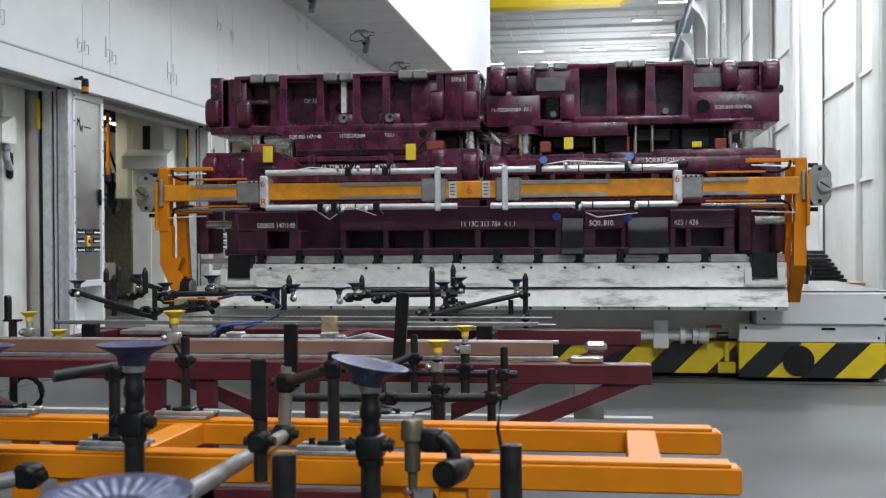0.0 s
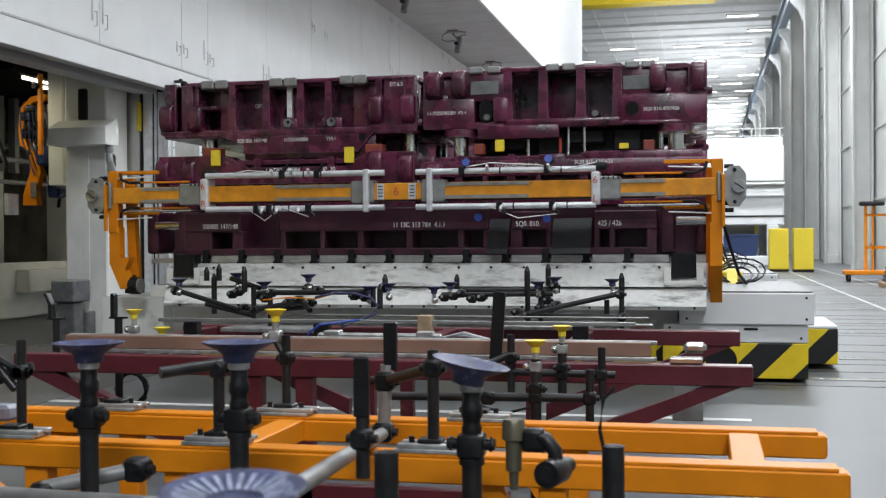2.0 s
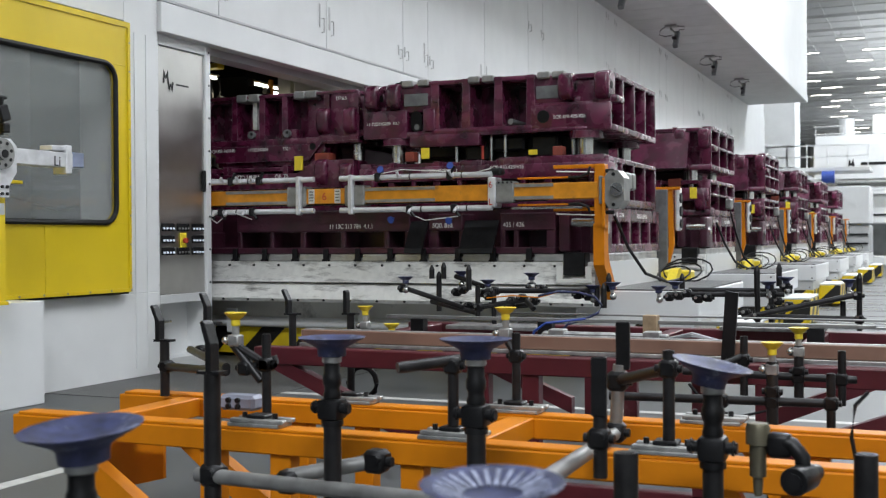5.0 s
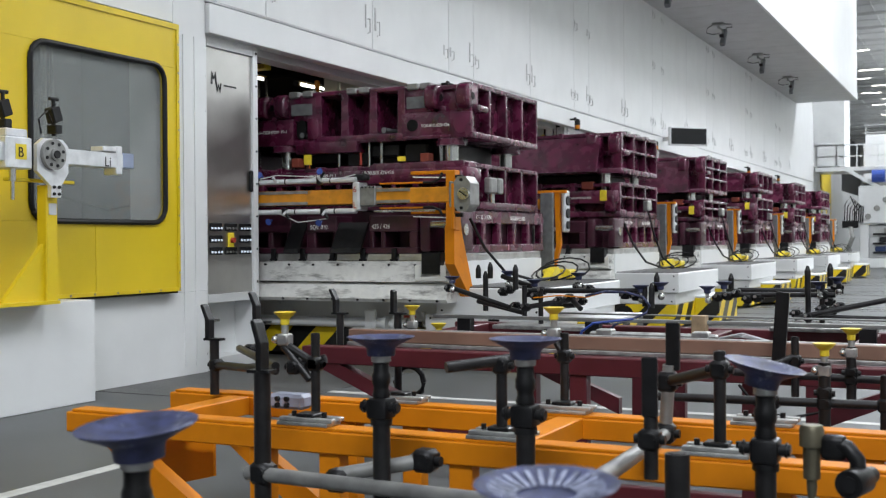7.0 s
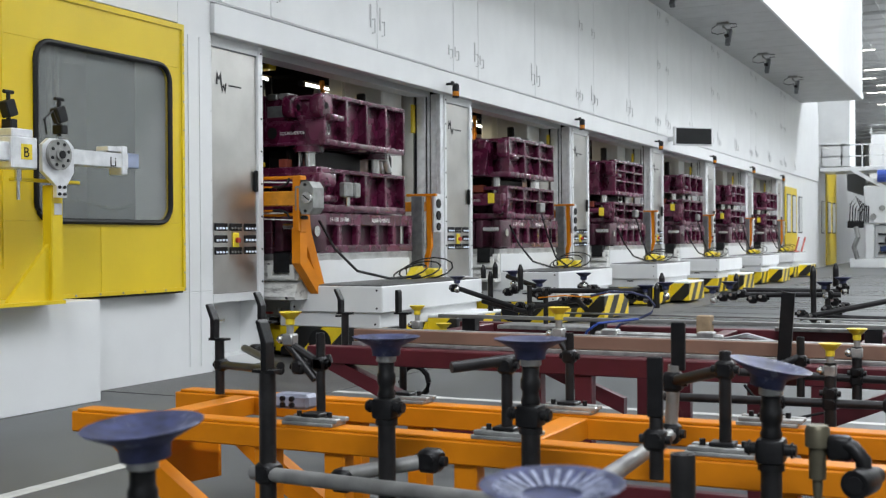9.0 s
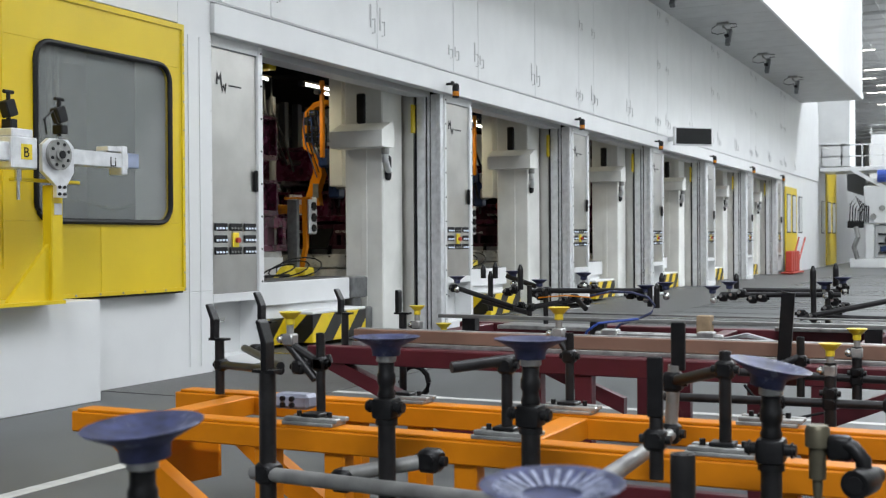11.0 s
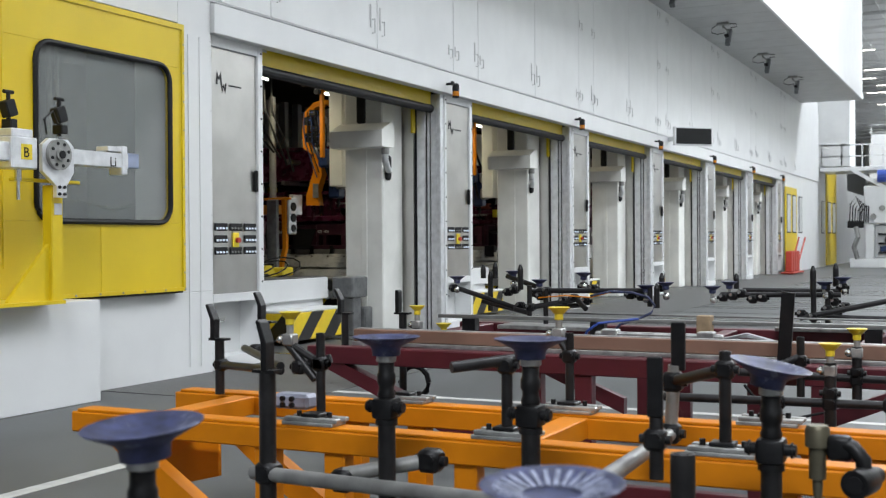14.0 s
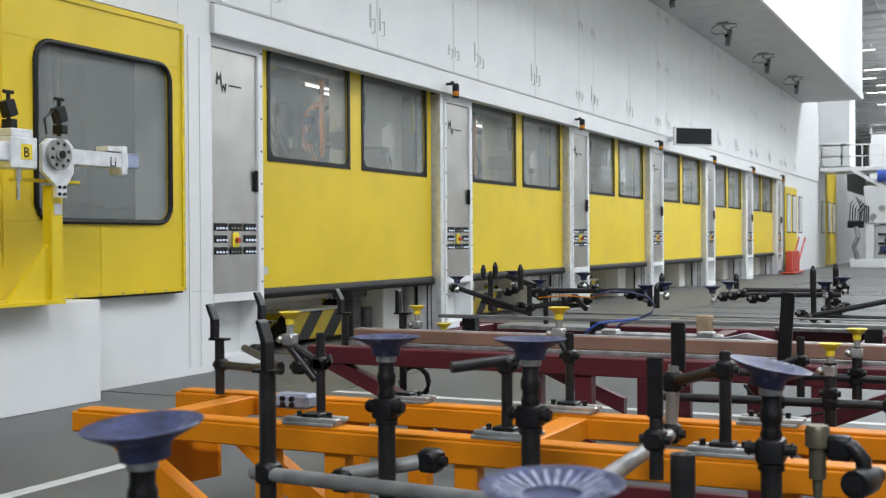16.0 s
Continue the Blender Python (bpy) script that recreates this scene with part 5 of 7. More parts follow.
def die_variant(k):
    """Die sets of the presses behind, each with its own split height and ribbing."""
    zs, bars_up, bars_lo, cols, inset = ((2.62, 1, 1, 3, 0.3), (2.5, 2, 1, 3, 0.12), (2.74, 0, 1, 3, 0.25), (2.6, 1, 1, 3, 0.18), (2.55, 1, 1, 3, 0.2))[k - 1]
    top = 3.36 - 0.03 * k
    for ox, x0, x1 in ((-3.2, -4.72, -1.6), (0.05, -1.53, 1.62)):
        c, P = die_maker(ox, 14.3 + PITCH * k, 1.865, "maroon cast iron press die with a ribbed grid on its ends")
        y0, y1 = 13.2 + PITCH * k, 15.5 + PITCH * k
        up = cast_half(P, "upper_half", x0, x1, y0, y1, zs, top, [x0 + 0.55 + 0.5 * q for q in range(5)], rim=0.09, bars=bars_up, cols=cols + 1)
        P("tapered_face", Mesh().prism([(y0 - inset, zs + 0.02), (y0 + 0.1, zs + 0.02), (y0 + 0.1, top - 0.1), (y0 - 0.06, top - 0.1)], "x", x0 + 0.3, x1 - 0.35), DIE, "", up)
        for x in (x0 + 0.2, x1 - 0.5, x1 - 0.12):
            lug(P, up, x, top - 0.2, y0 - 0.03, 0.15, 0.34)
        low = cast_half(P, "lower_half", x0, x1, y0 - 0.1, y1, 1.87, zs - 0.16, [x0 + 0.5 + 0.6 * q for q in range(4)], rim=0.1, bars=bars_lo, cols=cols + 1)
        P("front_box", Mesh().box(x1 - 0.9, x1 - 0.02, y0 - 0.22, y0 + 0.1, 2.1, zs - 0.3, 0.03, seg=2), DIE, "", low)
        lug(P, low, x1 - 0.15, 2.12, y0 - 0.16, 0.15, 0.36)
        for x in (x0 + 0.35, x1 - 0.35):
            for y in (y0 + 0.2, y1 - 0.35):
                P("guide_pillar", Mesh().cyl((x, y, zs - 0.3), (x, y, zs + 0.02), 0.085, n=18), STEEL, "bright steel guide pillar")
        P("inner_tooling", Mesh().box(x0 + 0.6, x1 - 0.5, y0 + 0.4, y1 - 0.4, zs - 0.3, zs + 0.01, 0.03), DARKMET)
        P("tag", Mesh().box(x1 - 0.3, x1 - 0.19, y0 - 0.27, y0 - 0.23, zs - 0.48, zs - 0.3, 0.004), YELLOW2, "yellow tag plate")
        P("buffer", Mesh().box(x1 - 0.7, x1 - 0.5, y0 - 0.05, y0 + 0.15, zs - 0.27, zs - 0.14, 0.01), BUFFER, "red buffer block")
        for q in range(3):
            P("top_pad", Mesh().box(x1 - 0.14, x1 - 0.01, y0 + 0.4 + 0.6 * q, y0 + 0.6 + 0.6 * q, top - 0.05, top + 0.03, 0.012), GREYMET)
        words("lettering", "5Q0.810.425/426", 0.055, LETTER, low, pose(x1 - 0.85 - ox, -0.226 - 1.1, zs - 0.44 - 1.865) @ FRONT)
        P("socket", Mesh().box(x1, x1 + 0.1, y0 + 1.3, y0 + 1.55, 2.0, 2.18, 0.02), GREYMET, "grey cable socket")
        P("cable", Mesh().tube([(x1 + 0.06, y0 + 1.42, 2.0), (x1 + 0.14, y0 + 1.5, 1.6), (x1 + 0.25, y0 + 1.7, 1.15), (x1 + 0.4, y0 + 1.9, 0.98)], 0.018, 6), BLACK)


def crossbar(y, back):
    ox, oz = -1.6, 0.75
    oy = y
    c = thing("transfer_crossbar", ox, oy, oz, "orange transfer crossbar with grey clamps, tubes and folding legs", "transfer crossbar", "transfer crossbars")

    def P(name, m, material, label="", parent=None, smooth=None):
        return part(name, shift(m, ox, oy, oz), material, parent or c, label, smooth)
    zb = 2.02
    P("beam", Mesh().box(-4.95, 1.70, y - 0.07, y + 0.07, zb - 0.09, zb + 0.09, 0.01), BEAMOR, "scratched orange beam")
    for x0, x1 in ((-4.6, -4.05), (-3.0, -1.95), (-1.1, -0.2), (0.75, 1.2)):
        P("side_rail", Mesh().box(x0, x1, y - 0.082, y - 0.07, zb + 0.05, zb + 0.085).box(x0, x1, y - 0.082, y - 0.07, zb - 0.085, zb - 0.05), GREYMET)
    for x in (-4.0, -2.0, -1.22, 0.62):
        P("clamp_block", Mesh().box(x - 0.13, x + 0.13, y - 0.1, y + 0.1, zb - 0.12, zb + 0.12, 0.015), GREYMET, "grey clamp block")
    for x in (-3.82, 0.5):
        pl = P("end_clamp", Mesh().box(x - 0.045, x + 0.045, y - 0.13, y + 0.1, zb - 0.17, zb + 0.17, 0.015), ALU)
        words("lettering", "6", 0.1, REDLET, pl, pose(x - 0.03 - ox, -0.134, zb + 0.05 - oz) @ FRONT)
        words("lettering", "R" if x < 0 else "L", 0.1, REDLET, pl, pose(x - 0.03 - ox, -0.134, zb - 0.14 - oz) @ FRONT)
    words("lettering", "6", 0.13, REDLET, c, pose(-1.66 - ox, -0.074, zb - 0.045 - oz) @ FRONT, "red number six")
    for xa, xb in ((-3.8, -1.75), (-1.4, 0.5)):
        for dz in (0.2, -0.17):
            P("suction_tube", Mesh().cyl((xa, y - 0.1, zb + dz), (xb, y - 0.1, zb + dz), 0.032, n=14), ALU, "pale aluminium tube", smooth=40)
        P("strap", Mesh().box(-1.98 if xa < -2 else -1.28, -1.92 if xa < -2 else -1.22, y - 0.15, y - 0.06, zb - 0.22, zb + 0.24, 0.012), ALU)
    for x, dz in ((-2.9, 0.2), (-3.05, -0.17), (-2.6, -0.17), (-3.2, -0.17), (-0.5, -0.17), (0.0, 0.2), (0.05, -0.17), (-0.9, 0.2), (-2.5, 0.2)):
        k = P("swivel", Mesh().box(x - 0.03, x + 0.03, y - 0.16, y - 0.06, zb + dz - 0.05, zb + dz + 0.05, 0.012).cyl((x, y - 0.13, zb + dz), (x + 0.07, y - 0.13, zb + dz * 1.5), 0.018), DARKMET)
    for x, dz in ((0.02, 0.3), (0.0, -0.3), (-0.72, -0.28), (-0.85, 0.28)):
        P("suction_cup", Mesh().lathe([(0.014, -0.04), (0.02, 0.0), (0.037, 0.025), (0.042, 0.035)], (x, y - 0.12, zb + dz), (0, -1, 0.3 if dz > 0 else -0.3), 16), BLUE, "small blue suction cup", smooth=40)
    for pts in ([(-3.6, 2.22), (-3.3, 2.27), (-2.9, 2.24)], [(-1.0, 2.24), (-0.6, 2.3), (-0.1, 2.27), (0.2, 2.22), (0.5, 2.28)], [(-0.6, 1.84), (-0.3, 1.72), (0.1, 1.76)], [(-3.3, 1.85), (-3.1, 1.72), (-2.9, 1.86), (-2.6, 1.76)]):
        P("air_hose", Mesh().tube([(a_, y - 0.13, b_) for a_, b_ in pts], 0.006, 6), LETTER, smooth=60)
    for x, dz in ((-3.0, 0.2), (-2.78, 0.2), (-2.58, 0.2), (-3.12, -0.17), (-2.95, -0.17), (-2.7, -0.17), (-0.62, 0.2), (0.02, 0.2), (-0.48, -0.17), (0.08, -0.17)):
        P("fitting", Mesh().cyl((x, y - 0.14, zb + dz), (x, y - 0.19, zb + dz * 1.25), 0.017, n=8).box(x - 0.035, x + 0.035, y - 0.15, y - 0.12, zb + dz - 0.02, zb + dz + 0.02, 0.006), ALU, "pale hose fitting")
        P("hose_clip", Mesh().cyl((x + 0.12, y - 0.1, zb + dz), (x + 0.135, y - 0.1, zb + dz), 0.036, n=12), BLACK)
    for x in (-1.8, -1.45):
        P("scale_plate", Mesh().box(x - 0.04, x + 0.04, y - 0.078, y - 0.071, zb - 0.085, zb + 0.085, 0.002), ALU)
        for q in range(4):
            P("scale_mark", Mesh().box(x - 0.025, x + 0.025, y - 0.081, y - 0.078, zb - 0.055 + 0.035 * q, zb - 0.045 + 0.035 * q), BLACK)
    P("under_rail", Mesh().box(-4.1, 1.1, y - 0.05, y + 0.05, zb - 0.105, zb - 0.091), DARKMET)
    for s in (-1, 1):
        xe = 1.73 if s > 0 else -4.98
        for dz in (0.26, -0.2):
            P("finger", Mesh().box(xe - s * 0.55, xe, y - 0.02, y + 0.04, zb + dz - 0.02, zb + dz + 0.02, 0.005), ORANGE)
            P("air_hose", Mesh().tube([(xe - s * 0.5, y - 0.05, zb + dz - 0.05), (xe, y - 0.05, zb + dz - 0.07)], 0.008, 6), CREAM)
        P("upright", Mesh().box(xe + s * 0.04 - 0.016, xe + s * 0.04 + 0.016, y - 0.13, y - 0.09, 1.62, zb + 0.12, 0.005).box(xe - s * 0.02 - 0.06, xe - s * 0.02 + 0.06, y - 0.06, y + 0.08, 1.6, zb + 0.28, 0.01), ORANGE)
        P("flange", Mesh().box(xe - s * 0.02, xe + s * 0.02, y - 0.1, y + 0.1, zb - 0.15, zb + 0.15, 0.01), GREYMET)
        oct_ = [(xe + s * 0.05, zb - 0.13), (xe + s * 0.1, zb - 0.2), (xe + s * 0.2, zb - 0.2), (xe + s * 0.26, zb - 0.12), (xe + s * 0.26, zb + 0.12), (xe + s * 0.2, zb + 0.2), (xe + s * 0.1, zb + 0.2), (xe + s * 0.05, zb + 0.13)]
        cp = P("coupling", Mesh().prism(oct_, "y", y - 0.12, y + 0.13), GREYMET, "grey octagonal coupling head")
        P("pin_slot", Mesh().box(xe + s * 0.19 - 0.055, xe + s * 0.19 + 0.055, y - 0.175, y - 0.17, zb - 0.006, zb + 0.006, 0, pose(0, 0, 0, 0, 35, 0)), DARKMET, "", cp)
        for zz in (zb - 0.16, zb + 0.16):
            P("bolt", Mesh().cyl((xe + s * 0.15, y - 0.135, zz), (xe + s * 0.15, y - 0.12, zz), 0.02, n=8), DARKMET, "", cp)
        P("guide_rod", Mesh().box(xe - s * 0.95, xe - s * 0.35, y - 0.05, y - 0.02, zb + 0.135, zb + 0.155, 0.004), ORANGE)
        P("guide_rod", Mesh().box(xe - s * 0.95, xe - s * 0.35, y - 0.05, y - 0.02, zb - 0.155, zb - 0.135, 0.004), ORANGE)
        P("piston_rod", Mesh().cyl((xe - s * 1.0, y - 0.08, zb - 0.18), (xe - s * 0.2, y - 0.08, zb - 0.18), 0.014), STEEL)
        for dz in (1, -1):
            P("black_hose", Mesh().tube([(xe - s * 0.36, y - 0.06, zb + dz * 0.145), (xe - s * 0.24, y - 0.08, zb + dz * 0.14), (xe - s * 0.14, y - 0.08, zb + dz * 0.18), (xe - s * 0.12, y - 0.06, zb + dz * 0.25)], 0.016, 8), BLACK, "black hose loop", smooth=60)
        P("plug", Mesh().box(xe - s * 1.2 - 0.08, xe - s * 1.2 + 0.08, y - 0.09, y + 0.05, zb + 0.19, zb + 0.27, 0.03, seg=2), BLACK, "black plug connector")
        for q in range(4):
            P("bracket_screw", Mesh().cyl((xe - s * (1.0 + 0.05 * q), y - 0.11, zb + 0.105), (xe - s * (1.0 + 0.05 * q), y - 0.1, zb + 0.105), 0.012, n=8), BLACK)
        P("pin", Mesh().cyl((xe + s * 0.19, y - 0.17, zb), (xe + s * 0.19, y - 0.1, zb), 0.07, n=20), STEEL, "bright steel pin", cp)
        for dz in (0.2, 0.13, -0.17, -0.24):
            P("hose_nipple", Mesh().cyl((xe + s * 0.05, y - 0.06, zb + dz), (xe + s * 0.14, y - 0.06, zb + dz), 0.022, n=10), BLACK)
        if s > 0:
            lg = Mesh().prism([(y - 0.06, 1.66), (y + 0.1, 1.66), (y + 0.1, 1.3), (y + 0.56, 0.82), (y + 0.6, 0.64), (y + 0.46, 0.62), (y + 0.4, 0.78), (y - 0.06, 1.22)], "x", 1.64, 1.76)
            lg2 = Mesh().prism([(y + 0.12, 2.22), (y + 0.24, 2.22), (y + 0.36, 1.6), (y + 0.68, 0.9), (y + 0.56, 0.86), (y + 0.22, 1.5)], "x", 1.6, 1.66)
            zf, xf, yf = 0.72, 1.66, y + 0.52
        else:
            lg = Mesh().prism([(-5.01, 1.66), (-4.88, 1.66), (-4.88, 1.32), (-4.76, 1.32), (-4.82, 1.18), (-4.72, 0.98), (-4.88, 0.96), (-5.01, 1.25)], "y", y - 0.05, y + 0.06)
            lg2 = Mesh().prism([(-4.9, 2.22), (-4.8, 2.22), (-4.74, 1.05), (-4.84, 1.05)], "y", y + 0.1, y + 0.2)
            zf, xf, yf = 1.0, -4.78, y
        P("leg", lg, ORANGE)
        P("leg", lg2, ORANGE)
        P("bearing", Mesh().cyl((xf, yf + 0.02, zf), (xf + 0.1, yf + 0.02, zf), 0.1, n=20).box(xf - 0.1, xf + 0.02, yf + 0.05, yf + 0.2, zf - 0.09, zf + 0.12, 0.01), DARKMET)
        P("bearing_disc", Mesh().cyl((xf + 0.1, yf + 0.02, zf), (xf + 0.125, yf + 0.02, zf), 0.085, n=20), GREYMET)
    movers.append(c)
    return c


def rear_bar():
    y = 16.15
    c = thing("transfer_crossbar", 1.6, y, 0.95, "orange crossbar end with a dark grey post and grey sockets", "transfer crossbar", "rear crossbars")

    def P(name, m, material, label=""):
        return part(name, shift(m, 1.6, y, 0.95), material, c, label)
    P("beam", Mesh().box(-4.8, 1.6, y - 0.06, y + 0.06, 1.93, 2.08, 0.01), BEAMOR)
    P("post", Mesh().box(1.47, 1.66, y - 0.2, y - 0.12, 0.95, 2.16, 0.01), POSTG)
    P("leg", Mesh().prism([(1.62, 2.2), (1.69, 2.2), (1.71, 1.4), (1.6, 1.0), (1.53, 1.0), (1.64, 1.4)], "y", y, y + 0.07), ORANGE)
    P("foot", Mesh().box(1.65, 2.05, y - 0.6, y - 0.3, 0.951, 1.08, 0.02), YELLOW2)
    s = P("socket_panel", Mesh().box(1.72, 1.78, y - 0.0, y + 0.22, 1.6, 2.2, 0.02), ALU)
    P("socket", Mesh().cyl((1.78, y + 0.1, 2.05), (1.8, y + 0.1, 2.05), 0.07).cyl((1.78, y + 0.1, 1.87), (1.8, y + 0.1, 1.87), 0.07).cyl((1.78, y + 0.1, 1.7), (1.8, y + 0.1, 1.7), 0.06), BLACK)
    P("finger", Mesh().box(1.3, 1.8, y - 0.03, y + 0.03, 2.16, 2.2, 0.005), ORANGE)
    movers.append(c)


bolster_cart()
die_base()
die_left()
die_right()
bar = crossbar(12.5, False)
rear_bar()
first = [o for o in movers if o is not bar and not o.name.startswith("press_die")]
for k in range(1, 6):
    for o in first:
        movers.append(copy_thing(o, pose(o.location.x, o.location.y + PITCH * k, o.location.z)))
    die_variant(k)

# ---- floor marks and rails ----
ln = Mesh().box(-7.5, 0.2, 10.25, 10.37, 0, 0.004).box(-5.6, -5.48, 3.0, 9.0, 0, 0.004).box(3.42, 3.49, 18, 60, 0, 0.004).box(5.02, 5.08, 18, 60, 0, 0.004)
structure("floor_line", ln, LINE, "white painted floor lines", "floor marking")
rl = Mesh()
for i in range(6):
    for yy in (13.3, 15.5):
        y = yy + PITCH * i
        rl.box(-12, 7.5, y - 0.05, y + 0.05, 0, 0.004).box(-12, 7.5, y + 0.09, y + 0.11, 0, 0.004)
structure("floor_rail", rl, STEEL, "steel cart rails flush with the floor", "rail")
gv = Mesh()
for i in range(6):
    for yy in (12.7, 13.18, 13.42, 14.0, 14.8, 15.38, 15.62, 16.4, 17.4):
        y = yy + PITCH * i
        gv.box(-8.2, 7.3, y - 0.02, y + 0.02, 0, 0.003)
structure("floor_groove", gv, BLACK, "dark cable grooves and plate joints across the floor", "floor joint")
structure("floor_tread", Mesh().box(-8.4, -6.2, 9.4, 52, 0, 0.005), TREAD, "steel tread plates along the press wall", "floor plate")


# ---- orange rack ----
def tooling_rack():
    r = thing("tooling_rack", -1.9, 5.0, 0, "orange painted steel tooling rack with two long beams", "rack")

    def P(name, m, material, label=""):
        return part(name, shift(m, -1.9, 5.0), material, r, label)
    for y in (4.6, 5.35):
        P("beam", Mesh().box(-4.17, 0.30, y, y + 0.12, 0.615, 0.708, 0.006).box(-4.14, 0.27, y + 0.008, y + 0.112, 0.708, 0.722, 0.003), ORANGE)
        P("end_cap", Mesh().box(0.301, 0.306, y + 0.01, y + 0.11, 0.625, 0.7), ORANGE)
    for x in (-3.72, -1.95, -0.02):
        P("cross_member", Mesh().box(x - 0.06, x + 0.06, 4.72, 5.35, 0.62, 0.712, 0.005), ORANGE)
    for x in (-3.1, -2.75, -2.15, -0.7):
        for y in (4.66, 5.41):
            P("leg", Mesh().box(x - 0.05, x + 0.05, y - 0.04, y + 0.04, 0.0, 0.615, 0.005), ORANGE)
    P("end_plate", Mesh().prism([(-3.95, 0.62), (-3.55, 0.62), (-3.55, 0.4), (-3.95, 0.3)], "y", 4.9, 4.92), ORANGE)
    for y in (4.66, 5.41):
        P("brace", Mesh().prism([(-4.0, 0.6), (-3.85, 0.6), (-3.1, 0.12), (-3.1, 0.0), (-3.2, 0.0)], "y", y - 0.04, y + 0.04), ORANGE)
        P("brace", Mesh().prism([(-1.0, 0.62), (-0.9, 0.62), (-0.65, 0.2), (-0.75, 0.2)], "y", y - 0.03, y + 0.03), ORANGE)
    P("floor_beam", Mesh().box(-4.0, 0.2, 4.62, 4.7, 0.05, 0.13, 0.005).box(-4.0, 0.2, 5.37, 5.45, 0.05, 0.13, 0.005), MAROON, "maroon floor beam")
    return r


tooling_rack()


# ---- maroon rack with a laminate table ----
def maroon_rack():
    r = thing("maroon_rack", -2.0, 7.6, 0, "maroon steel tooling rack with brown laminate strips", "rack")

    def P(name, m, material, label=""):
        return part(name, shift(m, -2.0, 7.6), material, r, label)
    for y in (6.6, 8.85):
        P("beam", Mesh().box(-4.15, 0.07, y, y + 0.12, 0.74, 0.845, 0.006), MAROON)
        P("brace", Mesh().prism([(0.02, 0.74), (-0.16, 0.74), (-1.3, 0.3), (-1.3, 0.18)], "y", y + 0.02, y + 0.1), MAROON)
        P("brace", Mesh().prism([(-4.1, 0.74), (-3.9, 0.74), (-2.8, 0.3), (-2.8, 0.18)], "y", y + 0.02, y + 0.1), MAROON)
        for x in (-2.65, -2.35, -1.4):
            P("leg", Mesh().box(x - 0.05, x + 0.05, y + 0.02, y + 0.1, 0, 0.74, 0.005), MAROON)
        P("floor_beam", Mesh().box(-2.9, -1.2, y + 0.02, y + 0.1, 0.02, 0.14, 0.005), MAROON)
    for x in (-3.9, -2.0, -1.0):
        P("cross_member", Mesh().box(x - 0.05, x + 0.05, 6.72, 8.85, 0.745, 0.84, 0.005), MAROON)
    P("laminate_strip", Mesh().box(-3.9, -0.45, 6.75, 6.79, 0.87, 0.945, 0.004), BROWN, "brown laminate strip")
    P("rail", Mesh().box(-3.9, -0.42, 6.73, 6.78, 0.846, 0.868, 0.003).box(-3.9, -0.42, 6.79, 6.83, 0.93, 0.95, 0.003), PLATE, "aluminium rail")
    P("rail", Mesh().box(-3.9, -0.6, 7.95, 7.99, 0.94, 0.965, 0.003), GREYMET)
    for x in (-3.65, -2.7, -0.95):
        P("rail_support", Mesh().box(x - 0.05, x + 0.05, 7.93, 8.01, 0.845, 0.94, 0.003), DARKMET)
    P("cylinder", Mesh().box(-2.55, -1.75, 7.42, 7.48, 0.87, 0.92, 0.012), PLATE, "dull aluminium cylinder")
    for k in range(3):
        P("air_hose", Mesh().tube([(-1.74, 7.43 + 0.02 * k, 0.9), (-1.6, 7.4, 0.935 - 0.01 * k), (-1.45, 7.38, 0.9), (-1.3, 7.36, 0.86)], 0.007, 6), ALU, "pale blue air hose")
    P("rod", Mesh().cyl((-3.9, 8.2, 0.93), (-0.5, 8.2, 0.93), 0.008).cyl((-3.2, 8.6, 0.95), (-0.55, 8.6, 0.95), 0.007), GREYMET, "thin steel rod")
    P("wood_block", Mesh().box(-2.02, -1.93, 7.9, 8.0, 0.845, 1.0, 0.004), WOOD)
    for x in (-2.45, -1.85):
        P("bracket", Mesh().box(x - 0.05, x + 0.05, 7.4, 7.5, 0.845, 0.935, 0.006), PLATE)
    P("foot_plate", Mesh().box(-0.35, -0.18, 7.1, 7.25, 0.48, 0.74, 0.005), GREYMET)
    P("toggle_clamp", Mesh().box(-0.35, -0.18, 6.62, 6.72, 0.85, 0.88, 0.005).box(-0.28, -0.16, 6.64, 6.7, 0.9, 0.96, 0.02), STEEL)
    P("coil", Mesh().tube([(-3.6 + 0.1 * math.cos(radians(q)), 7.0, 0.6 + 0.1 * math.sin(radians(q))) for q in range(0, 361, 30)], 0.018, 6), BLACK)
    P("cable", Mesh().tube([(-1.45, 6.55, 0.74), (-1.35, 6.55, 0.62), (-1.2, 6.55, 0.58), (-1.05, 6.55, 0.62), (-0.98, 6.55, 0.72)], 0.008, 6), BLACK)
    P("air_hose", Mesh().tube([(-2.5, 7.05, 0.88), (-2.47, 7.05, 0.95), (-2.4, 7.05, 1.0), (-2.2, 7.2, 1.02)], 0.008, 6), BLUE, "blue air hose")


maroon_rack()


# ---- suction tools ----
def clamp_block(x, y, z, s=0.045):
    return Mesh().box(x - s, x + s, y - s, y + s, z - s, z + s, s * 0.35).cyl((x - s * 1.5, y, z), (x + s * 1.5, y, z), s * 0.45, n=10).cyl((x + s * 0.5, y - s * 1.3, z + s * 0.3), (x + s * 0.5, y + s * 1.3, z + s * 0.3), s * 0.3, n=8)


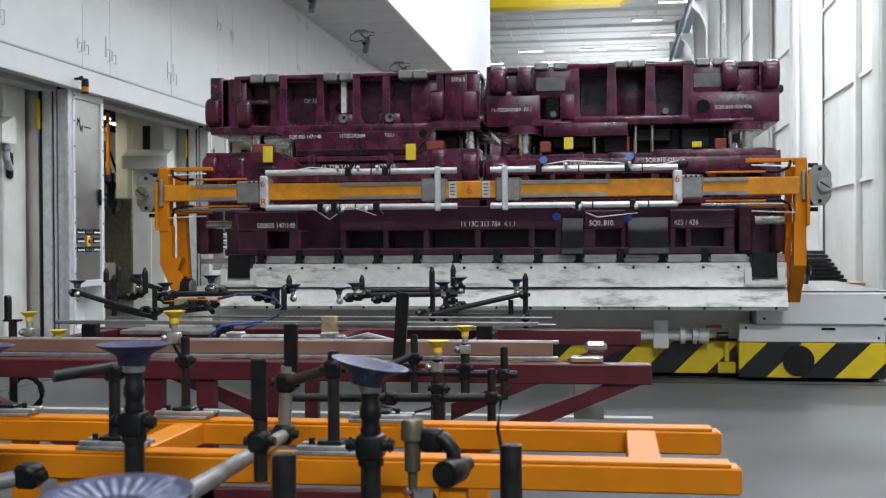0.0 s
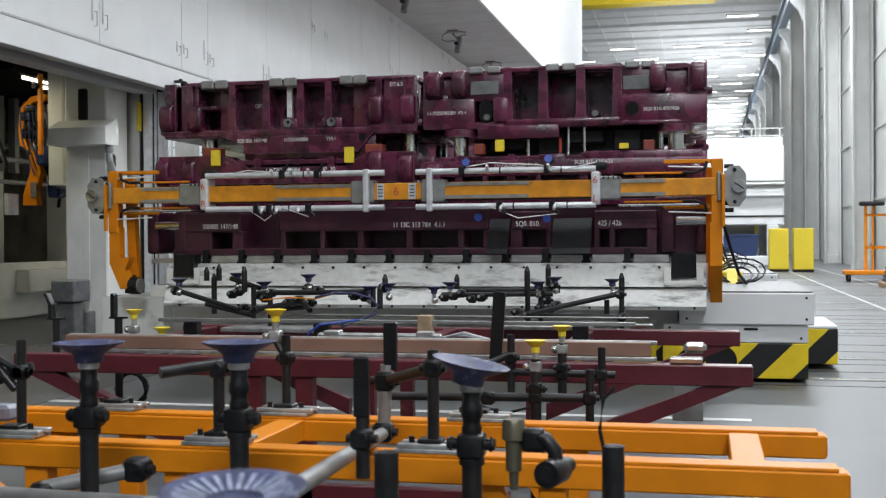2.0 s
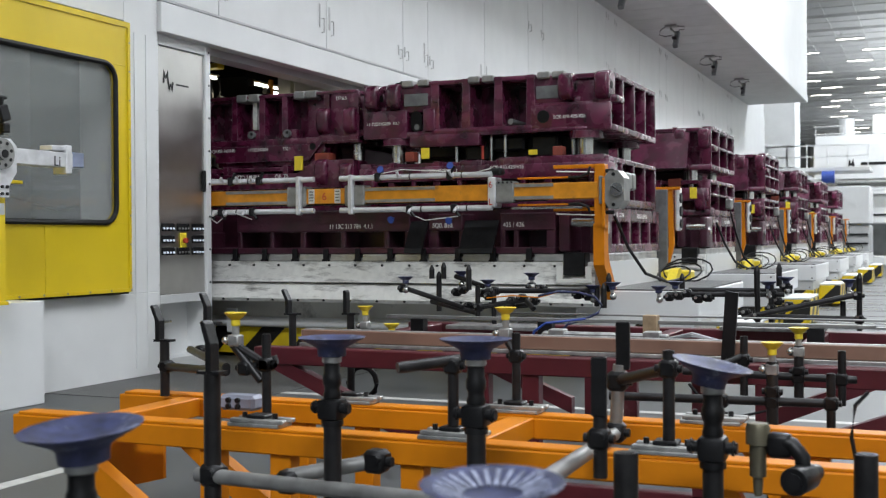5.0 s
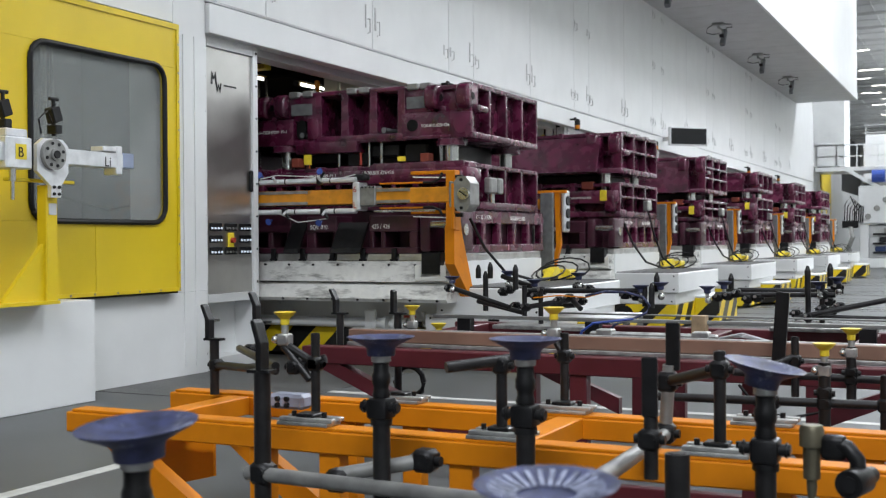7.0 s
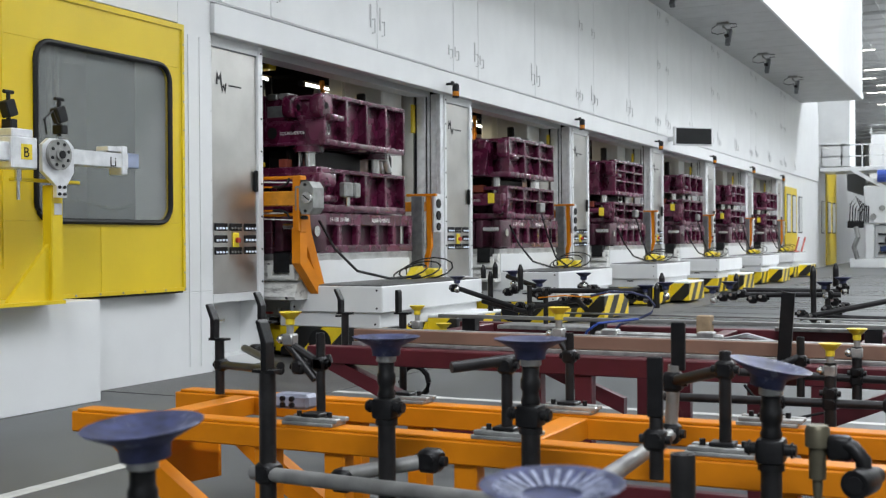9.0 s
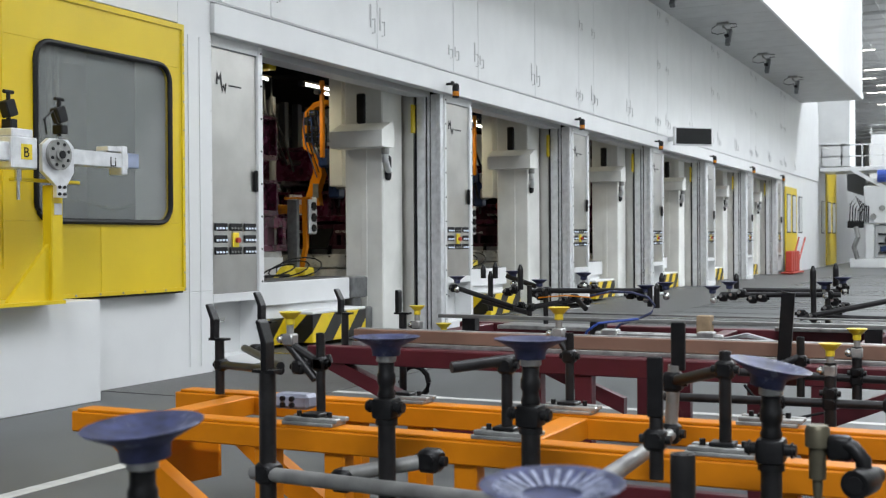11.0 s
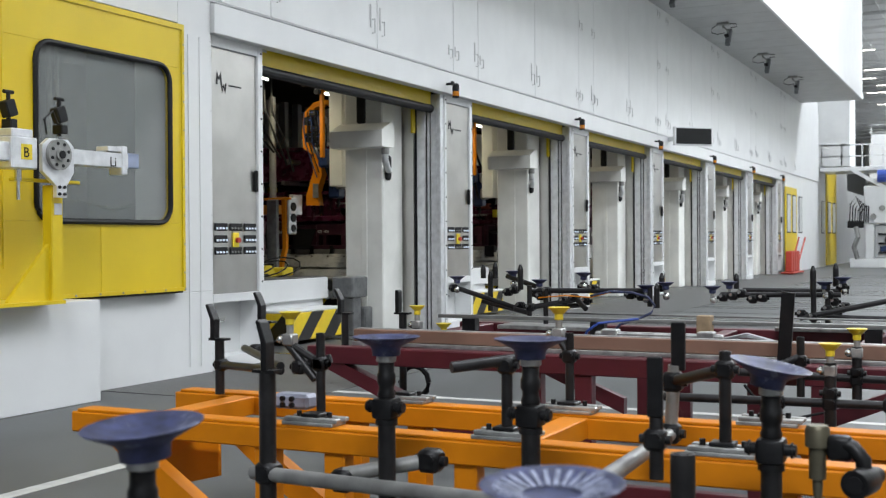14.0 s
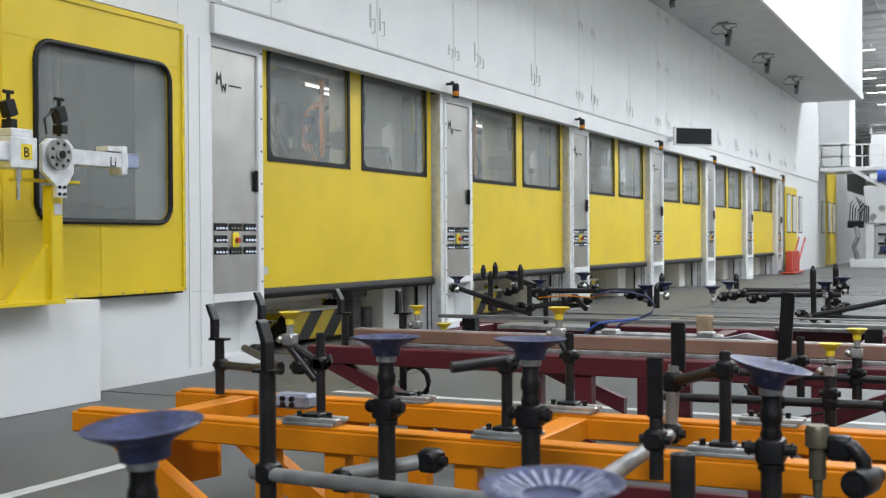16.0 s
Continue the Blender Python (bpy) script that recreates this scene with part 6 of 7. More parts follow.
BIGCUP = [(0.03, -0.07), (0.05, -0.068), (0.053, -0.042), (0.06, -0.034), (0.09, -0.018), (0.118, -0.004), (0.122, 0.0), (0.112, 0.001), (0.09, -0.009), (0.05, -0.022), (0.02, -0.026)]
LITTLE = [(0.012, -0.06), (0.02, -0.055), (0.02, -0.03), (0.03, -0.022), (0.048, -0.003), (0.05, 0.0), (0.045, 0.001), (0.02, -0.008)]


def suction_tool(x, y, zlip, zbase, tilt=(0, 0, 1), grow=1.0, post=0.032, label="large blue-grey suction cup on a dark steel post"):
    t = thing("suction_tool", x, y, zbase, label, "suction tool", "large suction tools")

    def P(name, m, material, lab="", parent=None, smooth=40):
        return part(name, shift(m, x, y, zbase), material, parent or t, lab, smooth)
    cup = P("suction_cup", Mesh().lathe([(r * grow, h * grow) for r, h in BIGCUP], (x, y, zlip), tilt, 40), CUPBLUE, "worn blue-grey rubber cup")
    rbn = 26 if grow == 1.02 else 0
    q = Vector(tilt).to_track_quat("Z", "Y").to_matrix().to_4x4()
    rb = Mesh()
    for k in range(rbn):
        a_ = pose(0, 0, 0, 0, 0, k * 360 / 26)
        rb.box(-0.004 * grow, 0.004 * grow, 0.05 * grow, 0.1 * grow, -0.003, 0.003, 0, pose(0, 0, 0, 18, 0, 0))
        rb.bm.verts.ensure_lookup_table()
        bmesh.ops.transform(rb.bm, matrix=Matrix.Translation((x, y, zlip)) @ q @ a_ @ Matrix.Translation((0, 0, -0.012 * grow)), verts=rb.bm.verts[-8:])
    if rbn:
        P("tread", rb, CUPIN, "pale radial ribs inside the cup", cup)
    else:
        rb.bm.free()
    zt = zlip - 0.067 * grow
    P("neck", Mesh().lathe([(0.028, -0.026), (0.036, -0.022), (0.036, -0.004), (0.03, 0.0)], (x, y, zt), (0, 0, 1), 20), PLATE, "dull metal neck ring")
    P("ball_joint", Mesh().lathe([(0.03, -0.155), (0.033, -0.14), (0.028, -0.125), (0.028, -0.11), (0.034, -0.098), (0.034, -0.07), (0.029, -0.06), (0.029, -0.026)], (x, y, zt), (0, 0, 1), 20), DARKMET)
    P("clamp", Mesh().box(x - 0.042, x + 0.042, y - 0.045, y + 0.045, zt - 0.228, zt - 0.152, 0.014, seg=2).cyl((x, y, zt - 0.25), (x, y, zt - 0.228), 0.04, n=18), DARKMET)
    for s_ in (-1, 1):
        P("clamp_screw", Mesh().cyl((x + s_ * 0.04, y - 0.01, zt - 0.185), (x + s_ * 0.075, y - 0.01, zt - 0.185), 0.018, n=10).cyl((x + s_ * 0.06, y - 0.01, zt - 0.185), (x + s_ * 0.066, y - 0.01, zt - 0.185), 0.024, n=10), DARKMET)
    P("post", Mesh().cyl((x, y, zbase), (x, y, zt - 0.17), post, n=16), TUBE)
    return t


suction_tool(-2.242, 4.15, 1.154, 0.0)
suction_tool(-1.667, 4.10, 1.169, 0.0)
suction_tool(-0.875, 4.05, 1.12, 0.0, (0.2, 0.0, 1))
suction_tool(-0.938, 2.35, 1.088, 0.0, (0, -0.06, 1), 1.02, label="large pale blue-grey suction cup close to the lens")
suction_tool(-1.947, 2.5, 1.10, 0.0, (-0.03, -0.1, 1), 1.1, label="large blue-grey suction cup with a flared lip")


def small_tool(x, y, zlip, ztop, zbase, px=0.0, r=0.02):
    """A yellow cup on a short stem beside a thin post."""
    t = thing("suction_tool", x, y, zbase, "small yellow suction cup on a thin dark post", "suction tool", "yellow suction tools")

    def P(name, m, material, lab="", smooth=40):
        return part(name, shift(m, x, y, zbase), material, t, lab, smooth)
    P("suction_cup", Mesh().lathe(LITTLE, (x, y, zlip), (0, 0, 1), 24), YELLOW2, "yellow rubber cup")
    P("neck", Mesh().cyl((x, y, zlip - 0.1), (x, y, zlip - 0.05), 0.016, n=12), PLATE)
    P("block", Mesh().box(x - 0.027, x + 0.027, y - 0.027, y + 0.027, zlip - 0.145, zlip - 0.095, 0.006), PLATE)
    P("ball_screw", Mesh().ball((x - 0.04, y - 0.02, zlip - 0.12), 0.017, 10), STEEL)
    P("swivel", Mesh().cyl((x - 0.045, y, zlip - 0.12), (x - 0.03, y, zlip - 0.12), 0.022, n=12).tube([(x, y, zlip - 0.14), (x + px, y, zlip - 0.22)], 0.018), TUBE)
    P("clamp", clamp_block(x + px, y, zlip - 0.22, 0.03), DARKMET)
    P("post", Mesh().cyl((x + px, y, zbase), (x + px, y, ztop), r, n=12), TUBE)


small_tool(-3.048, 4.75, 1.189, 1.083, 0.76, 0.155)
small_tool(-0.929, 5.8, 1.035, 0.95, 0.001, 0.0, 0.026)
small_tool(-0.892, 6.5, 1.05, 0.96, 0.7, 0.0, 0.024)
small_tool(-3.527, 6.9, 1.09, 1.0, 0.85, -0.1)
small_tool(-3.345, 6.9, 0.985, 0.86, 0.845, 0.08)
small_tool(-2.06, 5.45, 1.19, 1.075, 0.745, 0.05)


def pipe_thing(name, label, pipes, clamps, r=0.02, material=None, plates=()):
    a_ = pipes[0][0]
    t = thing(name, a_[0], a_[1], a_[2], label, "tooling arm", "tooling arms")
    for ps in pipes:
        tb = part("tube", shift(Mesh().tube(list(ps), r, 14), *a_), material or TUBE, t, "", 40)
        e0, e1 = Vector(ps[-1]), Vector(ps[-2])
        dn = (e0 - e1).normalized()
        # black disc on the tube's end paints the shade of its hollow
        part("bore", shift(Mesh().cyl(e0, e0 + dn * 0.002, r * 0.72, n=14), *a_), BLACK, tb, "black disc painting the shade of the hollow end")
    for q in clamps:
        part("clamp", shift(clamp_block(*q, r * 1.5), *a_), DARKMET, t, "", 40)
    for x0, x1, y0, y1, z0, z1 in plates:
        part("plate", shift(Mesh().box(x0, x1, y0, y1, z0, z1, 0.004), *a_), DARKMET, t)
    return t


def finger_bracket(x, y, z0, z1, w_=0.05, lean=0.05, zpost=None, r=0.024):
    """A bent flat finger on a post."""
    t = thing("locating_stop", x, y, zpost or z0, "bent black steel stop finger on a dark post", "stop finger", "stop fingers")
    h = z1 - z0
    d_ = -0.03 if lean < 0 else 0.0
    x_ = x - d_
    m = Mesh().prism([(x_ + 0.012, z0 - (0.03 if lean < 0 else 0)), (x_ + 0.014, z0 + h * 0.55), (x_ + 0.012 - abs(lean) * 0.6, z1 - 0.012), (x_ - abs(lean) * 0.6, z1), (x_ - 0.012 - abs(lean) * 0.6, z1 - 0.008), (x_ - 0.012, z0 + h * 0.55), (x_ - 0.012, z0 - (0.03 if lean < 0 else 0))], "y", y - w_ / 2, y + w_ / 2)
    bmesh.ops.bevel(m.bm, geom=list(m.bm.edges), offset=0.003, segments=1, affect="EDGES", profile=0.5)
    part("finger", shift(m, x, y, zpost or z0), DARKMET, t)
    part("flange", shift(Mesh().box(x - 0.02, x + 0.08, y - w_ / 2, y + w_ / 2, z0 - 0.006, z0 + 0.006), x, y, zpost or z0), DARKMET, t)
    if zpost is not None:
        part("post", shift(Mesh().cyl((x + 0.03, y, zpost), (x + 0.03, y, z0), r, n=12), x, y, zpost), TUBE, t, "", 40)


finger_bracket(-2.82, 4.2, 1.0, 1.2, 0.06, -0.04, 0.001, 0.033)
finger_bracket(-3.79, 5.6, 1.07, 1.23, 0.05, 0.045, 0.9, 0.018)
finger_bracket(-3.87, 5.3, 1.0, 1.18, 0.05, 0.05, 0.72)
finger_bracket(-4.08, 6.9, 1.03, 1.19, 0.05, 0.05, 0.8)
finger_bracket(-3.66, 6.9, 1.04, 1.19, 0.05, 0.0, 0.53)
pipe_thing("tube_holder", "long grey steel tube with clamps", [((-2.86, 4.2, 0.605), (-1.75, 4.05, 0.625)), ((-2.45, 4.2, 0.63), (-2.14, 4.3, 0.69))], [(-2.79, 4.2, 0.61), (-2.45, 4.2, 0.61), (-2.14, 4.3, 0.69)], 0.028, GREYMET)
pipe_thing("tube_holder", "diagonal grey steel tube with a black clamp", [((-1.43, 5.0, 0.725), (-1.19, 3.3, 0.868)), ((-1.432, 5.0, 0.70), (-1.413, 5.0, 1.0))],
           [(-1.43, 5.0, 0.73), (-1.42, 5.0, 0.935)], 0.026, GREYMET, [(-1.425, -1.37, 4.985, 5.01, 0.98, 1.17)])
pipe_thing("tube_holder", "thick dark post with a flat top plate", [((-1.212, 4.0, 0.757), (-1.212, 4.0, 1.0))], [(-1.215, 4.0, 0.88)], 0.022, None, [(-1.236, -1.186, 3.975, 3.99, 0.95, 1.136)])
pipe_thing("tube_holder", "dark grey tube on a thin post", [((-1.142, 4.66, 0.74), (-1.142, 4.66, 1.095)), ((-1.142, 4.66, 1.03), (-1.42, 5.0, 0.935))], [(-1.142, 4.66, 1.03)], 0.022)
pipe_thing("tube_holder", "horizontal dark tube with end posts", [((-1.67, 5.8, 0.762), (-0.66, 5.8, 0.775)), ((-0.681, 5.8, 0.66), (-0.681, 5.8, 0.905))], [(-1.15, 5.8, 0.765), (-0.93, 5.8, 0.77), (-0.681, 5.8, 0.775)], 0.02)
pipe_thing("tube_holder", "horizontal dark tube with end posts", [((-1.47, 6.5, 0.81), (-0.62, 6.5, 0.80)), ((-0.688, 6.5, 0.67), (-0.688, 6.5, 0.94)), ((-1.16, 6.5, 0.7), (-1.16, 6.5, 1.0)), ((-1.16, 6.5, 0.9), (-1.3, 6.4, 0.84))], [(-0.893, 6.5, 0.8), (-0.69, 6.5, 0.8), (-1.16, 6.5, 0.88)], 0.02)
pipe_thing("tube_holder", "dark post with an angled cross tube", [((-1.987, 4.66, 0.75), (-1.987, 4.66, 1.03)), ((-2.15, 4.5, 1.01), (-1.93, 4.72, 1.035))], [(-1.987, 4.66, 1.01)], 0.022)
pipe_thing("tube_holder", "dark angled tube on a rack post", [((-2.893, 4.75, 0.76), (-2.893, 4.75, 1.1)), ((-3.06, 4.75, 1.05), (-2.92, 4.75, 0.9)), ((-3.83, 5.3, 0.87), (-3.2, 4.9, 0.91)), ((-3.9, 5.6, 0.925), (-3.2, 4.9, 0.93)), ((-3.0, 4.75, 0.95), (-2.86, 4.78, 0.99))], [(-2.893, 4.75, 0.97), (-3.83, 5.3, 0.87), (-3.79, 5.55, 0.925), (-3.0, 4.75, 0.95)], 0.02)
pipe_thing("tube_holder", "short stub post of dark steel", [((-1.08, 3.8, 0.0), (-1.08, 3.8, 0.88))], [], 0.036)
pipe_thing("tube_holder", "dark post with a bent wire", [((-0.436, 4.0, 0.0), (-0.436, 4.0, 0.884))], [], 0.034)
pipe_thing("wire_hook", "bent black wire hook", [((-0.46, 4.0, 0.85), (-0.475, 4.0, 0.93), (-0.465, 4.0, 1.02), (-0.43, 4.0, 1.06))], [], 0.006)
v = thing("vacuum_valve", -0.735, 4.0, 0.66, "small vacuum valve on a black swivel clamp", "valve")
part("body", Mesh().lathe([(0.014, 0.1), (0.018, 0.14), (0.018, 0.165), (0.03, 0.17), (0.03, 0.28), (0.043, 0.285), (0.043, 0.345), (0.036, 0.36)], (0, 0, 0), (0, 0, 1), 24), mat("grey_brass", (0.16, 0.145, 0.1), 0.4, 0.7), v, "", 40)
part("arm", Mesh().box(0.03, 0.12, -0.03, 0.03, 0.24, 0.33, 0.02, seg=2).tube([(0.08, 0, 0.3), (0.12, -0.01, 0.29), (0.155, -0.02, 0.25), (0.16, -0.02, 0.19)], 0.028, 14), DARKMET, v, "", 50)
cl_ = part("clamp", Mesh().lathe([(0.038, -0.1), (0.048, -0.1), (0.05, -0.095), (0.05, 0.03), (0.045, 0.04)], (0.16, -0.02, 0.18), (0.25, 1, 0), 28), DARKMET, v, "black swivel clamp ring", 40)
# the ring's shaded bore is a black disc
part("bore", Mesh().cyl((0.1357, -0.117, 0.18), (0.1337, -0.125, 0.18), 0.03, n=20), BLACK, cl_, "black disc painting the shade of the bore")
part("tube", Mesh().cyl((0.16, -0.02, 0.18), (0.19, 0.1, 0.18), 0.03, n=16), TUBE, v, "", 40)
v.scale = (0.82, 0.82, 0.82)
lf = thing("locating_stop", -1.24, 6.5, 0.86, "tall leaning black steel finger", "stop finger", "stop fingers")
part("finger", Mesh().prism([(-0.035, 0.0), (0.03, 0.0), (0.055, 0.36), (-0.01, 0.37)], "y", -0.012, 0.012), DARKMET, lf)
# clamp plates on the rack beams
for x, y in ((-2.87, 4.66), (-1.99, 4.66), (-1.15, 4.66), (-2.83, 5.41), (-2.0, 5.41), (-1.12, 5.41)):
    t = thing("mounting_plate", x, y, 0.722, "dull aluminium mounting plate clamped on the rack beam", "mounting plate", "mounting plates")
    part("plate", Mesh().box(-0.13, 0.12, -0.055, 0.06, 0.0, 0.016, 0.003), PLATE, t)
    part("slide_bar", Mesh().box(-0.12, 0.14, -0.05, -0.015, 0.0165, 0.034, 0.003), PLATE, t)
    part("slide_bar", Mesh().box(-0.12, 0.14, 0.02, 0.055, 0.0165, 0.034, 0.003), PLATE, t)
    part("foot", Mesh().box(-0.045, 0.045, -0.04, 0.04, 0.035, 0.05, 0.004), DARKMET, t)
    for bx in (-0.075, 0.075):
        part("screw", Mesh().cyl((bx, 0, 0.0165), (bx, 0, 0.055), 0.011, n=8), DARKMET, t)
jb = thing("junction_box", -3.21, 5.03, 0.722, "small grey-blue junction box with four sockets", "junction box")
part("body", Mesh().box(-0.09, 0.1, -0.05, 0.05, 0.0, 0.07, 0.015), mat("grey_blue_plastic", (0.3, 0.32, 0.4), 0.5), jb)
for k in range(4):
    part("socket", Mesh().cyl((-0.03 + 0.05 * (k % 2), -0.065, 0.02 + 0.03 * (k // 2)), (-0.03 + 0.05 * (k % 2), -0.05, 0.02 + 0.03 * (k // 2)), 0.012), BLACK, jb)

# tools on the maroon rack
BY = 8.45


def rack_tool(x, y, z, tubes, clamps, cups, fingers):
    t = thing("gripper_tool", x, y, z, "dark tube gripper tool with small blue cups on the maroon rack", "gripper tool", "gripper tools")
    for ps in tubes:
        part("tube", shift(Mesh().tube([(a_, BY + dy_, c_) for a_, dy_, c_ in ps], 0.019, 12), x, y, z), TUBE, t, "", 40)
    for a_, dy_, c_ in clamps:
        part("clamp", shift(clamp_block(a_, BY + dy_, c_, 0.03), x, y, z), DARKMET, t, "", 40)
        part("clamp_screw", shift(Mesh().cyl((a_ - 0.012, BY + dy_ - 0.05, c_ + 0.012), (a_ - 0.012, BY + dy_ - 0.038, c_ + 0.012), 0.013, n=8), x, y, z), STEEL, t)
    for a_, dy_, c_ in cups:
        part("suction_cup", shift(Mesh().lathe([(r * 1.2, h * 0.9) for r, h in LITTLE], (a_, BY + dy_, c_), (0, 0, 1), 24), x, y, z), CUPBLUE, t, "blue-grey cup", 40)
        part("cup_stem", shift(Mesh().cyl((a_, BY + dy_, c_ - 0.1), (a_, BY + dy_, c_ - 0.05), 0.014), x, y, z), PLATE, t)
        part("ball_joint", shift(Mesh().ball((a_ + 0.01, BY + dy_ - 0.02, c_ - 0.1), 0.026, 12), x, y, z), STEEL, t, "bright steel ball joint", 60)
    for a_, dy_, c_, h in fingers:
        part("pin", shift(Mesh().cyl((a_, BY + dy_, c_), (a_, BY + dy_, c_ + h), 0.021, n=12).cyl((a_, BY + dy_, c_ + h), (a_, BY + dy_, c_ + h + 0.035), 0.021, 0.008, n=12), x, y, z), TUBE, t, "dark steel locating pin", 40)


rack_tool(-3.3, BY, 0.845, [((-4.01, 0, 1.14), (-3.47, -0.1, 1.0)), ((-3.81, 0.1, 1.03), (-3.38, -0.05, 0.96)), ((-3.63, 0.15, 1.22), (-3.36, 0.05, 1.15)), ((-3.33, 0, 1.12), (-2.51, 0, 1.13)),
                            ((-3.36, -0.05, 1.0), (-3.02, 0, 1.06)), ((-3.02, 0, 1.06), (-2.92, -0.1, 1.0)), ((-3.2, 0.05, 1.0), (-2.98, 0.05, 1.02)), ((-3.25, -0.03, 0.87), (-3.25, -0.03, 1.14)), ((-3.37, -0.05, 0.93), (-3.37, -0.05, 1.16)), ((-2.48, 0, 1.02), (-2.48, 0, 1.16))],
          [(-3.36, -0.05, 1.0), (-3.5, 0.1, 1.0), (-3.55, 0.1, 1.12), (-3.62, 0.15, 1.1), (-3.25, 0, 1.12), (-3.12, 0, 1.05), (-3.04, 0, 1.07), (-2.95, 0, 1.05), (-2.9, 0.02, 1.14), (-2.62, 0, 1.1), (-2.54, 0, 1.09), (-4.0, 0, 1.13), (-3.36, 0.05, 1.1), (-3.02, 0.15, 1.15), (-3.3, 0, 1.08)],
          [(-3.98, 0, 1.22), (-3.58, 0.15, 1.26), (-3.33, 0.05, 1.2), (-3.02, 0.15, 1.25), (-2.51, 0, 1.17), (-2.38, 0.05, 1.19)],
          [(-3.42, -0.1, 1.13, 0.15), (-3.79, 0.2, 0.95, 0.27), (-3.85, 0.2, 1.2, 0.07), (-3.75, 0.2, 1.2, 0.09), (-2.43, 0, 1.01, 0.14), (-2.42, 0.1, 1.12, 0.1)])
BY = 8.9
rack_tool(-1.4, BY, 0.845, [((-1.94, 0.1, 1.12), (-1.21, 0.1, 1.12)), ((-2.08, 0, 1.09), (-1.25, 0, 1.1)), ((-1.42, -0.1, 0.9), (-1.42, -0.1, 1.1)), ((-1.34, 0, 0.85), (-1.34, 0, 1.19)), ((-1.51, -0.12, 0.94), (-0.75, -0.05, 1.11)), ((-1.47, -0.05, 0.95), (-0.75, -0.05, 0.94)), ((-0.86, 0, 0.93), (-0.86, 0, 1.06)), ((-0.75, -0.05, 0.86), (-0.75, -0.05, 1.16))],
          [(-1.42, -0.1, 0.95), (-1.5, -0.1, 0.97), (-1.34, 0, 1.0), (-1.3, 0.05, 1.05), (-1.27, 0, 0.99), (-1.33, 0, 1.1), (-1.25, 0.1, 1.15), (-2.06, 0, 1.07), (-1.99, 0, 1.08), (-1.93, 0, 1.1), (-1.85, 0, 1.06), (-1.78, 0, 1.07), (-0.76, -0.05, 1.1), (-0.75, -0.05, 0.94), (-1.22, 0, 1.02)],
          [(-2.14, 0, 1.15), (-2.04, 0.1, 1.18), (-1.36, 0, 1.19), (-1.25, 0.1, 1.22), (-0.82, 0, 1.21)],
          [(-1.42, -0.12, 1.1, 0.17), (-1.31, 0.2, 1.15, 0.13), (-2.03, 0.3, 1.12, 0.08), (-0.75, -0.05, 1.12, 0.1)])
for x, y in ((-3.2, 8.35), (-1.32, 8.85)):
    t = thing("mounting_plate", x, y, 0.85, "aluminium mounting plate on the maroon rack", "mounting plate", "mounting plates")
    part("plate", Mesh().box(-0.35, 0.35, -0.14, 0.16, 0.0, 0.03, 0.005), PLATE, t)
h_ = thing("air_hose", -2.4, 8.3, 0.9, "thin blue and orange air hoses on the tools", "air hose")
part("hose", Mesh().tube([(-0.5, 0.1, 0.19), (-0.35, 0.1, 0.225), (-0.2, 0.1, 0.22), (-0.08, 0.1, 0.19), (-0.03, 0.1, 0.13), (-0.05, 0.08, 0.08), (-0.15, 0.05, 0.03), (-0.25, 0.0, 0.0), (-0.3, 0, -0.05)], 0.009, 8), CUPBLUE, h_)
part("hose", Mesh().tube([(-0.9, 0.1, 0.17), (-0.7, 0.1, 0.19), (-0.5, 0.1, 0.18), (-0.35, 0.1, 0.22), (-0.2, 0.1, 0.225)], 0.005, 6), ORANGE, h_)

# ---- far end of the hall ----
fm = thing("press_machine", -2.0, 66, 0, "large white press machine at the end of the hall", "press machine")
part("crown", Mesh().box(-4.5, 6, -1, 3, 4.55, 6.45, 0.05), WHITE, fm)
part("top_box", Mesh().box(-4.5, 6, 0, 3, 6.45, 7.0, 0.05), WHITE, fm)
part("slide", Mesh().box(-4.3, 6, -0.8, 2.6, 2.2, 4.2, 0.05), WHITE, fm)
part("slide_slot", Mesh().box(-4.3, 6, -0.83, -0.81, 2.62, 2.72), DARKMET, fm)
part("ledge", Mesh().box(-4.5, 6, -1.1, -0.8, 3.75, 4.0, 0.03), WHITE, fm)
part("bed", Mesh().box(-4.5, 6, -1, 3, 0.0, 0.5, 0.05), WHITE, fm)
part("back_wall", Mesh().box(-4.5, 6, 2.8, 3.0, 0.5, 2.2), GREY_LIGHT, fm)
for x in (-4.2, -0.05, 2.5, 5.4):
    part("upright", Mesh().box(x - 0.3, x + 0.3, -0.9, 2.7, 0.5, 2.2, 0.03), WHITE, fm)
for x in (-2.9, 1.2, 4.0):
    part("inner_table", Mesh().box(x - 0.8, x + 0.8, 0.5, 1.8, 0.5, 0.95, 0.03), GREYMET, fm)
    part("inner_post", Mesh().box(x + 0.5, x + 0.7, 0.4, 0.6, 0.95, 2.2, 0.01), YELLOW, fm)
part("header_pipe", Mesh().cyl((-4.5, -1.15, 4.38), (6, -1.15, 4.38), 0.13), GREYMET, fm)
for x in (-3.5, 0.0, 3.2):
    part("pipe_drop", Mesh().cyl((x, -1.15, 3.85), (x, -1.15, 4.3), 0.16).box(x - 0.25, x + 0.25, -1.3, -1.0, 4.2, 4.5, 0.05), GREYMET, fm)
part("emblem", Mesh().prism([(-2.75, 5.25), (-2.68, 5.65), (-2.58, 5.4), (-2.48, 5.65), (-2.4, 5.25), (-2.5, 5.25), (-2.58, 5.3)], "y", -1.02, -1.0).box(-2.1, 1.6, -1.02, -1.0, 5.3, 5.45), DARKMET, fm, "dark plain maker's emblem")
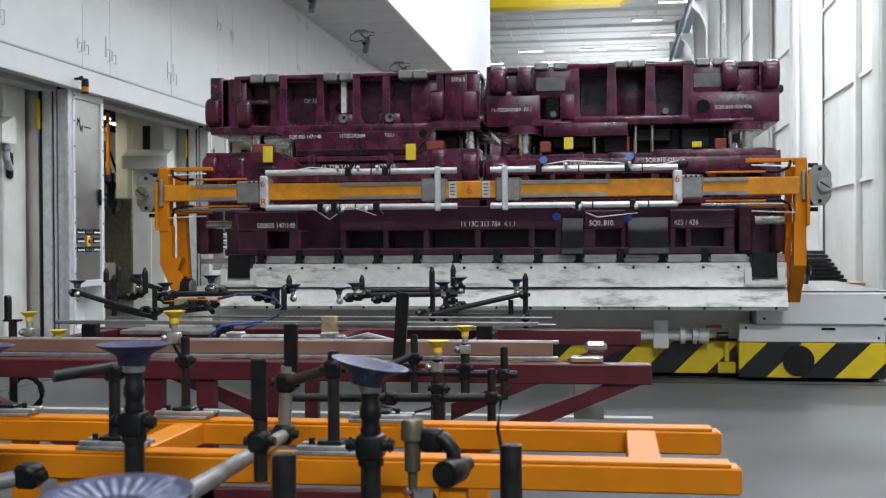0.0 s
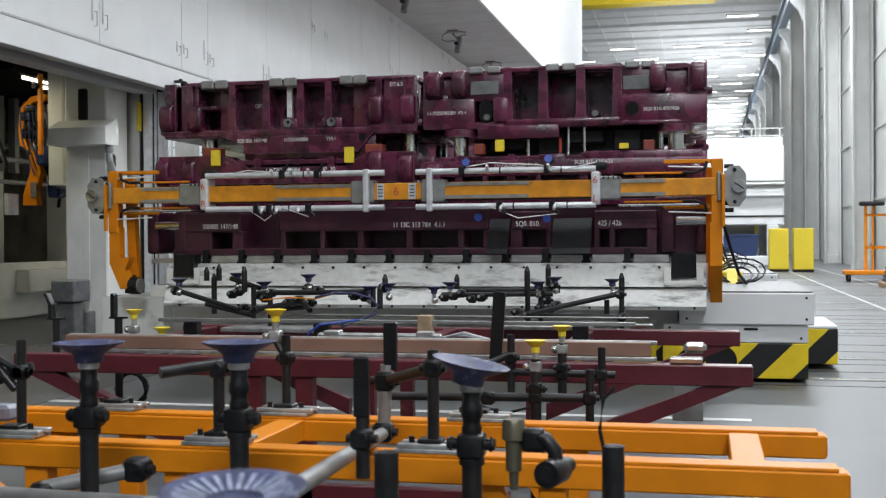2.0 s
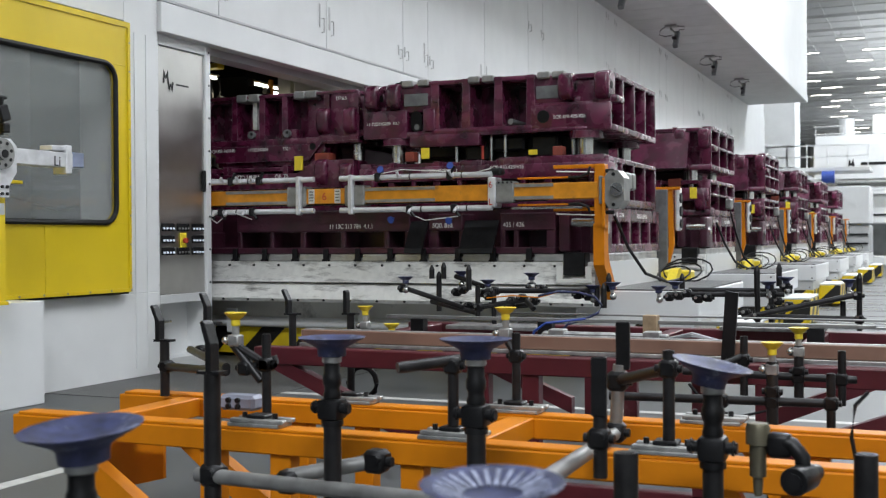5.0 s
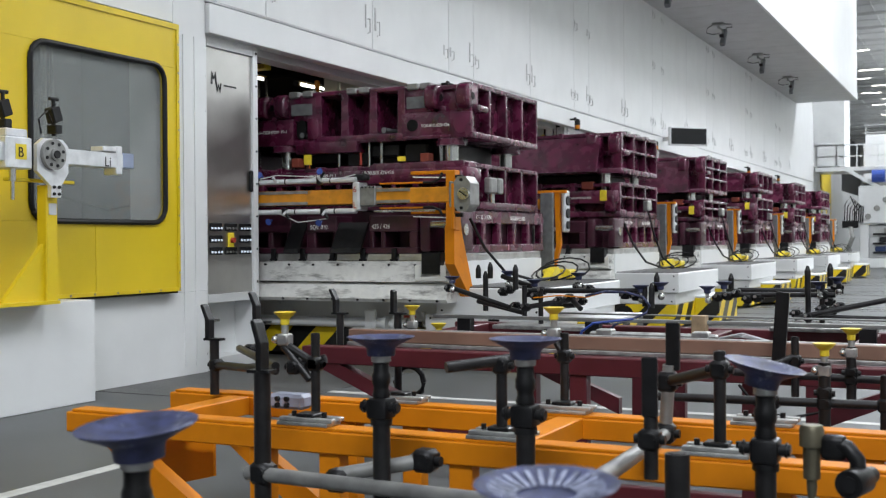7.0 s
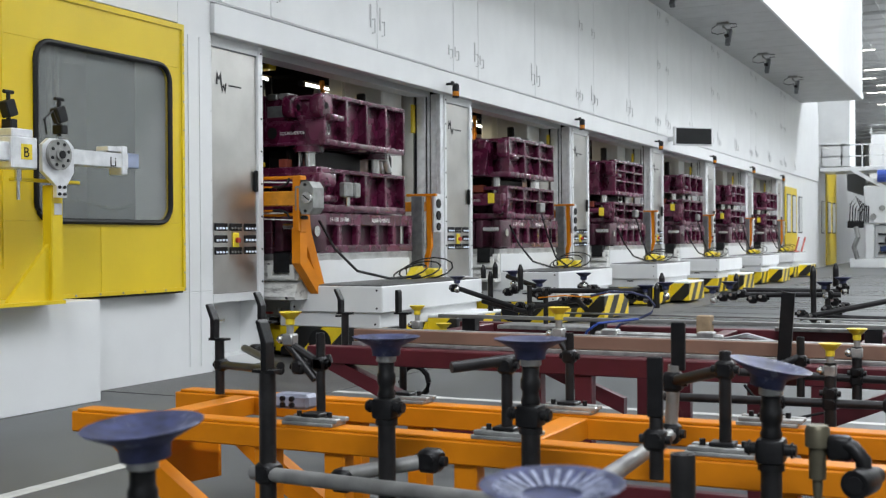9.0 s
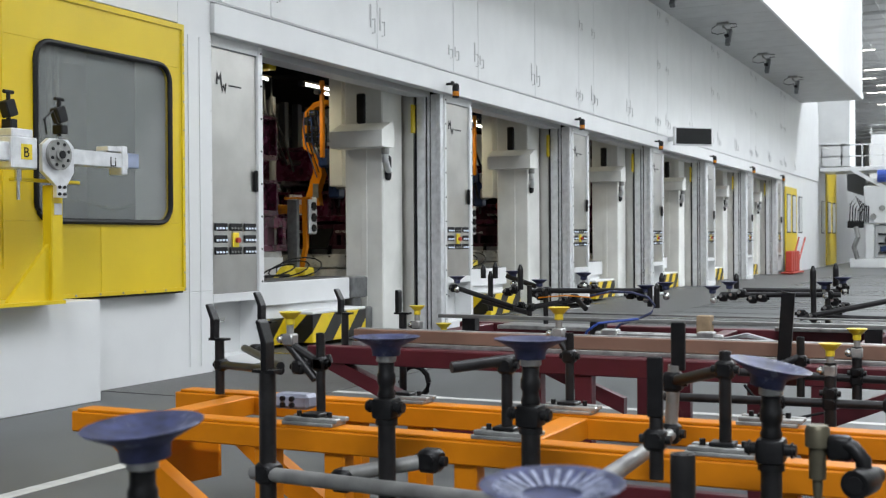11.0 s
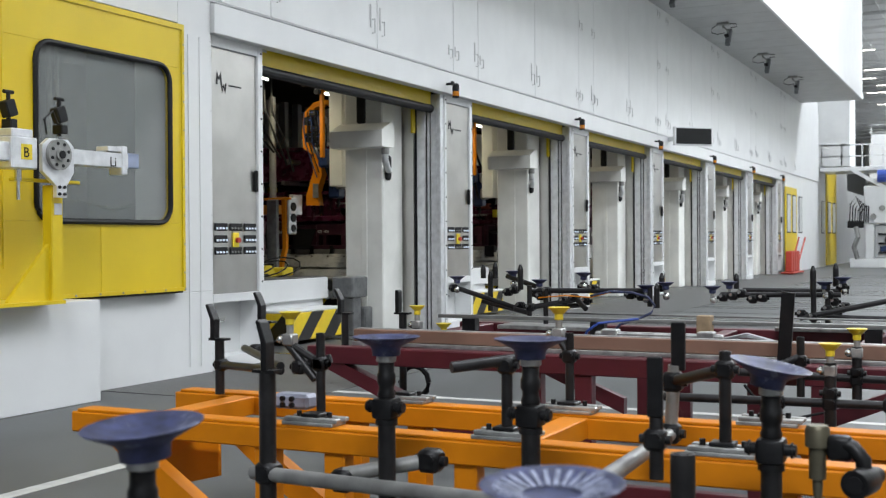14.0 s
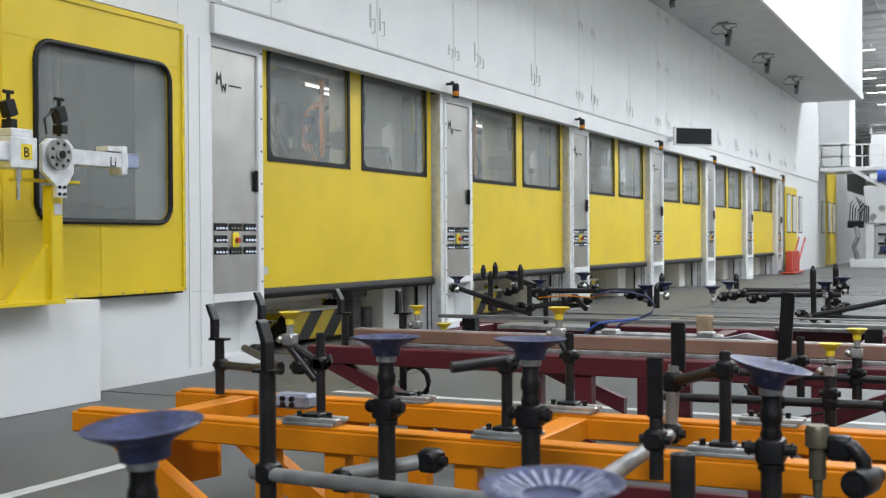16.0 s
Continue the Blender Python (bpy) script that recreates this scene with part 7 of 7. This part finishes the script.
part("tank", Mesh().ball((0.9, 0.5, 7.6), 0.75, 20), WHITE, fm, "white round tank", 40)
part("tank", Mesh().cyl((-2.9, 0.5, 7.0), (-2.9, 0.5, 7.9), 0.4, n=20), WHITE, fm)
part("box", Mesh().box(-1.6, -0.6, 0, 0.8, 7.0, 8.0, 0.05), CREAM, fm)
part("handrail", Mesh().box(-4.5, 6, -0.9, -0.86, 7.4, 7.44).box(-4.5, 6, -0.9, -0.86, 7.0, 7.04), WHITE, fm)
for k in range(8):
    part("rail_post", Mesh().box(-4.4 + 1.45 * k, -4.36 + 1.45 * k, -0.9, -0.86, 6.45, 7.44), WHITE, fm)
lc = thing("machine_cabinet", -5.9, 60, 0, "white machine with hoses and platform at the line's end", "machine")
part("base", Mesh().box(-1.0, 2.5, 0, 3, 0, 0.45, 0.03), WHITE, lc)
part("body", Mesh().box(0.1, 2.5, 0.3, 3, 0.45, 2.1, 0.05), GREY_LIGHT, lc)
part("body_front", Mesh().box(-0.3, 0.1, 0.1, 3, 0.45, 2.1, 0.03), WHITE, lc)
part("upper_body", Mesh().box(-0.35, 2.5, 0.0, 3, 2.15, 4.0, 0.05), WHITE, lc)
for k in range(3):
    part("shelf", Mesh().box(0.3, 2.4, 0.1, 0.3, 0.7 + 0.45 * k, 0.78 + 0.45 * k, 0.01), DARKMET, lc)
    part("equipment", Mesh().box(0.4 + 0.2 * k, 0.9 + 0.3 * k, 0.08, 0.3, 0.8 + 0.45 * k, 1.05 + 0.45 * k, 0.03), (NAVY, DARKMET, GREYMET)[k], lc)
    part("valve", Mesh().cyl((0.1 + 0.4 * k, -0.15, 2.5 + 0.4 * k), (0.1 + 0.4 * k, 0.0, 2.5 + 0.4 * k), 0.14, n=16), GREYMET, lc)
part("platform", Mesh().box(-2.4, 2.5, 0, 3, 4.75, 4.95, 0.02), WHITE, lc)
part("stair_stringer", Mesh().prism([(-0.95, 4.95), (-0.95, 4.75), (1.9, 3.0), (1.9, 3.25)], "y", -0.1, -0.02), WHITE, lc)
for k in range(5):
    part("hose", Mesh().tube([(-1.0 + 0.12 * k, -0.1, 2.2), (-0.95 + 0.12 * k, -0.2, 3.1 - 0.1 * k), (-0.7 + 0.12 * k, -0.2, 3.5 - 0.12 * k), (-0.5 + 0.1 * k, -0.2, 3.0), (-0.55 + 0.1 * k, -0.1, 2.2)], 0.028, 8), BLACK, lc)
part("hose_block", Mesh().box(-1.1, -0.35, -0.15, 0.1, 1.95, 2.3, 0.03), DARKMET, lc)
part("robot_arm", Mesh().tube([(-0.7, -0.1, 2.0), (-0.6, -0.2, 1.5), (-0.8, -0.1, 1.0), (-0.65, 0, 0.45)], 0.12, 10), GREYMET, lc)
part("motor", Mesh().cyl((0.3, -0.2, 4.45), (0.9, -0.2, 4.45), 0.3), BLUE, lc)
for k in range(6):
    part("rail_post", Mesh().box(-2.35 + 0.95 * k, -2.29 + 0.95 * k, 0, 0.06, 4.95, 6.0), WHITE, lc)
part("handrail", Mesh().box(-2.4, 2.5, 0, 0.06, 6.0, 6.06), WHITE, lc)
part("knee_rail", Mesh().box(-2.4, 2.5, 0, 0.06, 5.45, 5.5), WHITE, lc)
fs = thing("guide_stop", -9.45, 16.15, 0, "dark grey steel guide stop beside the press upright", "guide stop")
part("post", Mesh().box(-0.2, 0.1, -0.1, 0.16, 0.0, 0.6, 0.015), POSTG, fs)
part("head", Mesh().box(-0.24, 0.14, -0.18, 0.3, 0.6, 0.93, 0.02), POSTG, fs)
part("foot_block", Mesh().box(-0.2, 0.16, 0.17, 0.42, 0.0, 0.44, 0.02), POSTG, fs)
rc = thing("hand_cart", -7.95, 48.3, 0, "red hand cart with a raised handle", "cart")
for k in range(4):
    part("panel", Mesh().box(-0.12, 0.12, 0.55 * k + 0.03, 0.55 * k + 0.5, 0.12, 0.95, 0.03), RED, rc)
part("tray", Mesh().box(-0.25, 0.25, -0.3, 2.5, 0.04, 0.11, 0.02), RED, rc)
for k in range(2):
    part("handle", Mesh().tube([(-0.1 + 0.2 * k, 1.7 + 0.3 * k, 0.5), (-0.1 + 0.2 * k, 3.4 + 0.4 * k, 1.5)], 0.035), RED, rc)

# right side of the aisle
tr = thing("trolley", 5.4, 41.5, 0, "orange steel trolley with tall uprights on castors", "trolley")
part("deck", Mesh().box(-1.0, 1.0, -0.4, 0.4, 0.24, 0.38, 0.02), ORANGE, tr)
for x in (-0.85, 0.85):
    for y in (-0.3, 0.3):
        part("castor", Mesh().cyl((x - 0.04, y, 0.12), (x + 0.04, y, 0.12), 0.12, n=14), BLACK, tr)
for x in (-0.3, 0.45):
    part("upright", Mesh().box(x - 0.05, x + 0.05, -0.1, 0.0, 0.38, 2.6, 0.005), ORANGE, tr)
    part("upright", Mesh().box(x + 0.2, x + 0.26, -0.1, 0.0, 0.38, 2.6, 0.005), ORANGE, tr)
part("cross_bar", Mesh().box(-0.3, 0.65, -0.1, 0, 1.1, 1.2).box(-0.3, 0.65, -0.1, 0, 2.2, 2.28), ORANGE, tr)
part("pad", Mesh().box(-0.5, 0.3, -0.2, 0.1, 2.55, 2.7, 0.04), BLACK, tr)
pl = thing("pallet", 6.1, 36.6, 0, "wooden pallets with black ribbed bellows", "pallet")
for k in range(5):
    part("board", Mesh().box(-1.2, 1.2, -0.6 + 0.26 * k, -0.44 + 0.26 * k, 0.12, 0.16, 0.005), WOOD, pl)
for y in (-0.5, 0.0, 0.5):
    part("runner", Mesh().box(-1.2, 1.2, y - 0.06, y + 0.06, 0, 0.119, 0.005), WOOD, pl)
bw = thing("bellows", 5.9, 36.6, 0.165, "stack of black ribbed bellows covers on a pallet", "bellows")
for k in range(8):
    part("fold", Mesh().box(-0.9 + 0.03 * k, 0.9 - 0.09 * k, -0.5, 0.5, 0.12 * k, 0.12 * k + 0.1, 0.02), BLACK, bw)
for x, y in ((3.0, 53.5), (4.0, 53.0)):
    b_ = thing("yellow_bin", x, y, 0, "tall yellow metal bin beside the aisle", "bin", "yellow bins")
    part("body", Mesh().box(-0.42, 0.42, -0.4, 0.4, 0.1, 1.9, 0.03), YELLOW2, b_)
    part("foot", Mesh().box(-0.42, 0.42, -0.4, 0.4, 0.0, 0.1), BLACK, b_)
bb = thing("blue_bin", 1.6, 66, 0, "dark blue steel bin at the hall's end", "bin")
part("body", Mesh().prism([(-0.9, 0.15), (0.9, 0.15), (1.1, 1.6), (-1.1, 1.6)], "y", -0.6, 0.6), NAVY, bb)
part("rim", Mesh().box(-1.15, 1.15, -0.65, 0.65, 1.6, 1.7, 0.02), NAVY, bb)
part("foot", Mesh().box(-0.9, 0.9, -0.5, 0.5, 0, 0.15), BLACK, bb)
dr = thing("equipment_rack", 2.6, 72, 0, "dark steel rack loaded with tools", "rack")
for x in (-1.1, 1.1):
    part("upright", Mesh().box(x - 0.08, x + 0.08, -0.5, 0.5, 0, 3.9, 0.01), DARKMET, dr)
for k in range(4):
    part("shelf", Mesh().box(-1.1, 1.1, -0.5, 0.5, 0.5 + 1.0 * k, 0.6 + 1.0 * k, 0.01), DARKMET, dr)
    part("tool_box", Mesh().box(-0.9 + 0.3 * k, 0.1 + 0.25 * k, -0.45, 0.4, 0.61 + 1.0 * k, 1.2 + 1.0 * k - 0.1 * k, 0.03), (POSTG, NAVY, POSTG, DARKMET)[k], dr)
for y, z in ((44.0, 3.6),):
    s_ = thing("fire_sign", 7.22, y - 0.2, z, "red fire extinguisher sign on the column", "sign", "")
    part("panel", Mesh().box(-0.01, 0.02, 0, 0.4, 0, 0.4), RED, s_)
pc = thing("pipe_column", 7.3, 44.8, 0, "pipes running up the hall wall", "pipe")
for k, rr in enumerate((0.08, 0.06, 0.05)):
    part("pipe", Mesh().cyl((0, 0.35 * k, 0), (0, 0.35 * k, 13), rr), ALU, pc)


# ---- motion ----
def motions():
    run = [(0, -0.031), (0.35, -0.009), (0.5, 0.051), (1, 0.584), (1.5, 1.168), (2, 1.757), (2.5, 2.351), (3, 2.949), (3.5, 3.537), (4, 4.126), (4.5, 4.701), (5, 5.286),
           (6.2, 6.669), (7.5, 8.144), (8, 8.68), (8.5, 9.207), (9, 9.74), (9.2, 9.95), (10, 10.82), (10.7, 11.62), (11.05, 12.05), (11.3, 12.27), (11.5, 12.3), (12.5, 12.32),
           (14.5, 12.37), (16, 12.38)]
    for o in movers:
        x, y, z = o.location
        walk(o, [(t, pose(x - d, y, z)) for t, d in run])
    drop = [(0, 3.95), (13.5, 3.95), (13.68, 3.88), (13.8, 3.78), (14, 3.58), (14.5, 2.88), (15, 2.18), (15.5, 1.48), (16, 0.775)]
    for s in shutters:
        x, y, z = s.location
        walk(s, [(t, pose(x, y, zz)) for t, zz in drop])


motions()
